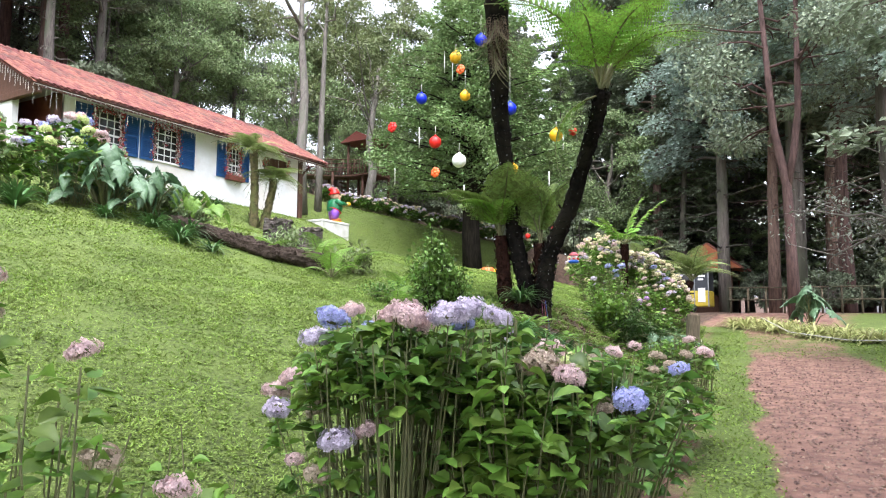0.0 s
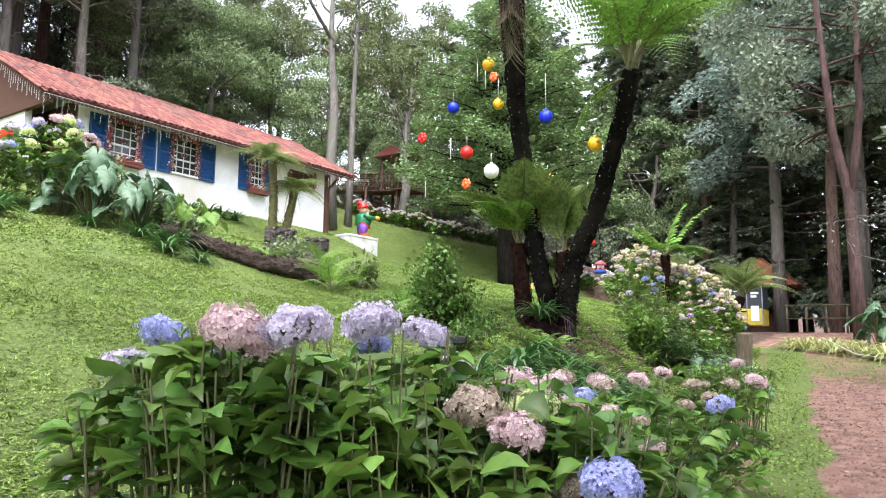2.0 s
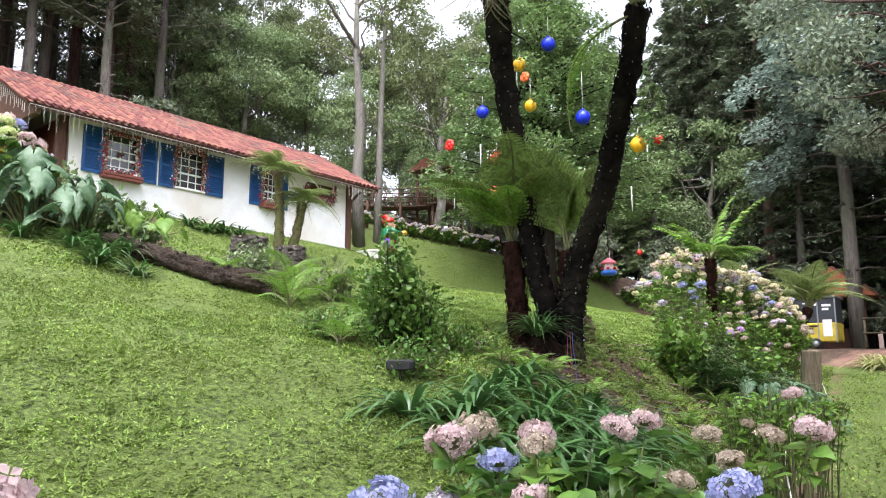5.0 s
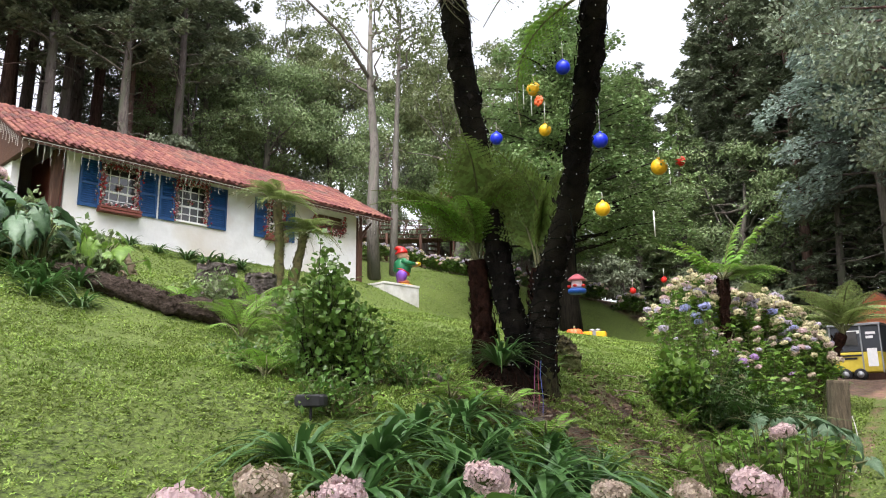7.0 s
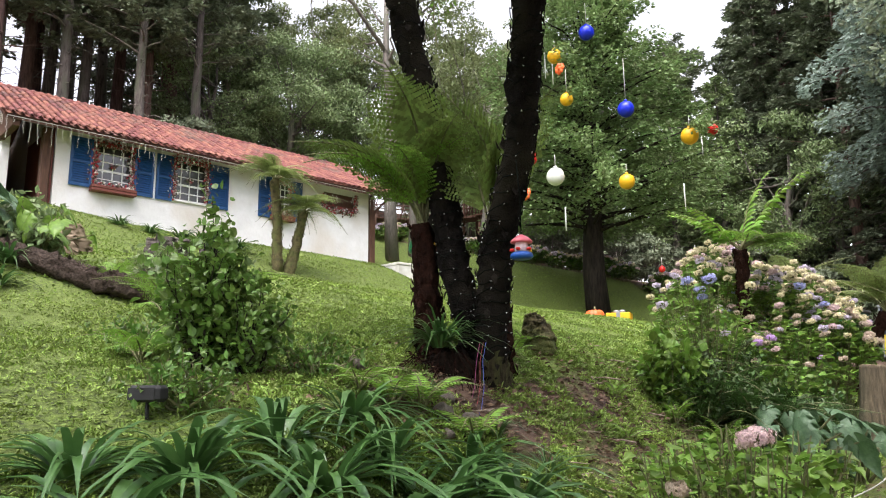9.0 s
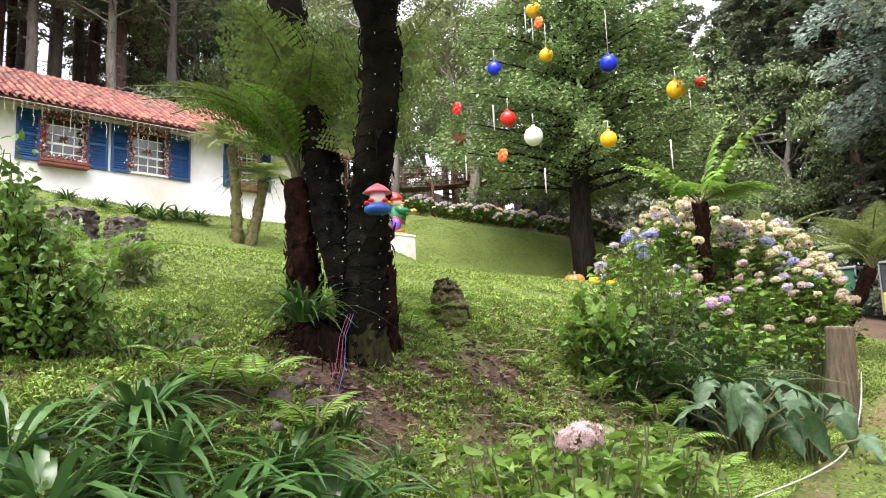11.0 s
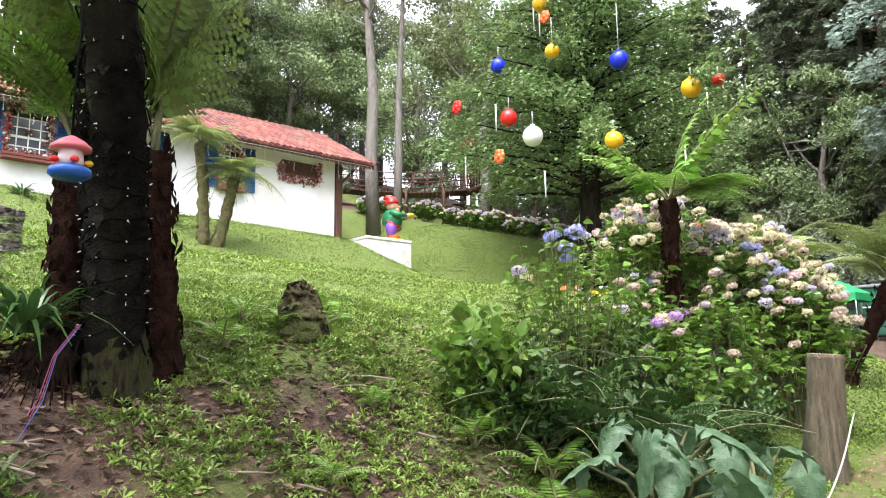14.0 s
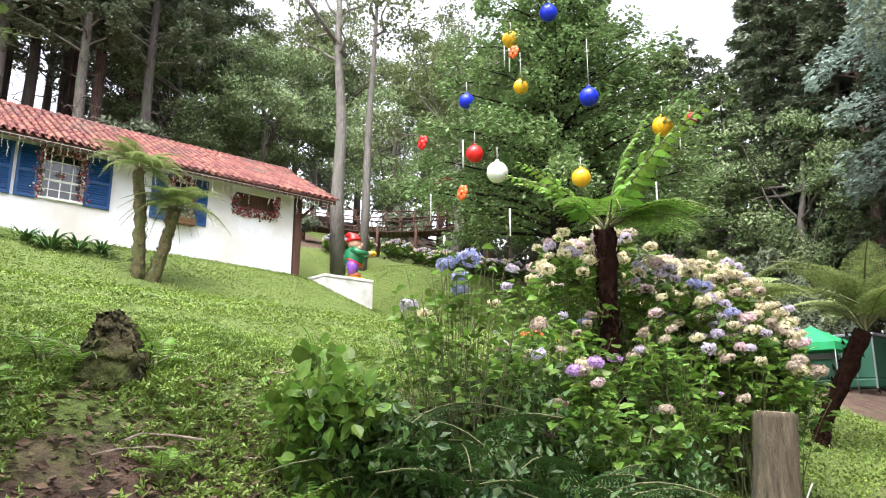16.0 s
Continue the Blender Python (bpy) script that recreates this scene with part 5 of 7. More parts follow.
pl = [(-3.0, 8.1), (-3.35, 8.6), (-2.85, 8.75), (-3.2, 9.3), (-3.6, 9.25), (-2.7, 9.35), (-3.4, 9.9), (-3.0, 9.9), (-3.75, 9.9), (-2.65, 8.2), (-3.3, 10.5), (-2.95, 10.55), (-3.6, 8.15), (-2.45, 8.85), (-2.7, 10.2)]
BLADES = [strap_mesh(50 + i, 1, 0.66, 0.026) for i in range(14)]
rs = random.Random(31)
for k, (x, y) in enumerate(pl):
    t = thing("strap_leaf_plant", "clump of arching glossy green strap leaves", "plant", on(x, y, k * 77, 1.2 + 0.2 * math.sin(k * 3)), "strap-leaved plants")
    for j in range(48):
        part("leaf", BLADES[(j * 5 + k) % 14], None, t, m=Matrix.Rotation(rs.uniform(0, 6.283), 4, "Z") @ Matrix.Scale(rs.uniform(0.75, 1.15), 4))
for k, (x, y, s) in enumerate([(-10.4, 8.9, 1.05), (-10.7, 9.4, 1.0), (-10.0, 8.6, 0.95), (-10.95, 8.7, 1.0), (-11.3, 9.1, 1.0), (-12.2, 6.8, 1.3), (-12.6, 6.2, 1.3), (-12.9, 7.2, 1.2), (-13.2, 6.6, 1.3), (-9.7, 9.1, 0.8), (-11.7, 8.2, 0.9)]):
    clump(x, y, s, k + 1)
for k, (x, y, s) in enumerate([(-18.3, 15.7, 1.3), (-18.4, 16.3, 1.2), (-18.3, 16.8, 1.1), (-18.5, 15.2, 1.1), (-18.6, 14.4, 0.9), (-18.6, 13.6, 0.9), (-14.3, 23.9, 0.95), (-14.0, 24.25, 0.9), (-14.6, 23.55, 0.85)]):
    clump(x, y, s, k, "low clump of strap leaves on the lawn")
clump(-4.38, 11.3, 1.15, 1, "epiphyte with thin arching leaves at the fern trunks", THIN, 1.78 - gz(-4.36, 11.33))
clump(-4.42, 11.3, 0.85, 2, "spiky green plant growing at the fern trunks", None, 1.78 - gz(-4.4, 11.3))
for k, (x, y, s) in enumerate([(-3.55, 11.05, 0.7), (-3.2, 11.2, 0.6), (-4.0, 10.75, 0.6)]):
    clump(x, y, s, k, "tuft of upright green blades", THIN)


def small_fern(x, y, s=1.0, k=0, n=7, mesh_=None, label="small green fern on the bank"):
    t = thing("fern", label, "fern", on(x, y, k * 51, s), "ferns")
    crown_fronds(t, (0, 0, 0.02), mesh_ or FR_SMALL, n, 100 + k, 15, 60, 0.8, 1.2)


for k, (x, y, s) in enumerate([(-3.85, 10.6, 0.9), (-3.5, 10.8, 0.9), (-3.9, 10.35, 0.8), (-4.9, 13.1, 0.8), (-5.0, 13.5, 0.7), (-4.2, 10.3, 0.7), (-2.2, 12.6, 1.0), (-2.35, 13.2, 1.0), (-2.1, 13.0, 0.9), (-2.6, 12.9, 0.8), (-3.0, 13.9, 0.9), (-3.3, 14.2, 1.0), (-3.6, 13.8, 0.7), (-3.0, 12.3, 0.6), (-2.7, 11.7, 0.6), (-5.2, 12.9, 0.6), (-4.6, 12.5, 0.6), (-3.4, 12.6, 0.5), (-3.9, 13.2, 0.5)]):
    small_fern(x, y, s, k)
# the first six carry the fronds with shade in their colour
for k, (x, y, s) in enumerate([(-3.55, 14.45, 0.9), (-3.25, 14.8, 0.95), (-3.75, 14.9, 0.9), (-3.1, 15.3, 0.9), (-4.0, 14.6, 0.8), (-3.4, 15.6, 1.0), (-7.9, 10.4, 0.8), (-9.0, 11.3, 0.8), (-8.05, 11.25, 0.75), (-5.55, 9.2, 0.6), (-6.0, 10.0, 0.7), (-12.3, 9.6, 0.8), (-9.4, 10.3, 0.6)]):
    small_fern(x, y, s, 40 + k, 11 if k < 6 else 8, FR_SHADED if k < 6 else FR_MED, "arching dark green fern under the hydrangeas, shade in its colour" if k < 6 else "fern with upright light green fronds")


# ---- hydrangeas ----
def head_mesh(k, seed, n=120, fl=0.27):
    """A loose dome of four-petalled florets over a dark core."""
    rng = np.random.default_rng(seed)
    u = unit(rng, n * 3)
    u = u[u[:, 2] > -0.7][:n]
    lump = 1 + 0.2 * np.sin(u[:, :1] * 5 + seed) * np.cos(u[:, 1:2] * 4)
    p = u * (1, 1, 0.62) * rng.uniform(0.78, 1.08, (len(u), 1)) * lump
    g = Geo()
    pet = [(0.06, 0, 0), (0.5, 0.36, 0.1), (0.92, 0, 0.02), (0.5, -0.36, 0.1)]
    v, f = [], []
    for q in range(4):
        c, s = math.cos(q * math.pi / 2), math.sin(q * math.pi / 2)
        f.append(tuple(len(v) + i for i in range(4)))
        v += [(x * c - y * s, x * s + y * c, z) for x, y, z in pet]
    g.many(v, f, p, axes(np.cross(u, unit(rng, len(u))), u + rng.normal(size=u.shape) * 0.4), rng.uniform(0.82, 1.2, len(u)) * fl)
    g.ball((0, 0, -0.03), 0.6, 1, 5, 8, (1, 1, 0.6))
    return g.mesh("flower_head", [M_PETAL[k], M_STEM])


HEADS = [[head_mesh(k, 10 * k + j) for j in range(2)] for k in range(7)]
FINE = [[head_mesh(k, 100 + 10 * k + j, 300, 0.2) for j in range(2)] for k in range(7)]
BLUE, MAUVE, PINK, CREAM, LIME, VIOLET, FADED = range(7)


def hydrangea(x, y, label, heads, nstem, top, radius, leaf, size=0.13, seed=0, per=9, young=0.3, low=0.3, drop=0.45, gather=0.4, fine=False):
    """heads: (dx, dy, height, radius, colour) from the foot; nstem further leafy stems under a dome."""
    rng = np.random.default_rng(seed)
    z0 = gz(x, y)
    t = thing("hydrangea", label, "hydrangea", pose(x, y, z0), "hydrangeas")
    sg, lg = Geo(), Geo()
    ends = [(dx, dy, h - 0.06, True) for dx, dy, h, r, c in heads]
    for k in range(nstem):
        a, q = rng.uniform(0, 6.28), rng.random() ** 0.5
        ends.append((math.cos(a) * radius * q, math.sin(a) * radius * q, top * (1 - drop * q * q) * rng.uniform(0.65 + 0.27 * fine, 1.0 + 0.03 * fine), False))
    for dx, dy, h, fl in ends:
        b = np.array([dx * gather + rng.normal() * 0.06, dy * gather + rng.normal() * 0.06, -0.03])
        e = np.array([dx, dy, h])
        m = (b + e) / 2 + np.array([-dx, -dy, 0]) * 0.12 + rng.normal(size=3) * 0.03
        tt = np.linspace(0, 1, 6)[:, None]
        ln = (1 - tt) ** 2 * b + 2 * tt * (1 - tt) * m + tt ** 2 * e
        sg.tube(ln, np.linspace(0.0075, 0.004, 6) * (1 if fine else 0.8), 4, cap=False)
        n = per if not fl else per + 2
        s = np.where(rng.random(n) < 0.12, rng.uniform(0.25, 1, n), low + (0.97 - low) * rng.random(n) ** 0.6)
        c = np.stack([np.interp(s, np.linspace(0, 1, 6), ln[:, i]) for i in range(3)], 1)
        a = rng.uniform(0, 6.28, n)
        d = np.stack([np.cos(a), np.sin(a), rng.uniform(-0.35, 0.45, n)], 1)
        if fl:
            s = rng.uniform(0.78, 0.985, n)
            c = np.stack([np.interp(s, np.linspace(0, 1, 6), ln[:, i]) for i in range(3)], 1)
        wide = rng.uniform(0.55, 1.3, n) * size
        lg.many(*OVATE, c + d * 0.03, axes(d, np.stack([-np.cos(a) * 0.3, -np.sin(a) * 0.3, np.ones(n)], 1) + rng.normal(size=(n, 3)) * 0.35), np.stack([wide * rng.uniform(0.75, 1.1, n), wide, wide * rng.uniform(-0.6, 3.2, n)], 1), 1 if rng.random() < young else 0, True)
    tagged(part("branchwork", sg, M_STEM, t), kind="stuff")
    part("foliage", lg, [leaf, M_HYLEAF_Y], t)
    for i, (dx, dy, h, r, c) in enumerate(heads):
        part("flower_head", (FINE if fine else HEADS)[c][i % 2], None, t, m=pose(dx, dy, h, rng.uniform(-20, 20), rng.uniform(-20, 20), rng.uniform(0, 360)) @ Matrix.Scale(r * (0.96 if fine else 0.84), 4))
    return t


def at_heads(x, y, lst):
    z = gz(x, y)
    return [(hx - x, hy - y, hz - z, r, c) for hx, hy, hz, r, c in lst]


def dome_heads(seed, n, radius, top, cols, r=(0.07, 0.11), side=1.0, low=0.45):
    rg_ = random.Random(seed)
    out = []
    for k in range(n):
        a, q = rg_.uniform(0, 6.28), rg_.random() ** 0.55
        out.append((math.cos(a) * radius * q, math.sin(a) * radius * q, top * (1.03 - (1 - low) * q ** 2.2) * rg_.uniform(0.93, 1.04), rg_.uniform(*r), rg_.choice(cols)))
    return out


hydrangea(-1.28, 2.95, "tall hydrangea with blue and mauve mophead flowers beside the path", at_heads(-1.28, 2.95, [
    (-1.75, 2.99, 1.45, 0.095, BLUE), (-1.9, 3.35, 1.5, 0.08, PINK), (-1.5, 3.02, 1.4, 0.06, BLUE), (-1.08, 2.79, 1.46, 0.11, PINK), (-0.88, 2.82, 1.47, 0.1, MAUVE), (-1.28, 2.92, 1.46, 0.09, PINK),
    (-1.75, 2.84, 1.34, 0.085, MAUVE), (-2.3, 3.12, 1.0, 0.085, PINK), (-2.2, 3.15, 1.09, 0.08, PINK), (-2.1, 2.92, 0.92, 0.085, MAUVE),
    (-1.36, 2.56, 0.85, 0.09, MAUVE), (-1.24, 2.66, 0.9, 0.065, PINK), (-1.6, 2.7, 0.98, 0.07, FADED), (-1.5, 2.6, 0.66, 0.075, FADED), (-1.68, 2.62, 0.72, 0.05, PINK)]), 130, 1.46, 0.52, M_HYLEAF, 0.1, 1, 12, 0.45, 0.76, 0.16, 0.66, True)
hydrangea(-1.1, 3.55, "hydrangea with mauve-white mophead flowers over large leaves", at_heads(-1.1, 3.55, [
    (-1.11, 3.42, 1.5, 0.11, MAUVE), (-1.04, 3.68, 1.46, 0.095, MAUVE), (-1.05, 3.92, 1.34, 0.07, MAUVE), (-1.2, 3.55, 1.42, 0.07, BLUE)]), 80, 1.45, 0.6, M_HYLEAF, 0.1, 11, 13, 0.5, 0.64, 0.2, 0.6, True)
hydrangea(-0.62, 3.7, "hydrangea with pink, lime and faded flower heads", at_heads(-0.62, 3.7, [
    (-0.54, 3.61, 1.2, 0.095, LIME), (-0.47, 3.4, 1.15, 0.09, PINK), (-0.64, 3.42, 1.22, 0.1, FADED), (-0.96, 4.24, 1.25, 0.1, PINK), (-0.8, 4.15, 1.22, 0.09, PINK), (-0.62, 4.1, 1.16, 0.08, FADED), (-0.1, 3.25, 1.06, 0.09, BLUE),
    (-0.78, 3.6, 1.18, 0.09, FADED), (-0.35, 3.55, 0.98, 0.07, FADED), (-0.25, 3.8, 0.9, 0.07, FADED)]), 100, 1.28, 0.7, M_HYLEAF, 0.11, 2, 12, 0.35, 0.62, 0.3, 0.6, True)
hydrangea(-1.05, 4.4, "leafy hydrangea with one pale pink head", [(0.1, 0.15, 1.12, 0.085, PINK)], 40, 1.12, 0.42, M_HYLEAF, 0.11, 83, 12, 0.45, 0.5)
hydrangea(-1.72, 3.52, "single tall hydrangea shoot with broad fresh leaves", [], 5, 1.35, 0.14, M_HYLEAF_Y, 0.19, 82, 7, 0.5, 0.75)
hydrangea(-1.3, 6.6, "hydrangea with faded pink and blue flower heads", at_heads(-1.3, 6.6, [
    (-1.09, 5.24, 1.12, 0.09, BLUE), (-0.65, 6.62, 1.02, 0.11, BLUE), (-1.78, 6.39, 1.13, 0.12, PINK), (-1.6, 6.5, 1.05, 0.09, BLUE), (-1.45, 6.56, 1.12, 0.09, FADED), (-1.75, 6.3, 0.88, 0.09, MAUVE), (-1.2, 7.11, 1.2, 0.08, PINK), (-1.9, 6.75, 1.16, 0.11, FADED), (-1.65, 6.9, 1.13, 0.1, PINK),
    (-1.35, 6.35, 0.95, 0.08, PINK), (-0.95, 6.9, 0.98, 0.07, FADED), (-1.1, 6.3, 0.9, 0.07, FADED)]), 64, 1.04, 0.95, M_HYLEAF, 0.14, 4, 10)
hydrangea(-0.95, 5.2, "low leafy hydrangea along the path edge", [(-0.35, 0.1, 0.85, 0.08, FADED), (0.2, 0.3, 0.8, 0.08, PINK), (-0.1, -0.3, 0.86, 0.07, PINK)], 46, 0.9, 0.7, M_HYLEAF, 0.14, 5, 9)
hydrangea(-1.25, 7.7, "low hydrangea with faded pink heads by the path", at_heads(-1.25, 7.7, [(-1.57, 7.58, 1.12, 0.11, PINK), (-1.18, 7.84, 1.08, 0.09, FADED), (-0.71, 8.07, 1.12, 0.11, PINK), (-0.95, 7.5, 1.0, 0.08, FADED), (-0.85, 7.85, 1.1, 0.08, FADED)]), 52, 0.98, 0.75, M_HYLEAF, 0.13, 6, 9)
hydrangea(-1.55, 10.75, "low hydrangea with pale leaves and one dry pink head", at_heads(-1.55, 10.75, [(-1.42, 10.58, 1.2, 0.085, PINK), (-1.75, 10.4, 0.95, 0.06, FADED)]), 70, 1.0, 0.55, M_HYLEAF_Y, 0.08, 7, 13, 0.5, 0.4, 0.12, 0.6, True)
hydrangea(-2.35, 5.2, "small hydrangea at the lawn's edge", [], 8, 0.5, 0.35, M_HYLEAF, 0.12, 8, 6)
hydrangea(-0.72, 3.08, "hydrangea with large fresh green leaves and no flowers", [], 40, 1.5, 0.36, M_HYLEAF_Y, 0.125, 81, 14, 0.5, low=0.5)
# the leafy shoots at the start of the walk
for k, (x, y, h, n, hd) in enumerate([(-0.95, 0.78, 1.42, 55, [(-0.3, 0.35, 1.36, 0.06, PINK), (-0.1, 0.3, 1.05, 0.07, FADED), (0.05, 0.45, 0.95, 0.07, PINK)]), (-1.62, 1.0, 1.1, 14, [(-0.1, 0.05, 1.5, 0.08, PINK), (-0.2, 0.1, 1.4, 0.08, FADED)]), (-1.34, 1.63, 1.1, 12, [(0.0, 0.1, 0.55, 0.09, FADED), (0.12, -0.05, 0.4, 0.08, PINK)]), (-0.75, 1.35, 0.78, 12, [(0.1, 0.1, 0.72, 0.07, FADED)])]):
    hydrangea(x, y, "hydrangea shoots with fresh light green leaves", hd, n, h, 0.42, M_HYLEAF_Y, 0.095, 60 + k, 13)
# the great mass round the young tree fern
hydrangea(-4.05, 15.3, "tall hydrangea with violet-blue heads on bare stems", at_heads(-4.05, 15.3, [(-4.1, 15.2, 2.68, 0.09, BLUE), (-3.78, 15.13, 2.66, 0.09, BLUE), (-3.95, 15.2, 2.56, 0.075, BLUE), (-4.4, 15.1, 2.4, 0.085, MAUVE), (-3.9, 15.15, 2.46, 0.07, BLUE), (-4.7, 15.5, 2.4, 0.07, CREAM), (-3.5, 15.6, 2.6, 0.08, CREAM), (-3.5, 15.5, 2.2, 0.07, FADED)]), 60, 1.75, 0.62, M_HYLEAF_Y, 0.085, 9, 10)
for k, (x, y, hh, rad, n, cols, ns) in enumerate([(-5.6, 19.3, 1.85, 1.0, 34, (CREAM, CREAM, CREAM, CREAM, PINK, MAUVE), 34), (-4.7, 19.6, 1.95, 1.0, 36, (CREAM, CREAM, CREAM, CREAM, FADED, MAUVE), 34), (-4.1, 19.1, 1.9, 0.85, 34, (CREAM, CREAM, CREAM, FADED, MAUVE, CREAM), 34),
                                                  (-3.7, 18.75, 1.7, 0.72, 24, (CREAM, FADED, PINK, FADED, MAUVE), 34), (-4.4, 18.3, 1.75, 0.85, 22, (CREAM, CREAM, CREAM, MAUVE, BLUE, PINK), 30), (-5.2, 17.9, 1.6, 0.9, 20, (CREAM, PINK, CREAM, MAUVE), 40),
                                                  (-3.75, 17.4, 1.4, 0.65, 12, (FADED, FADED, CREAM, MAUVE, VIOLET), 36), (-4.5, 16.9, 1.1, 0.8, 10, (FADED, MAUVE, FADED), 34), (-3.6, 16.3, 1.1, 0.6, 9, (FADED, FADED, VIOLET, PINK), 34), (-4.0, 16.0, 1.0, 0.7, 6, (FADED, CREAM), 30)]):
    hydrangea(x, y, "large hydrangea covered in cream and mauve heads" if k < 6 else "hydrangea with fading brownish heads", dome_heads(70 + k, int(n * (2.3 if k < 6 else 1.1)), rad, hh, cols, (0.06, 0.1) if k < 6 else (0.045, 0.08), low=0.6 if k < 6 else 0.5), ns, hh * 0.97, rad, M_HYLEAF, 0.1, 20 + k, 17, 0.8)
hydrangea(-12.9, 8.2, "round hydrangea with pink and blue heads near the house", dome_heads(90, 26, 1.0, 1.75, (PINK, MAUVE, BLUE, LIME, PINK), (0.12, 0.16)), 40, 1.7, 1.05, M_HYLEAF, 0.19, 40, 9)
hydrangea(-14.0, 7.8, "hydrangea bush near the porch", dome_heads(91, 10, 0.9, 1.5, (PINK, MAUVE), (0.1, 0.15)), 34, 1.5, 1.0, M_HYLEAF, 0.19, 41, 9)
# far hedge of hydrangeas above the lawn
hedge = hydrangea(-25.6, 31.2, "low hydrangea bush with white and lilac flowers in a row", dome_heads(95, 34, 0.9, 0.95, (MAUVE, CREAM, CREAM, MAUVE, PINK), (0.08, 0.13)), 46, 0.9, 0.85, M_HYLEAF, 0.17, 45, 8)
for k, (x, y) in enumerate([(-24.6, 31.9), (-23.7, 32.3), (-22.8, 32.8), (-22.0, 33.4), (-21.2, 33.7), (-20.3, 34.2), (-19.4, 34.6), (-18.4, 34.9), (-17.4, 35.2), (-26.9, 30.0), (-25.0, 27.6), (-14.2, 35.4), (-15.6, 35.3)]):
    copy_thing(hedge, on(x, y, k * 67, 0.85 + 0.2 * ((k * 7) % 5) / 5, -0.05))


# ---- elephant-ear plants ----
def ear_mesh(seed, mat=M_ELEPH):
    """A long arrow-shaped leaf with wavy edges, folded along the midrib, along +y."""
    n = 15
    v, f = [], []
    for i in range(n):
        t = -0.28 + 1.28 * i / (n - 1)
        w = 0.43 * (max(0.0, 1 - t) ** 0.75) * (1 if t > -0.05 else 0.85 * math.sqrt(max(0.02, (t + 0.3) / 0.25))) * (1 + 0.13 * math.sin(i * 2.6 + seed))
        z = -0.38 * max(0, t) ** 2 + 0.05 * min(0, t)
        inner = 0.0 if t > -0.02 else 0.09
        for s in (-1, -0.72, -0.38, 0, 0.38, 0.72, 1):
            xx_ = s * w if abs(s) > 0.01 else 0.0
            if inner and abs(xx_) < inner:
                xx_ = math.copysign(inner * (1 - abs(s)), s) if abs(s) > 0.01 else 0.0
            yy_ = t - 0.12 * abs(s) * (t > 0) if not (inner and abs(s) < 0.01) else 0.0
            v.append((xx_, yy_, z + 0.34 * abs(xx_) - 0.5 * xx_ * xx_ / 0.27 + 0.025 * math.sin(i * 1.7 + s * 2.5) * abs(s)))
    for i in range(n - 1):
        for j in range(6):
            f.append((i * 7 + j, i * 7 + j + 1, i * 7 + j + 8, i * 7 + j + 7))
    return Geo().add(v, f, 0, True).mesh("leaf", mat)


EARS = [ear_mesh(k) for k in range(3)]
EARS_FRESH = [ear_mesh(k, M_HYLEAF_Y) for k in range(3)]


def elephant_ear(x, y, n, h, size, seed, label, rad=0.5, ears=EARS):
    r = random.Random(seed)
    t = thing("elephant_ear_plant", label, "plant", on(x, y), "large-leaved plants")
    for k in range(n):
        a = 2 * math.pi * (k + r.uniform(-0.5, 0.5)) / n
        q = rad * r.uniform(0.25, 1.15)
        z = h * r.uniform(0.45, 1.05) * (1.1 - 0.35 * q / rad)
        e = (math.cos(a) * q, math.sin(a) * q, z)
        part("stalk", Geo().tube([(math.cos(a) * 0.05, math.sin(a) * 0.05, -0.03), (e[0] * 0.45, e[1] * 0.45, z * 0.7), e], (0.02, 0.014, 0.008), 5), M_STEM, t)
        part("leaf", ears[k % 3], None, t, m=Matrix.Translation(e) @ Matrix.Rotation(a - math.pi / 2 + r.uniform(-1.3, 1.3), 4, "Z") @ Matrix.Rotation(radians(r.choice((-15, -35, -55, -75)) + r.uniform(-12, 12)), 4, "X") @ Matrix.Rotation(radians(r.uniform(-40, 40)), 4, "Y") @ Matrix.Scale(size * r.uniform(0.6, 1.2), 4))


elephant_ear(-2.72, 14.6, 19, 0.78, 0.37, 1, "elephant ear with large grey-green leaves on the bank")
elephant_ear(-2.4, 15.15, 10, 0.62, 0.32, 2, "elephant ear with drooping pale leaves beside the post", 0.4)
elephant_ear(-12.1, 8.5, 34, 1.25, 0.5, 4, "big elephant ear with silvery green leaves before the house", 0.9)
elephant_ear(-11.5, 9.1, 24, 1.0, 0.42, 5, "elephant ear with glossy leaves before the house", 0.7)
elephant_ear(-11.2, 9.9, 16, 0.85, 0.38, 6, "light green broad-leaved plant before the house", 0.6, EARS_FRESH)
elephant_ear(-0.9, 25.6, 12, 1.4, 0.75, 8, "blue-green elephant ear across the path", 0.5)


# ---- bushes ----
# leaf green lowered to stand in for the shade below the hydrangeas
M_UNDER_SHADED = mk("undergrowth_leaf_shaded", (0.02, 0.05, 0.01), (0.085, 0.16, 0.032), 5, 0.45, 0, vary="island", leafy=0.2)


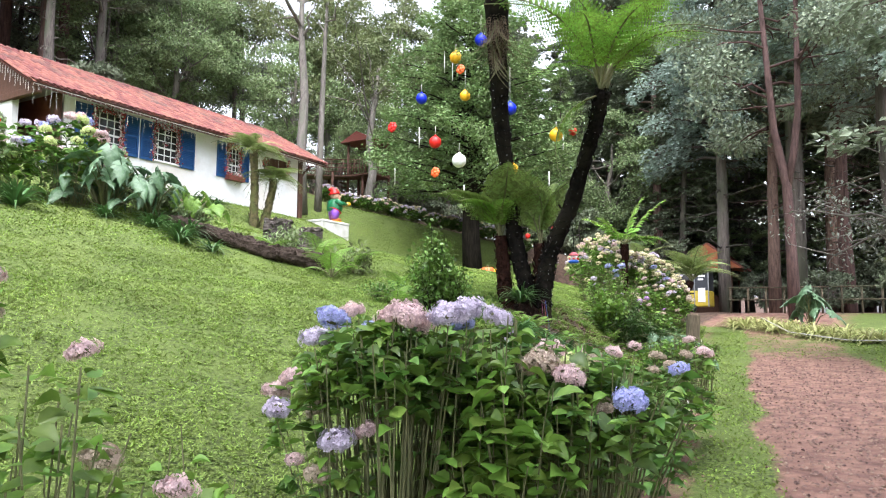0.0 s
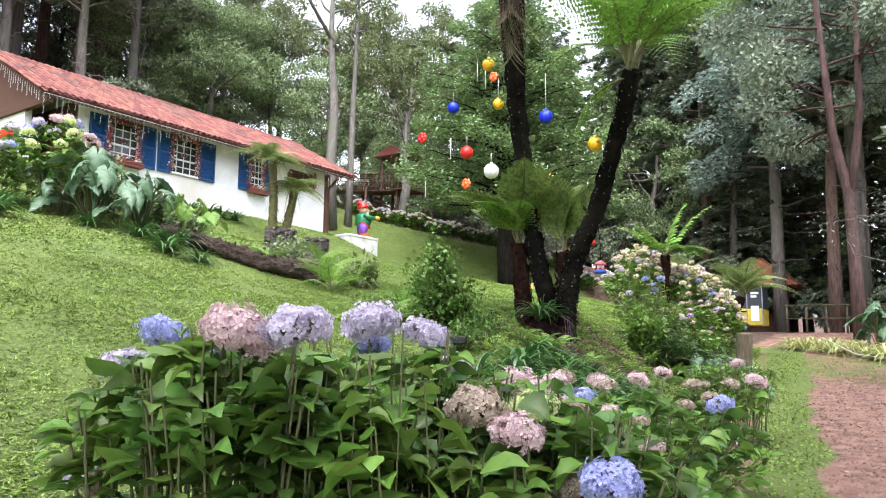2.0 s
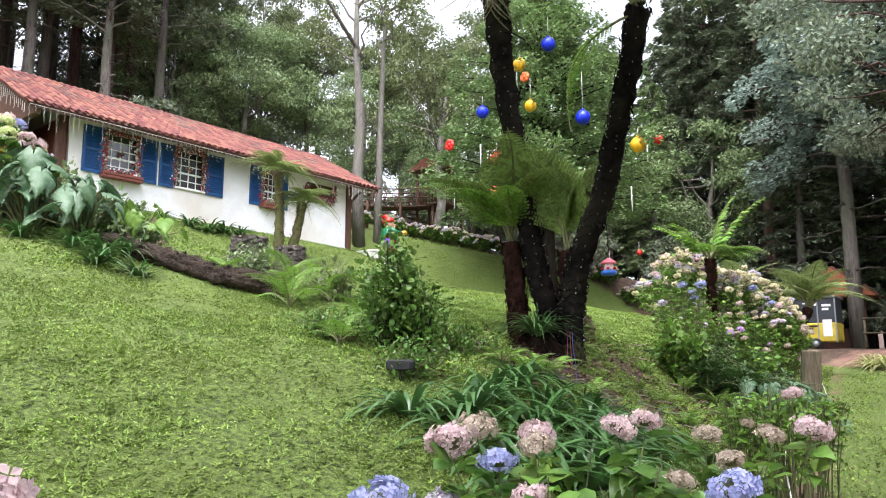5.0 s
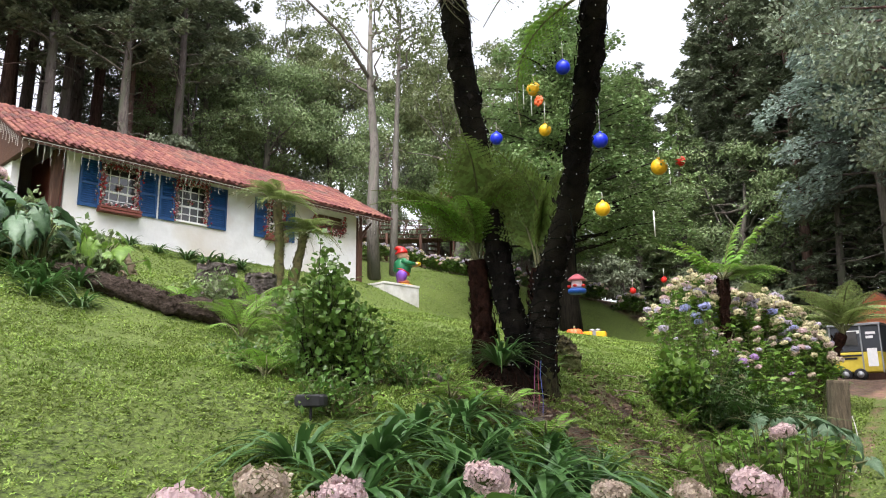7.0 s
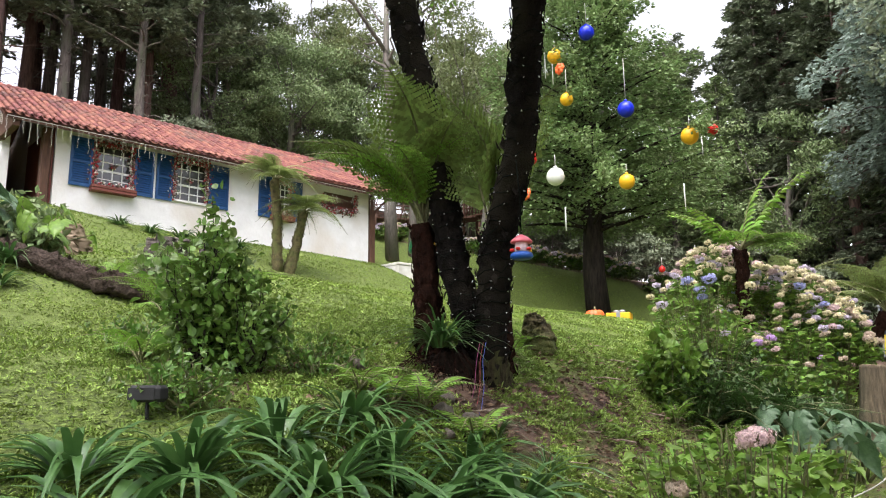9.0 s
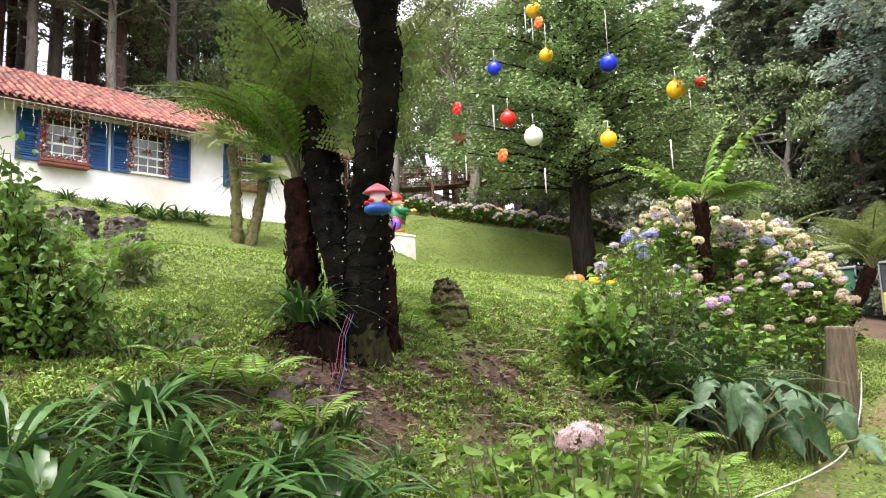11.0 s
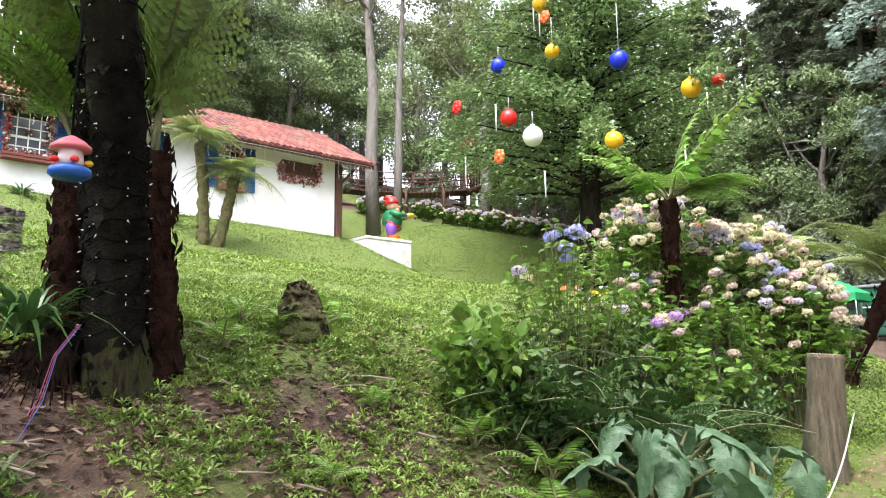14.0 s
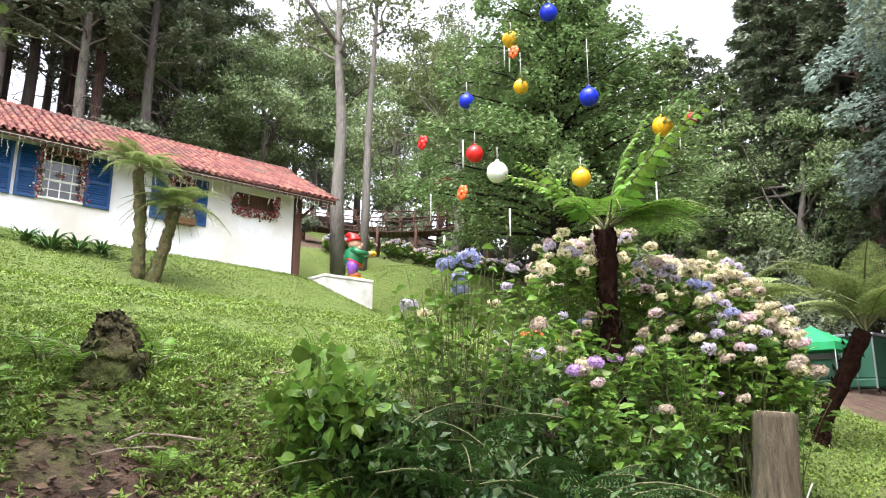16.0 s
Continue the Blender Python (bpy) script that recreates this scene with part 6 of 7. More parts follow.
def bush(x, y, h, r, n, size, mat, seed, label, template=LEAF, stems=16, wood=None):
    rng = np.random.default_rng(seed)
    t = thing("bush", label, "bush", on(x, y), "bushes")
    sg, lg = Geo(), Geo()
    for k in range(stems):
        a, q = rng.uniform(0, 6.28), rng.random() ** 0.5
        e = np.array([math.cos(a) * r * q, math.sin(a) * r * q, h * (1.02 - 0.5 * q) * rng.uniform(0.75, 1.05)])
        ln = limb(rng, (0, 0, -0.03), e, -0.1 * h, 6, 0.03)
        sg.tube(ln, np.linspace(0.012, 0.003, 6), 4, cap=False)
        m = n // stems
        s = 0.2 + 0.82 * rng.random(m) ** 0.8
        c = np.stack([np.interp(s, np.linspace(0, 1, 6), ln[:, i]) for i in range(3)], 1) + rng.normal(size=(m, 3)) * 0.07 * (0.5 + h / 2)
        d = rng.normal(size=(m, 3)) + (0, 0, 0.35)
        lg.many(*template, c, axes(d, rng.normal(size=(m, 3)) * 0.5 + (0, 0, 1)), rng.uniform(0.6, 1.4, m) * size)
    tagged(part("branchwork", sg, wood or M_STEM, t), kind="stuff")
    part("foliage", lg, mat, t)


bush(-5.12, 9.45, 1.32, 0.34, 2300, 0.066, M_BUSHLEAF, 1, "dense dark green shrub on bare soil in the lawn", OVATE, 30, M_DARKBARK)
bush(-4.85, 9.72, 0.78, 0.42, 1700, 0.06, M_BUSHLEAF, 6, "lower spreading dark green shrub beside the taller one", OVATE, 26, M_DARKBARK)
bush(-3.75, 14.0, 0.85, 0.34, 900, 0.095, M_HYLEAF_Y, 4, "leafy green plant with broad leaves among the ferns", OVATE, 14)
bush(-8.0, 11.3, 0.6, 0.4, 220, 0.12, M_LEAF_Y, 2, "thin young shrub by the log")
bush(-9.6, 11.0, 0.6, 0.5, 400, 0.1, M_LEAF_D, 3, "light shrub beside the stumps")
for k, (x, y, h, r) in enumerate([(-11.9, 9.6, 0.6, 0.7), (-12.6, 10.0, 0.8, 0.6), (-11.3, 9.7, 0.5, 0.5), (-13.0, 9.2, 1.0, 0.8), (-13.9, 9.0, 1.1, 0.8), (-14.2, 6.8, 1.2, 0.9), (-15.0, 7.6, 1.3, 0.9)]):
    bush(x, y, h, r, 900, 0.13, M_LEAF_A if k % 2 else M_LEAF_D, 10 + k, "low leafy border shrub before the house")
for k, (x, y, h, r) in enumerate([(-3.3, 14.9, 0.7, 0.6), (-3.7, 15.6, 0.8, 0.6), (-3.3, 16.6, 0.8, 0.5), (-4.3, 15.9, 0.8, 0.6), (-3.6, 14.2, 0.75, 0.35)]):
    bush(x, y, h, r, 1800, 0.07, M_UNDER_SHADED, 30 + k, "tangled green undergrowth below the hydrangeas", LEAF, 26)
for k, (x, y) in enumerate([(-4.3, 9.0), (-5.6, 10.0), (-4.7, 10.3), (-5.9, 9.3)]):
    bush(x, y, 0.35, 0.4, 500, 0.06, M_HYLEAF, 50 + k, "low weeds round the shrub", LEAF, 20)
for k in range(20):
    u = k % 10 / 9
    clump(-3.2 + 3.9 * u + 0.25 * (k > 9), 25.5 - 3.9 * u + 0.5 * (k > 9), 1.35 + 0.2 * math.sin(k * 2.3), k, "pale green strap-leaved border plant across the path", PALE)



# ---- log, stumps, posts ----
def rough_log(name, label, pts, radii, mat, end, seed, category="log", sides=36):
    t = thing(name, label, category)
    g, p, r = rough_trunk(pts, radii, seed, 60 if category == "log" else 34, sides, {"log": 0.12, "post": 0.03}.get(category, 0.17), 1 if category == "log" else 0, 0.0)
    v = g.v[0]
    ax = np.repeat(p, sides, 0)
    grain3 = {"log": (1.6, 14, 14), "post": (7, 7, 0.7)}.get(category, (8, 8, 1.6))
    ridge = np.array([noise.noise(tuple(q * grain3)) for q in v])
    g.v[0] = ax + (v - ax) * (1 + {"log": 0.42, "post": 0.06}.get(category, 0.34) * ridge)[:, None]
    part("bark", g, mat, t)
    a, b = np.asarray(pts[-1], float), np.asarray(pts[-2], float)
    d = (a - b) / np.linalg.norm(a - b)
    part("cut_end", Geo().tube([a - d * 0.02, a + d * 0.006], radii[-1] * 0.86, 12), end, t, "weathered sawn end")
    return t


rough_log("log", "rotting dark log lying on the lawn", [(-11.2, 9.3, gz(-11.2, 9.3) + 0.14), (-9.3, 10.22, gz(-9.3, 10.22) + 0.15), (-8.34, 10.72, gz(-8.34, 10.72) + 0.15)], (0.13, 0.16, 0.17), M_LOG, M_LOG, 31)
for x, y, h, r, sd_, lb in ((-10.2, 11.35, 0.52, 0.27, 32, "tree stump with a pale sawn top beside the log"), (-9.75, 11.9, 0.45, 0.24, 33, "smaller tree stump with a pale sawn top")):
    z = gz(x, y)
    rough_log("tree_stump", lb, [(x, y, z - 0.1), (x, y, z + h * 0.4), (x, y, z + h)], (r * 1.25, r, r * 0.95), M_BARK, M_CUT, sd_, "stump")
z = gz(-4.9, 13.25)
rough_log("mossy_stump", "ragged mossy stump on the bank", [(-4.84, 13.2, z - 0.1), (-4.86, 13.22, z + 0.1), (-4.88, 13.22, z + 0.26), (-4.9, 13.2, z + 0.38)], (0.2, 0.175, 0.12, 0.05), M_MOSS, M_MOSS, 34, "stump")
rough_log("post", "weathered thick wooden post at the path's edge", [(-2.82, 17.1, 0.25), (-2.8, 17.12, 0.75), (-2.76, 17.15, 1.2), (-2.74, 17.17, 1.64)], (0.24, 0.185, 0.155, 0.15), M_POST, M_CUT, 35, "post")
rough_log("heap", "heap of dead leaves and roots beside the log", [(-12.3, 10.5, gz(-12.3, 10.5) - 0.1), (-12.2, 10.6, gz(-12.2, 10.6) + 0.45)], (0.5, 0.15), M_DEADFROND, M_DEADFROND, 36, "plant heap")
# root mass under the fern trunks
M_BASE = mk("mossy_fibre", (0.008, 0.006, 0.005), (0.05, 0.038, 0.023), 16, 0.95, 1.0, c=(0.05, 0.055, 0.018), big=4.0, stretch=(2, 2, 0.5), spec=0.1)
M_ROOTSOIL = mk("root_soil", (0.004, 0.003, 0.002), (0.026, 0.017, 0.012), 26, 0.95, 1.0, c=(0.012, 0.009, 0.006), big=3.0, spec=0.1)
roots = thing("root_mound", "dark mound of roots and soil round the fern trunks", "roots", pose(0, 0, 0))
g = Geo()
rng = np.random.default_rng(77)
for k in range(130):
    a = rng.uniform(0, 6.28)
    c = np.array([-4.5, 11.47]) + np.array([math.cos(a) * 0.32, math.sin(a) * 0.27]) * rng.uniform(0.5, 1)
    e = c + np.array([math.cos(a), math.sin(a)]) * rng.uniform(0.05, 0.35)
    top_z = rng.uniform(1.5, 1.8)
    g.tube([(c[0], c[1], top_z), ((c[0] + e[0]) / 2 + 0.02, (c[1] + e[1]) / 2, (top_z + gz(*e)) / 2 + 0.05), (e[0], e[1], gz(*e) - 0.02)], (0.006, 0.005, 0.003), 4, cap=False)
g.ball((-4.52, 11.46, 1.44), 0.34, 1, 16, 26, (1.0, 0.85, 0.95))
g.v[-1] = g.v[-1] + rng.normal(size=g.v[-1].shape) * 0.022 + np.array([noise.noise(q * 4) for q in g.v[-1]])[:, None] * 0.1
tagged(part("root_mat", g, [M_FERNRED, M_ROOTSOIL], roots), kind="stuff")
part("flared_base", rough_trunk([(-4.22, 11.76, 0.95), (-4.21, 11.74, 1.25), (-4.2, 11.72, 1.5), (-4.18, 11.69, 1.8)], (0.36, 0.25, 0.195, 0.15), 78, 22, 20, 0.1, 0, 0.0)[0], M_BASE, roots, "brown mossy flared trunk base")
for mat, dx in ((plain("cable_red", (0.3, 0.05, 0.06), 0.6), 0.0), (plain("cable_blue", (0.08, 0.12, 0.4), 0.6), 0.03), (plain("cable_violet", (0.28, 0.06, 0.16), 0.6), -0.04)):
    part("cable", Geo().tube([(-4.05 + dx, 11.48, 1.82), (-3.98 + dx, 11.36, 1.66), (-3.93 + dx * 1.5, 11.3, 1.45), (-3.86 + dx * 2, 11.16, 1.22), (-3.8 + dx * 3, 11.05, gz(-3.8, 11.05) + 0.01)], 0.0022, 5), mat, roots, "thin coloured electric cable")
# twigs and stones
rng = np.random.default_rng(5)
for k in range(46):
    x, y = rng.uniform(-5.0, -2.8), rng.uniform(10.0, 14.6)
    t = thing("twig", "dry fallen twig on the soil bank", "twig", on(x, y, rng.uniform(0, 360)), "fallen twigs")
    L = rng.uniform(0.12, 0.5)
    part("stick", Geo().tube([(-L / 2, 0, 0.01), (-L / 6, 0.03, 0.035), (L / 6, -0.02, 0.03), (L / 2, 0.03, 0.012)], (0.008, 0.007, 0.006, 0.003), 5), M_TWIG, t)
for k, (x, y, r) in enumerate([(-3.8, 10.75, 0.09), (-3.72, 10.95, 0.07), (-3.95, 10.95, 0.06), (-4.75, 10.65, 0.1), (-3.6, 10.6, 0.06), (-4.1, 10.6, 0.05)]):
    t = thing("stone", "grey stone half sunk in the soil", "stone", on(x, y, k * 40), "stones")
    g = Geo().ball((0, 0, r * 0.3), r, 0, 6, 9, (1.2, 0.9, 0.7))
    g.v[-1] = g.v[-1] + rng.normal(size=g.v[-1].shape) * r * 0.08
    part("rock", g, mk("stone_grey", (0.05, 0.042, 0.035), (0.16, 0.135, 0.11), 12, 0.9, 0.4), t)

# rope along the path
rope = thing("rope", "pale slack rope strung along the path's edge", "rope")
pts = []
for y in np.arange(2.0, 17.6, 0.12):
    f = (y - 2.0) / 15.6
    pts.append((edge(y) + 0.14 * math.sin(y * 0.9) - 0.05, y, gz(edge(y), y) + 0.07 + 0.22 * math.sin(y * 0.42) ** 2 + (0.25 * sst(15.0, 17.6, y))))
part("line", Geo().tube(pts, 0.007, 5), M_ROPE, rope)
rope_2 = thing("rope", "pale rope lying before the border across the path", "rope")
part("line", Geo().tube([(-2.2, 24.2, gz(-2.2, 24.2) + 0.45), (-1.3, 22.9, gz(-1.3, 22.9) + 0.16), (0.2, 21.3, gz(0.2, 21.3) + 0.12), (2.2, 19.6, gz(2.2, 19.6) + 0.3)], 0.014, 5), M_ROPE, rope_2)

# ---- hummingbird feeder ----
feeder = thing("bird_feeder", "pink and clear plastic bird feeder with a blue base", "bird feeder", pose(-3.4, 11.24, 2.42) @ Matrix.Scale(0.86, 4))
part("base", Geo().tube([(0, 0, 0), (0, 0, 0.02), (0, 0, 0.05), (0, 0, 0.065)], (0.08, 0.105, 0.1, 0.07), 16), plain("feeder_blue", (0.02, 0.1, 0.42), 0.35), feeder)
part("jar", Geo().tube([(0, 0, 0.065), (0, 0, 0.1), (0, 0, 0.15)], (0.065, 0.062, 0.055), 14), plain("feeder_white", (0.75, 0.6, 0.6), 0.3), feeder)
part("roof", Geo().tube([(0, 0, 0.15), (0, 0, 0.165), (0, 0, 0.2), (0, 0, 0.225)], (0.1, 0.1, 0.06, 0.015), 12), plain("feeder_pink", (0.7, 0.16, 0.2), 0.4), feeder)
part("hook", Geo().tube([(0, 0, 0.22), (0, 0, 0.5), (-0.05, 0.02, 0.95)], 0.006, 4), M_WIRE, feeder)
for k in range(5):
    a = k * 1.257
    part("flower_port", Geo().ball((math.cos(a) * 0.085, math.sin(a) * 0.085, 0.085), 0.024, 0, 5, 8, (1, 1, 0.7)), M_RED if k != 1 else M_YEL, feeder)

# ---- statue on its plinth ----
zt = 5.82
plinth = thing("plinth", "white concrete plinth on the lawn under the statue", "plinth")
part("block", Geo().box(-21.6, 23.7, 4.6, -19.5, 25.55, zt - 0.1, bevel=0.02), M_CONC, plinth)
part("slab", Geo().box(-21.62, 23.68, zt - 0.098, -19.48, 25.57, zt, bevel=0.015), M_CONC, plinth)
g = Geo()
g.ball((0, 0, 0.03), 0.4, 5, 6, 14, (1, 1, 0.12))
for s in (-1, 1):
    g.ball((s * 0.15, 0.06, 0.12), 0.15, 6, 7, 10, (0.85, 1.35, 0.8))
    g.tube([(s * 0.15, 0, 0.15), (s * 0.16, 0, 0.4), (s * 0.12, 0, 0.6)], (0.12, 0.17, 0.19), 10, 3)
    g.tube([(s * 0.28, 0, 0.98), (s * 0.36, 0.16, 0.85), (s * 0.2, 0.42, 0.86)], (0.11, 0.1, 0.07), 9, 1)
    g.ball((s * 0.14, 0.47, 0.87), 0.075, 2, 6, 9)
g.tube([(0, 0, 0.5), (0, 0.02, 0.62), (0, 0.03, 0.8), (0, 0, 1.0), (0, 0, 1.08)], (0.27, 0.31, 0.31, 0.25, 0.14), 14, 1)
g.tube([(0, 0, 0.56), (0, 0.02, 0.6)], 0.315, 14, 0)
g.ball((0, 0.03, 1.22), 0.2, 2, 9, 14, (0.95, 0.95, 1))
g.ball((0, 0.23, 1.2), 0.05, 2, 5, 8)
g.ball((0, 0.15, 1.08), 0.13, 4, 6, 10, (1, 0.8, 0.9))
g.tube([(0, 0, 1.3), (0, -0.01, 1.36), (0, -0.04, 1.47), (0, -0.14, 1.53), (0, -0.24, 1.48)], (0.235, 0.22, 0.17, 0.1, 0.04), 14, 0)
g.ball((0, 0.56, 0.9), 0.13, 5, 6, 10, (1.3, 1, 0.7))
statue = part("garden_statue", g, [M_RED, M_GRE, M_SKIN, M_PURP, M_SKIN, M_YEL, plain("boot_brown", (0.3, 0.09, 0.03), 0.5)], m=pose(-19.98, 25.05, zt, 0, 0, -35) @ Matrix.Diagonal((1.2, 1.15, 1.0, 1.0)))
tagged(statue, "painted garden figure in red cap and green coat on a plinth", "statue")

# ---- toys on the lawn ----
def gift(x, y, s, mat, rib, label, rz):
    t = thing("gift_box", label, "gift box", on(x, y, rz, 1, 0.0), "toys on the lawn")
    part("box", Geo().box(-s, -s * 0.8, -0.03, s, s * 0.8, s * 1.6, bevel=0.02), mat, t)
    part("ribbon", Geo().box(-s * 0.16, -s * 0.83, -0.03, s * 0.16, s * 0.83, s * 1.64, bevel=0.01), rib, t)
    part("bow", Geo().ball((-s * 0.25, 0, s * 1.75), s * 0.22, 0, 5, 8, (1.3, 0.6, 0.7)).ball((s * 0.25, 0, s * 1.75), s * 0.22, 0, 5, 8, (1.3, 0.6, 0.7)), rib, t)


gift(-12.7, 27.2, 0.38, M_YEL, M_METAL, "yellow gift box with a grey ribbon on the lawn", 25)
for x, y, s, m in ((-12.0, 27.9, 0.15, M_CBLU), (-11.8, 28.1, 0.14, M_YEL), (-12.2, 28.2, 0.14, M_RED)):
    gift(x, y, s, m, M_YEL, "small bright toy parcel on the lawn", 40)
for x, y, r in ((-12.2, 25.1, 0.26), (-12.8, 25.6, 0.2)):
    t = thing("lantern", "orange pumpkin-shaped lantern on the lawn", "lantern", on(x, y), "toys on the lawn")
    g = Geo()
    for k in range(8):
        a = k * math.pi / 4
        g.ball((math.cos(a) * r * 0.55, math.sin(a) * r * 0.55, r * 0.75), r * 0.6, 0, 6, 8, (1, 1, 1.3))
    part("ribs", g, M_ORA, t)
    part("stalk", Geo().tube([(0, 0, r * 1.4), (0.01, 0, r * 1.9)], r * 0.12, 6), M_STEM, t)
spot = thing("garden_spotlight", "black garden spotlight on a stake under the shrub", "spotlight", on(-4.25, 8.75, 20))
part("stake", Geo().tube([(0, 0, -0.05), (0, 0, 0.1)], 0.012, 6), M_BLACK, spot)
part("housing", Geo().box(-0.13, -0.05, 0.1, 0.13, 0.05, 0.2, bevel=0.02), M_BLACK, spot)
part("lens", Geo().box(-0.11, -0.056, 0.115, 0.11, -0.052, 0.185), M_BLACK, spot)
wreath = thing("wreath", "round green wreath with a red bow on the gable wall", "wreath")
g = Geo()
rng = np.random.default_rng(6)
a = rng.uniform(0, 6.28, 420)
q = np.stack([-21.9 + np.cos(a) * 0.42 + rng.normal(size=420) * 0.06, np.full(420, 11.3) - rng.random(420) * 0.06, 7.2 + np.sin(a) * 0.42 + rng.normal(size=420) * 0.06], 1)
g.many(*LEAF, q, axes(unit(rng, 420), (0, -1, 0.2)), rng.uniform(0.1, 0.18, 420))
part("leaves", g, M_LEAF_D, wreath)
part("bow", Geo().ball((-22.1, 11.2, 7.4), 0.2, 0, 6, 10, (1.2, 0.4, 0.8)).ball((-21.7, 11.2, 7.4), 0.2, 0, 6, 10, (1.2, 0.4, 0.8)).ball((-21.9, 11.2, 7.05), 0.15, 0, 6, 10, (0.7, 0.4, 1.6)), M_RED, wreath)

# ---- timber bridge and tower behind the lawn ----
bridge = thing("timber_bridge", "dark timber footbridge with slanting rails behind the lawn", "bridge")
A, B = np.array([-31.0, 29.4, 10.45]), np.array([-26.3, 35.2, 10.3])
dirn = (B - A) / np.linalg.norm(B - A)
side = np.array([-dirn[1], dirn[0], 0])
for k in range(34):
    c = A + (B - A) * (k + 0.5) / 34 + (0, 0, -0.25 * math.sin(math.pi * (k + 0.5) / 34))
    part("plank", Geo().add([c + dirn * sx * 0.1 + side * sy * 0.6 + np.array([0, 0, sz]) for sz in (-0.03, 0.03) for sx, sy in ((-1, -1), (1, -1), (1, 1), (-1, 1))], [(3, 2, 1, 0), (4, 5, 6, 7), (0, 1, 5, 4), (1, 2, 6, 5), (2, 3, 7, 6), (3, 0, 4, 7)]), M_BROWN, bridge)
for s in (-1, 1):
    for zz in (0.5, 1.0):
        part("rail", Geo().tube([A + (B - A) * t + side * s * 0.6 + np.array([0, 0, zz - 0.25 * math.sin(math.pi * t)]) for t in np.linspace(0, 1, 9)], 0.03, 6), M_BROWN, bridge)
    for k in range(22):
        t = k / 21
        c = A + (B - A) * t + side * s * 0.6 - np.array([0, 0, 0.25 * math.sin(math.pi * t)])
        part("baluster", Geo().tube([c, c + dirn * (0.25 if k % 2 else -0.25) + np.array([0, 0, 1.0])], 0.022, 5), M_BROWN, bridge)
for t in (0.0, 0.25, 0.5, 0.75, 1.0):
    c = A + (B - A) * t
    for s in (-1, 1):
        q = c + side * s * 0.55
        part("leg", Geo().tube([(q[0], q[1], gz(q[0], q[1]) - 0.1), (q[0], q[1], q[2] + 0.05)], 0.08, 7), M_BROWN, bridge)
tower = thing("play_tower", "dark timber lookout tower with a small roof", "tower")
cx, cy, fz = -26.0, 35.6, 10.4
for sx in (-1, 1):
    for sy in (-1, 1):
        part("post", Geo().tube([(cx + sx * 0.9, cy + sy * 0.9, gz(cx, cy) - 0.3), (cx + sx * 0.9, cy + sy * 0.9, fz + 2.1)], 0.08, 7), M_BROWN, tower)
part("floor", Geo().box(cx - 1, cy - 1, fz - 0.08, cx + 1, cy + 1, fz), M_BROWN, tower)
part("roof", Geo().add([(cx - 1.3, cy - 1.3, fz + 2.0), (cx + 1.3, cy - 1.3, fz + 2.0), (cx + 1.3, cy + 1.3, fz + 2.0), (cx - 1.3, cy + 1.3, fz + 2.0), (cx, cy - 1.3, fz + 2.6), (cx, cy + 1.3, fz + 2.6)], [(3, 2, 1, 0), (0, 4, 5, 3), (1, 2, 5, 4), (0, 1, 4), (2, 3, 5)]), M_BOX, tower)
for k in range(9):
    for ax in (0, 1):
        o = -0.9 + 1.8 * k / 8
        p0 = (cx + 0.9, cy + o, fz) if ax else (cx + o, cy - 0.9, fz)
        part("slat", Geo().tube([p0, (p0[0], p0[1], fz + 0.9)], 0.03, 5), M_BROWN, tower)
for k in range(7):
    part("step", Geo().box(cx - 1.9 + 0.12 * k, cy - 1.3, fz - 1.7 + 0.24 * k, cx - 1.65 + 0.12 * k, cy - 0.6, fz - 1.66 + 0.24 * k), M_BROWN, tower)


# ---- the yard: food trailers, tent, hut, fence ----
def wheel(parent, x, y, z, r):
    t = part("wheel", Geo().tube([(x, y, z), (x, y + 0.16, z)], r, 18), M_BLACK, parent, "black rubber tyre")
    part("rim", Geo().tube([(x, y - 0.012, z), (x, y + 0.02, z)], r * 0.55, 14), M_METAL, t)


def bars(parent, x, y, z, w, h, rows, mat):
    for k in range(rows):
        part("lettering_bar", Geo().box(x, y - 0.006, z - k * h * 1.6, x + w * (1 - 0.25 * (k % 2)), y, z - k * h * 1.6 + h), mat, parent)


def trailer(name, label, x0, x1, y0, y1, h, lower, upper, split):
    zb = gz((x0 + x1) / 2, y0)
    t = thing(name, label, "food trailer", None, "food trailers")
    part("lower_body", Geo().box(x0, y0, zb + 0.32, x1, y1, zb + h * split, bevel=0.05), lower, t)
    part("upper_body", Geo().box(x0 + 0.02, y0 + 0.02, zb + h * split + 0.003, x1 - 0.02, y1 - 0.02, zb + h - 0.1, bevel=0.03), upper, t)
    part("roof", Geo().box(x0 - 0.06, y0 - 0.06, zb + h - 0.097, x1 + 0.06, y1 + 0.06, zb + h, bevel=0.02), M_METAL, t)
    for x in (x0 - 0.02, (x0 + x1) / 2 + 0.2, x1 - 0.02):
        part("frame_post", Geo().box(x, y0 - 0.035, zb + 0.3, x + 0.05, y0 - 0.003, zb + h - 0.1), M_METAL, t)
    part("window", Geo().box(x0 + 0.2, y0 - 0.012, zb + h * 0.62, (x0 + x1) / 2 + 0.1, y0 + 0.015, zb + h * 0.86), M_GLASS_DARK, t)
    for dx in (0.45, 0.98):
        wheel(t, x0 + dx, y0 - 0.05, zb + 0.24, 0.24)
    return t, zb


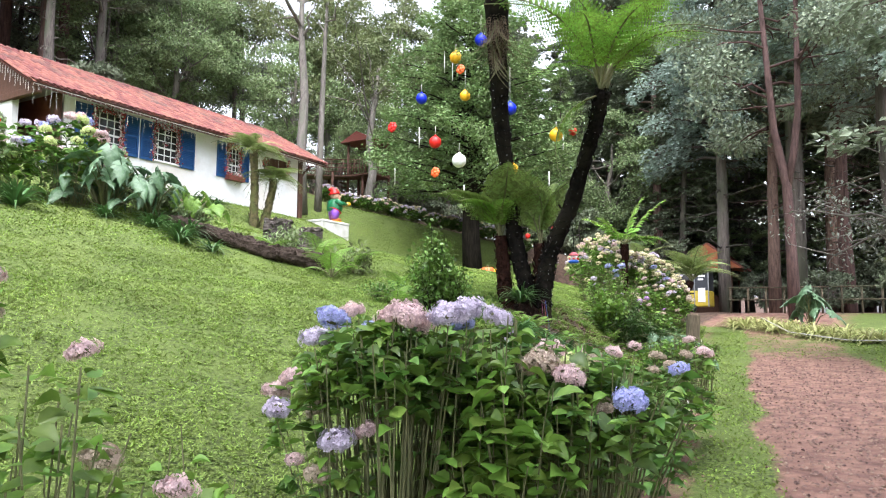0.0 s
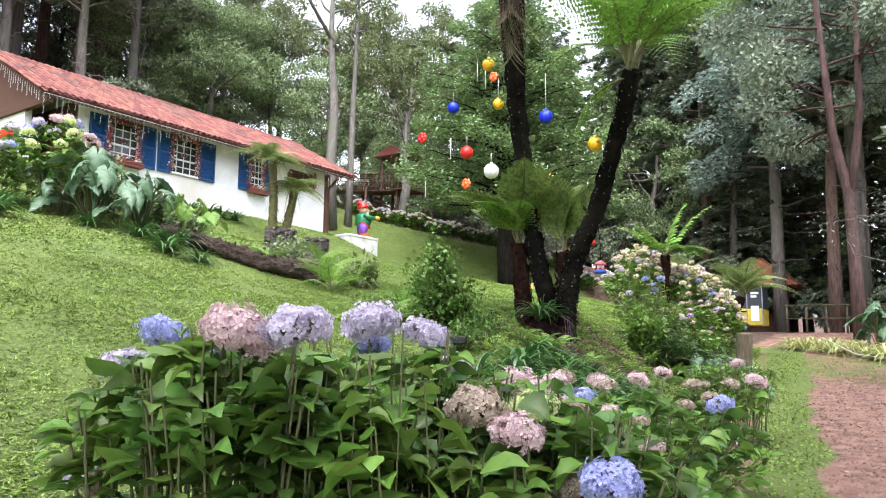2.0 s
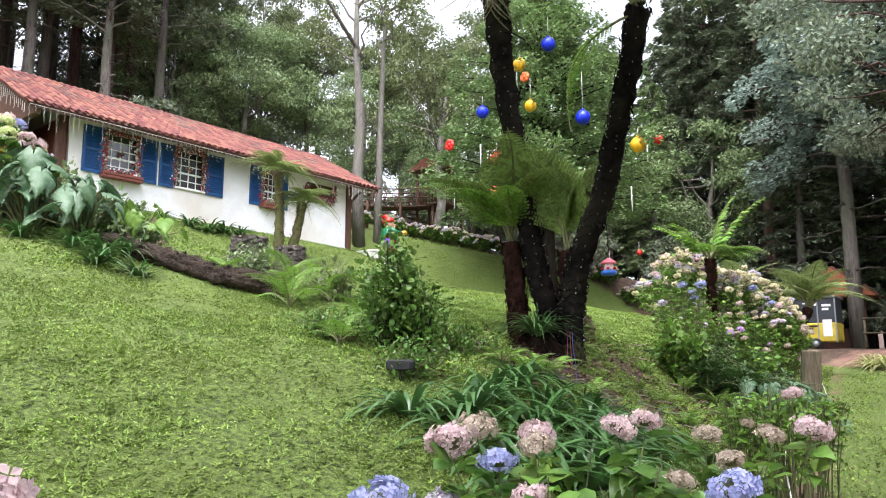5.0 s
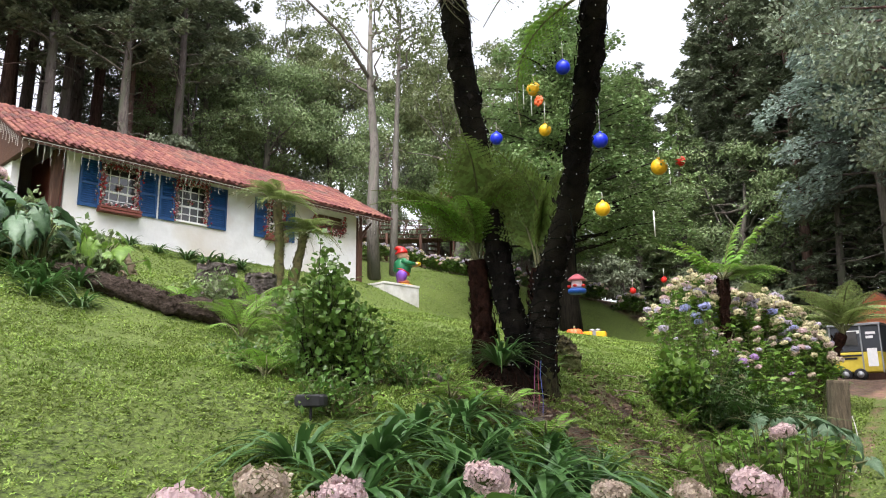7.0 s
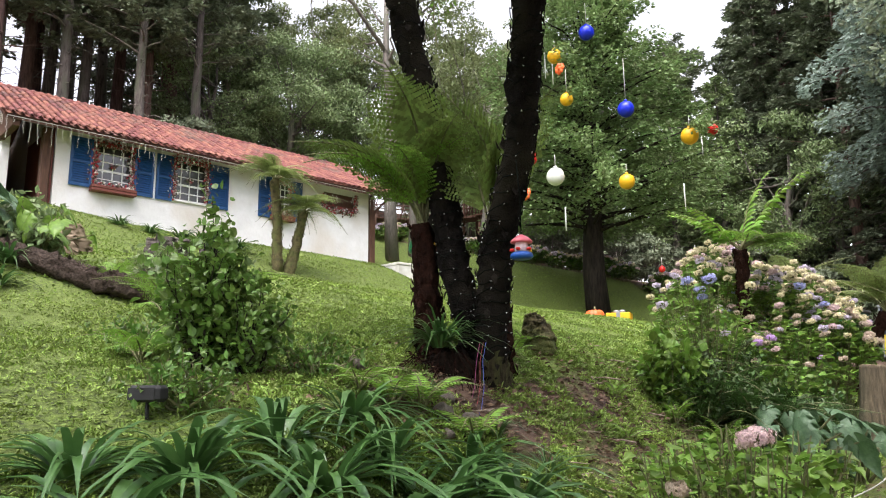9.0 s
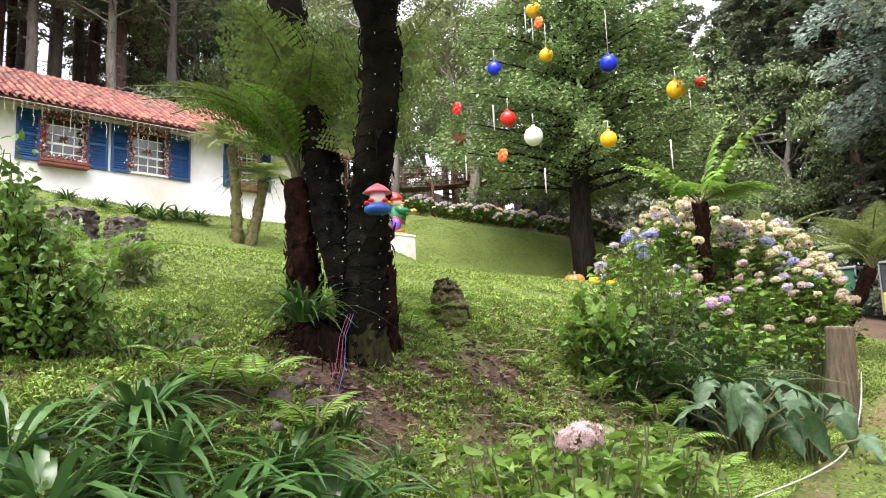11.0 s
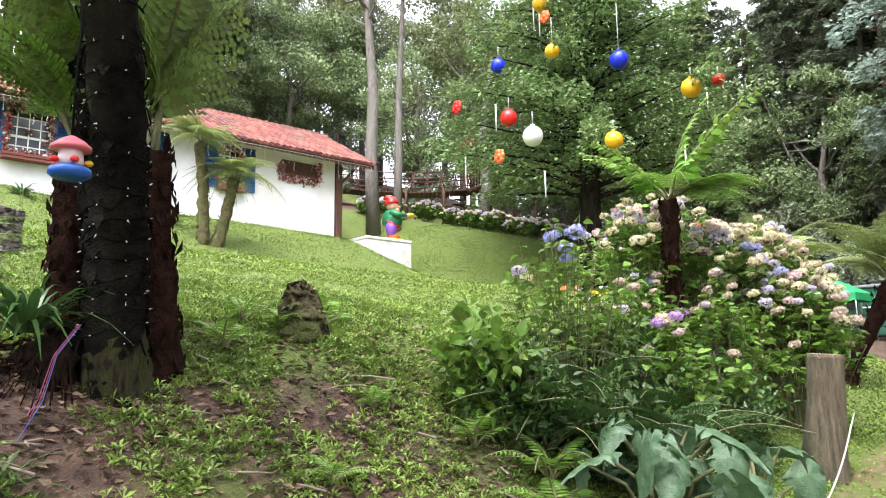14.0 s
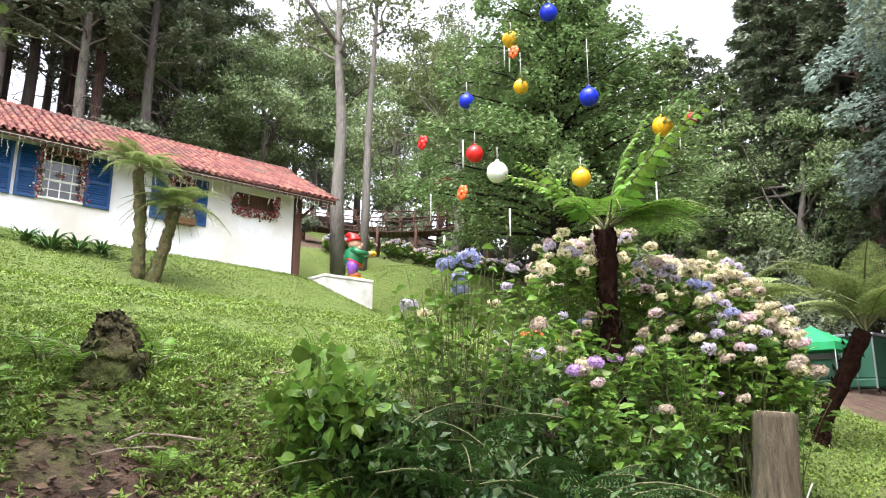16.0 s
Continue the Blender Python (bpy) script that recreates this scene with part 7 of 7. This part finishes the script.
M_YTRAIL = mk("trailer_yellow", (0.5, 0.38, 0.03), (0.66, 0.52, 0.06), 3, 0.5, 0.05)
M_DTRAIL = plain("trailer_dark", (0.04, 0.045, 0.055), 0.4)
M_GTRAIL = plain("trailer_green", (0.03, 0.12, 0.07), 0.5)
t, zb = trailer("food_trailer", "yellow and black food trailer parked in the yard", -8.15, -6.35, 37.8, 39.3, 2.25, M_YTRAIL, M_DTRAIL, 0.5)
bars(t, -7.6, 37.8, zb + 1.85, 0.55, 0.12, 2, M_PAINT)
bars(t, -6.85, 37.8, zb + 1.8, 0.35, 0.1, 2, M_PAINT)
bars(t, -7.9, 37.78, zb + 0.95, 0.9, 0.07, 2, M_BLACK)
part("poster", Geo().box(-6.85, 37.77, zb + 0.55, -6.5, 37.785, zb + 1.25), M_PAINT, t, "white poster panel")
t, zb = trailer("food_trailer", "dark green food trailer parked in the yard", -11.4, -9.0, 38.0, 39.6, 2.1, M_GTRAIL, M_GTRAIL, 0.3)
bars(t, -10.2, 38.0, zb + 1.55, 0.75, 0.16, 1, M_PAINT)
bars(t, -10.0, 38.0, zb + 1.3, 0.4, 0.05, 1, M_PAINT)
tent = thing("canopy_tent", "bright green canopy tent on thin poles", "tent")
zt2 = gz(-10.3, 36.6)
M_TENT = mk("tent_green", (0.02, 0.3, 0.1), (0.03, 0.4, 0.15), 3, 0.7, 0.1)
part("canopy", Geo().add([(-11.4, 36.0, zt2 + 1.75), (-9.4, 36.0, zt2 + 1.75), (-9.4, 37.6, zt2 + 1.75), (-11.4, 37.6, zt2 + 1.75), (-10.4, 36.8, zt2 + 2.35), (-11.4, 36.0, zt2 + 1.5), (-9.4, 36.0, zt2 + 1.5), (-9.4, 37.6, zt2 + 1.5), (-11.4, 37.6, zt2 + 1.5)],
                         [(0, 1, 4), (1, 2, 4), (2, 3, 4), (3, 0, 4), (0, 5, 6, 1), (1, 6, 7, 2), (2, 7, 8, 3), (3, 8, 5, 0)]), M_TENT, tent)
for x in (-11.38, -9.42):
    for y in (36.02, 37.58):
        part("pole", Geo().tube([(x, y, gz(x, y) - 0.02), (x, y, zt2 + 1.75)], 0.02, 6), M_METAL, tent)
hut = thing("hut", "small open timber hut with an orange tile roof", "hut")
hz = gz(-7.3, 44)
for x in (-8.5, -6.1):
    for y in (43.0, 45.6):
        part("post", Geo().tube([(x, y, gz(x, y) - 0.05), (x, y, hz + 2.7)], 0.07, 7), M_BROWN, hut)
part("roof", Geo().add([(-9.1, 42.5, hz + 2.5), (-5.5, 42.5, hz + 2.5), (-5.5, 46.1, hz + 2.5), (-9.1, 46.1, hz + 2.5), (-7.3, 42.5, hz + 3.9), (-7.3, 46.1, hz + 3.9)], [(0, 4, 5, 3), (1, 2, 5, 4), (0, 1, 4), (2, 3, 5), (3, 2, 1, 0)]), mk("hut_tile", (0.4, 0.11, 0.05), (0.55, 0.2, 0.1), 5, 0.8, 0.3), hut)
g = Geo()
for k in range(17):
    y = 42.5 + k * 0.215
    for sx in (-1, 1):
        g.tube([(-7.3 + sx * 1.85, y + 0.1, hz + 2.5), (-7.3, y + 0.1, hz + 3.94)], 0.07, 6, cap=True)
tagged(part("roof_tiling", g, M_TILES, hut, "rows of orange barrel tiles"), kind="stuff")
part("counter", Geo().box(-8.4, 43.1, hz - 0.05, -6.2, 43.3, hz + 1.0, bevel=0.02), M_BROWN, hut)
fence = thing("rail_fence", "low rail fence at the edge of the woods", "fence")
for k in range(9):
    x = -4.9 + k * 0.75
    part("post", Geo().tube([(x, 35.3, gz(x, 35.3) - 0.1), (x, 35.3, gz(x, 35.3) + 1.2)], 0.045, 6), M_POST, fence)
for zz in (0.6, 1.15):
    part("rail", Geo().tube([(-5.0, 35.25, gz(-5, 35.2) + zz), (1.2, 35.25, gz(1, 35.2) + zz)], 0.03, 6), M_POST, fence)
# lichen-grey branches over the path
dead = thing("lichen_tree", "small tree with pale lichen-covered branches", "tree", on(2.6, 18.2))
g, cg = Geo(), Geo()
rng = np.random.default_rng(12)
g.tube([(0, 0, -0.1), (0.05, 0, 1.5), (-0.1, -0.1, 2.9)], (0.13, 0.1, 0.08), 8)
for k in range(13):
    e = np.array([rng.uniform(-3.9, 0.3), rng.uniform(-1.4, 0.8), rng.uniform(2.7, 4.2)])
    ln = limb(rng, (-0.08, -0.08, 2.6), e, 0.25, 7, 0.1)
    g.tube(ln, np.linspace(0.045, 0.01, 7), 5, cap=False)
    for j in range(6):
        s = rng.integers(2, 7)
        q = ln[s] + rng.normal(size=3) * (0.5, 0.4, 0.3)
        g.tube([ln[s], (ln[s] + q) / 2 + (0, 0, 0.04), q], (0.012, 0.008, 0.004), 4, cap=False)
        n = 26
        cg.many(*LEAF, q + rng.normal(size=(n, 3)) * (0.22, 0.2, 0.12), axes(unit(rng, n), (0, 0, 1)), rng.uniform(0.06, 0.13, n))
tagged(part("branchwork", g, M_PALEBARK, dead), kind="stuff")
part("leaves", cg, mk("lichen_leaf", (0.16, 0.18, 0.14), (0.28, 0.3, 0.25), 2, 0.8, 0, vary="island", leafy=0.2), dead)

# ---- grass and weeds ----
M_GRASS = mk("grass_leaf", (0.09, 0.142, 0.02), (0.24, 0.34, 0.06), 1.1, 0.6, 0, c=(0.155, 0.21, 0.036), big=0.6, vary="island", leafy=0.15, swing=0.5)
M_WEED = mk("weed_leaf", (0.085, 0.14, 0.024), (0.27, 0.38, 0.075), 1.4, 0.55, 0, vary="island", leafy=0.15)
CLOVER = ([(0, 0, 0), (0.26, 0.5, 0.12), (0, 1, 0.1), (-0.26, 0.5, 0.12)] + [(s * x, y, z) for s in (1, -1) for x, y, z in ((0, 0, 0), (0.55, -0.1, 0.12), (0.9, -0.5, 0.06), (0.3, -0.5, 0.12))], [(0, 1, 2, 3), (4, 5, 6, 7), (11, 10, 9, 8)])
SPRIG = ([], [])
for q in range(5):
    ca, sa = math.cos(q * 1.257), math.sin(q * 1.257)
    SPRIG[1].append(tuple(4 * q + i for i in range(4)))
    SPRIG[0].extend([(0, 0, 0.02)] + [(ca * u - sa * w, sa * u + ca * w, h) for u, w, h in ((0.42, 0.15, 0.42 + 0.1 * (q % 3)), (0.9, 0.0, 0.5 + 0.2 * (q % 2)), (0.42, -0.15, 0.42 + 0.1 * (q % 3)))])
rng = np.random.default_rng(21)


def sow(name, label, mat, n, x0, x1, y0, y1, size, keep, flat, template=LEAF, upright=False):
    xy = np.stack([rng.uniform(x0, x1, n), rng.uniform(y0, y1, n)], 1)
    ok = np.array([keep(x, y) for x, y in xy])
    xy = xy[rng.random(n) < ok]
    n = len(xy)
    z = np.array([gz(x, y) for x, y in xy])
    d = np.concatenate([rng.normal(size=(n, 2)), rng.uniform(*flat, (n, 1))], 1)
    if upright:
        d = np.concatenate([rng.normal(size=(n, 2)), rng.normal(size=(n, 1)) * 0.25], 1)
    g = Geo()
    g.many(*template, np.column_stack([xy, z - 0.004 + (rng.random(n) ** 2) * size[1] * 0.5]), axes(d, rng.normal(size=(n, 3)) * 0.35 + (0, 0, 1)), rng.uniform(*size, n))
    tagged(part(name, g, mat), label, "grass", kind="stuff")


def lawn_keep(x, y, near=False):
    u = edge(y) - x
    if u < 0.3 or (x < -20.2 and 10.5 < y < 23.2):
        return 0
    return (sst(-10.6, -8.8, x + 0.8 * noise.noise((x, y, 9))) if near else 1 - 0.7 * sst(-10.6, -9.3, x)) * (1 - sst(0.35, 0.6, bare(x, y))) * min(1, max(0.12, 0.62 + 0.7 * noise.noise((x * 0.8, y * 0.8, 4)) + 0.5 * noise.noise((x * 3, y * 3, 8))))


def bank_keep(x, y):
    u = edge(y) - x
    if u < 0.1:
        return 0
    fade = sst(-7.5, -5.4, x + noise.noise((x, y, 3))) * sst(8.3, 10.2, y + noise.noise((y, x, 5))) * (1 - sst(16, 18, y))
    return fade * max(0.25, 1 - 0.85 * bare(x, y)) * sst(-0.42, 0.22, noise.noise((x * 1.9, y * 1.9, 7)) + 0.5 * noise.noise((x * 5, y * 5, 2)))


def path_keep(x, y):
    u = x - edge(y)
    return max(0, 0.8 - bare(x, y)) * sst(-0.65, 0.0, noise.noise((x * 0.9, y * 0.9, 2))) if u > -0.3 else 0


sow("lawn_clover", "short bright green lawn of clover leaves", M_GRASS, 215000, -10.6, -1.0, 0.5, 19.5, (0.018, 0.042), lambda x, y: lawn_keep(x, y, True), (-0.1, 0.9), CLOVER, True)
sow("lawn_grass", "short bright green lawn grass blades", M_GRASS, 180000, -10.6, -1.0, 0.5, 19.5, (0.025, 0.06), lambda x, y: lawn_keep(x, y, True), (0.3, 1.6), NEEDLE)
sow("yard_grass", "short grass between the garden and the yard", M_GRASS, 90000, -10.5, -2.4, 18.5, 27, (0.025, 0.06), lambda x, y: 0 if edge(y) - x < 0.1 else (1 - sst(0.3, 0.7, bare(x, y))) * (0.55 + 0.5 * noise.noise((x * 0.8, y * 0.8, 4))), (0.2, 1.4))
sow("far_grass", "short green grass further up the slope", M_GRASS, 340000, -23, -9.3, 1, 33, (0.025, 0.06), lawn_keep, (0.1, 1.0))
sow("weeds", "mixed low weeds on the soil bank", M_WEED, 140000, -7.5, -1.2, 8.2, 18, (0.02, 0.065), bank_keep, (0.2, 1.6), SPRIG, True)
sow("bank_clover", "small clover leaves on the soil bank", M_WEED, 100000, -7.5, -1.2, 8.2, 18, (0.015, 0.045), bank_keep, (0.2, 1.6), CLOVER, True)
sow("path_grass", "thin grass growing beside the dirt path", M_GRASS, 130000, -5.5, 5, 2.5, 24, (0.025, 0.055), path_keep, (0.2, 1.4))
M_LITTER = mk("dry_leaf_litter", (0.07, 0.042, 0.028), (0.2, 0.13, 0.085), 3, 0.9, 0, vary="island")
sow("leaf_litter", "dry brown leaves and bark scraps on the soil bank", M_LITTER, 16000, -5.8, -2.2, 9.2, 15.5, (0.03, 0.08), lambda x, y: 0.15 + bare(x, y) if edge(y) - x > 0.4 else 0, (-0.2, 0.5))
M_PEBBLE = mk("path_pebble", (0.1, 0.06, 0.048), (0.27, 0.18, 0.14), 9, 0.9, 0, vary="island", swing=0.45)
PEBBLE = ([(0.5, 0, 0), (0.1, 0.45, 0), (-0.45, 0.25, 0), (-0.4, -0.3, 0), (0.15, -0.42, 0), (0.2, 0.05, 0.3), (-0.15, -0.05, 0.34)], [(0, 1, 5), (1, 2, 6, 5), (2, 3, 6), (3, 4, 5, 6), (4, 0, 5)])
sow("path_gravel", "small reddish stones and clods on the dirt path", M_PEBBLE, 26000, -3.5, 3.6, 2.5, 20, (0.012, 0.05), lambda x, y: bare(x, y) ** 2 if x > edge(y) - 0.2 else 0, (-0.05, 0.05), PEBBLE, True)
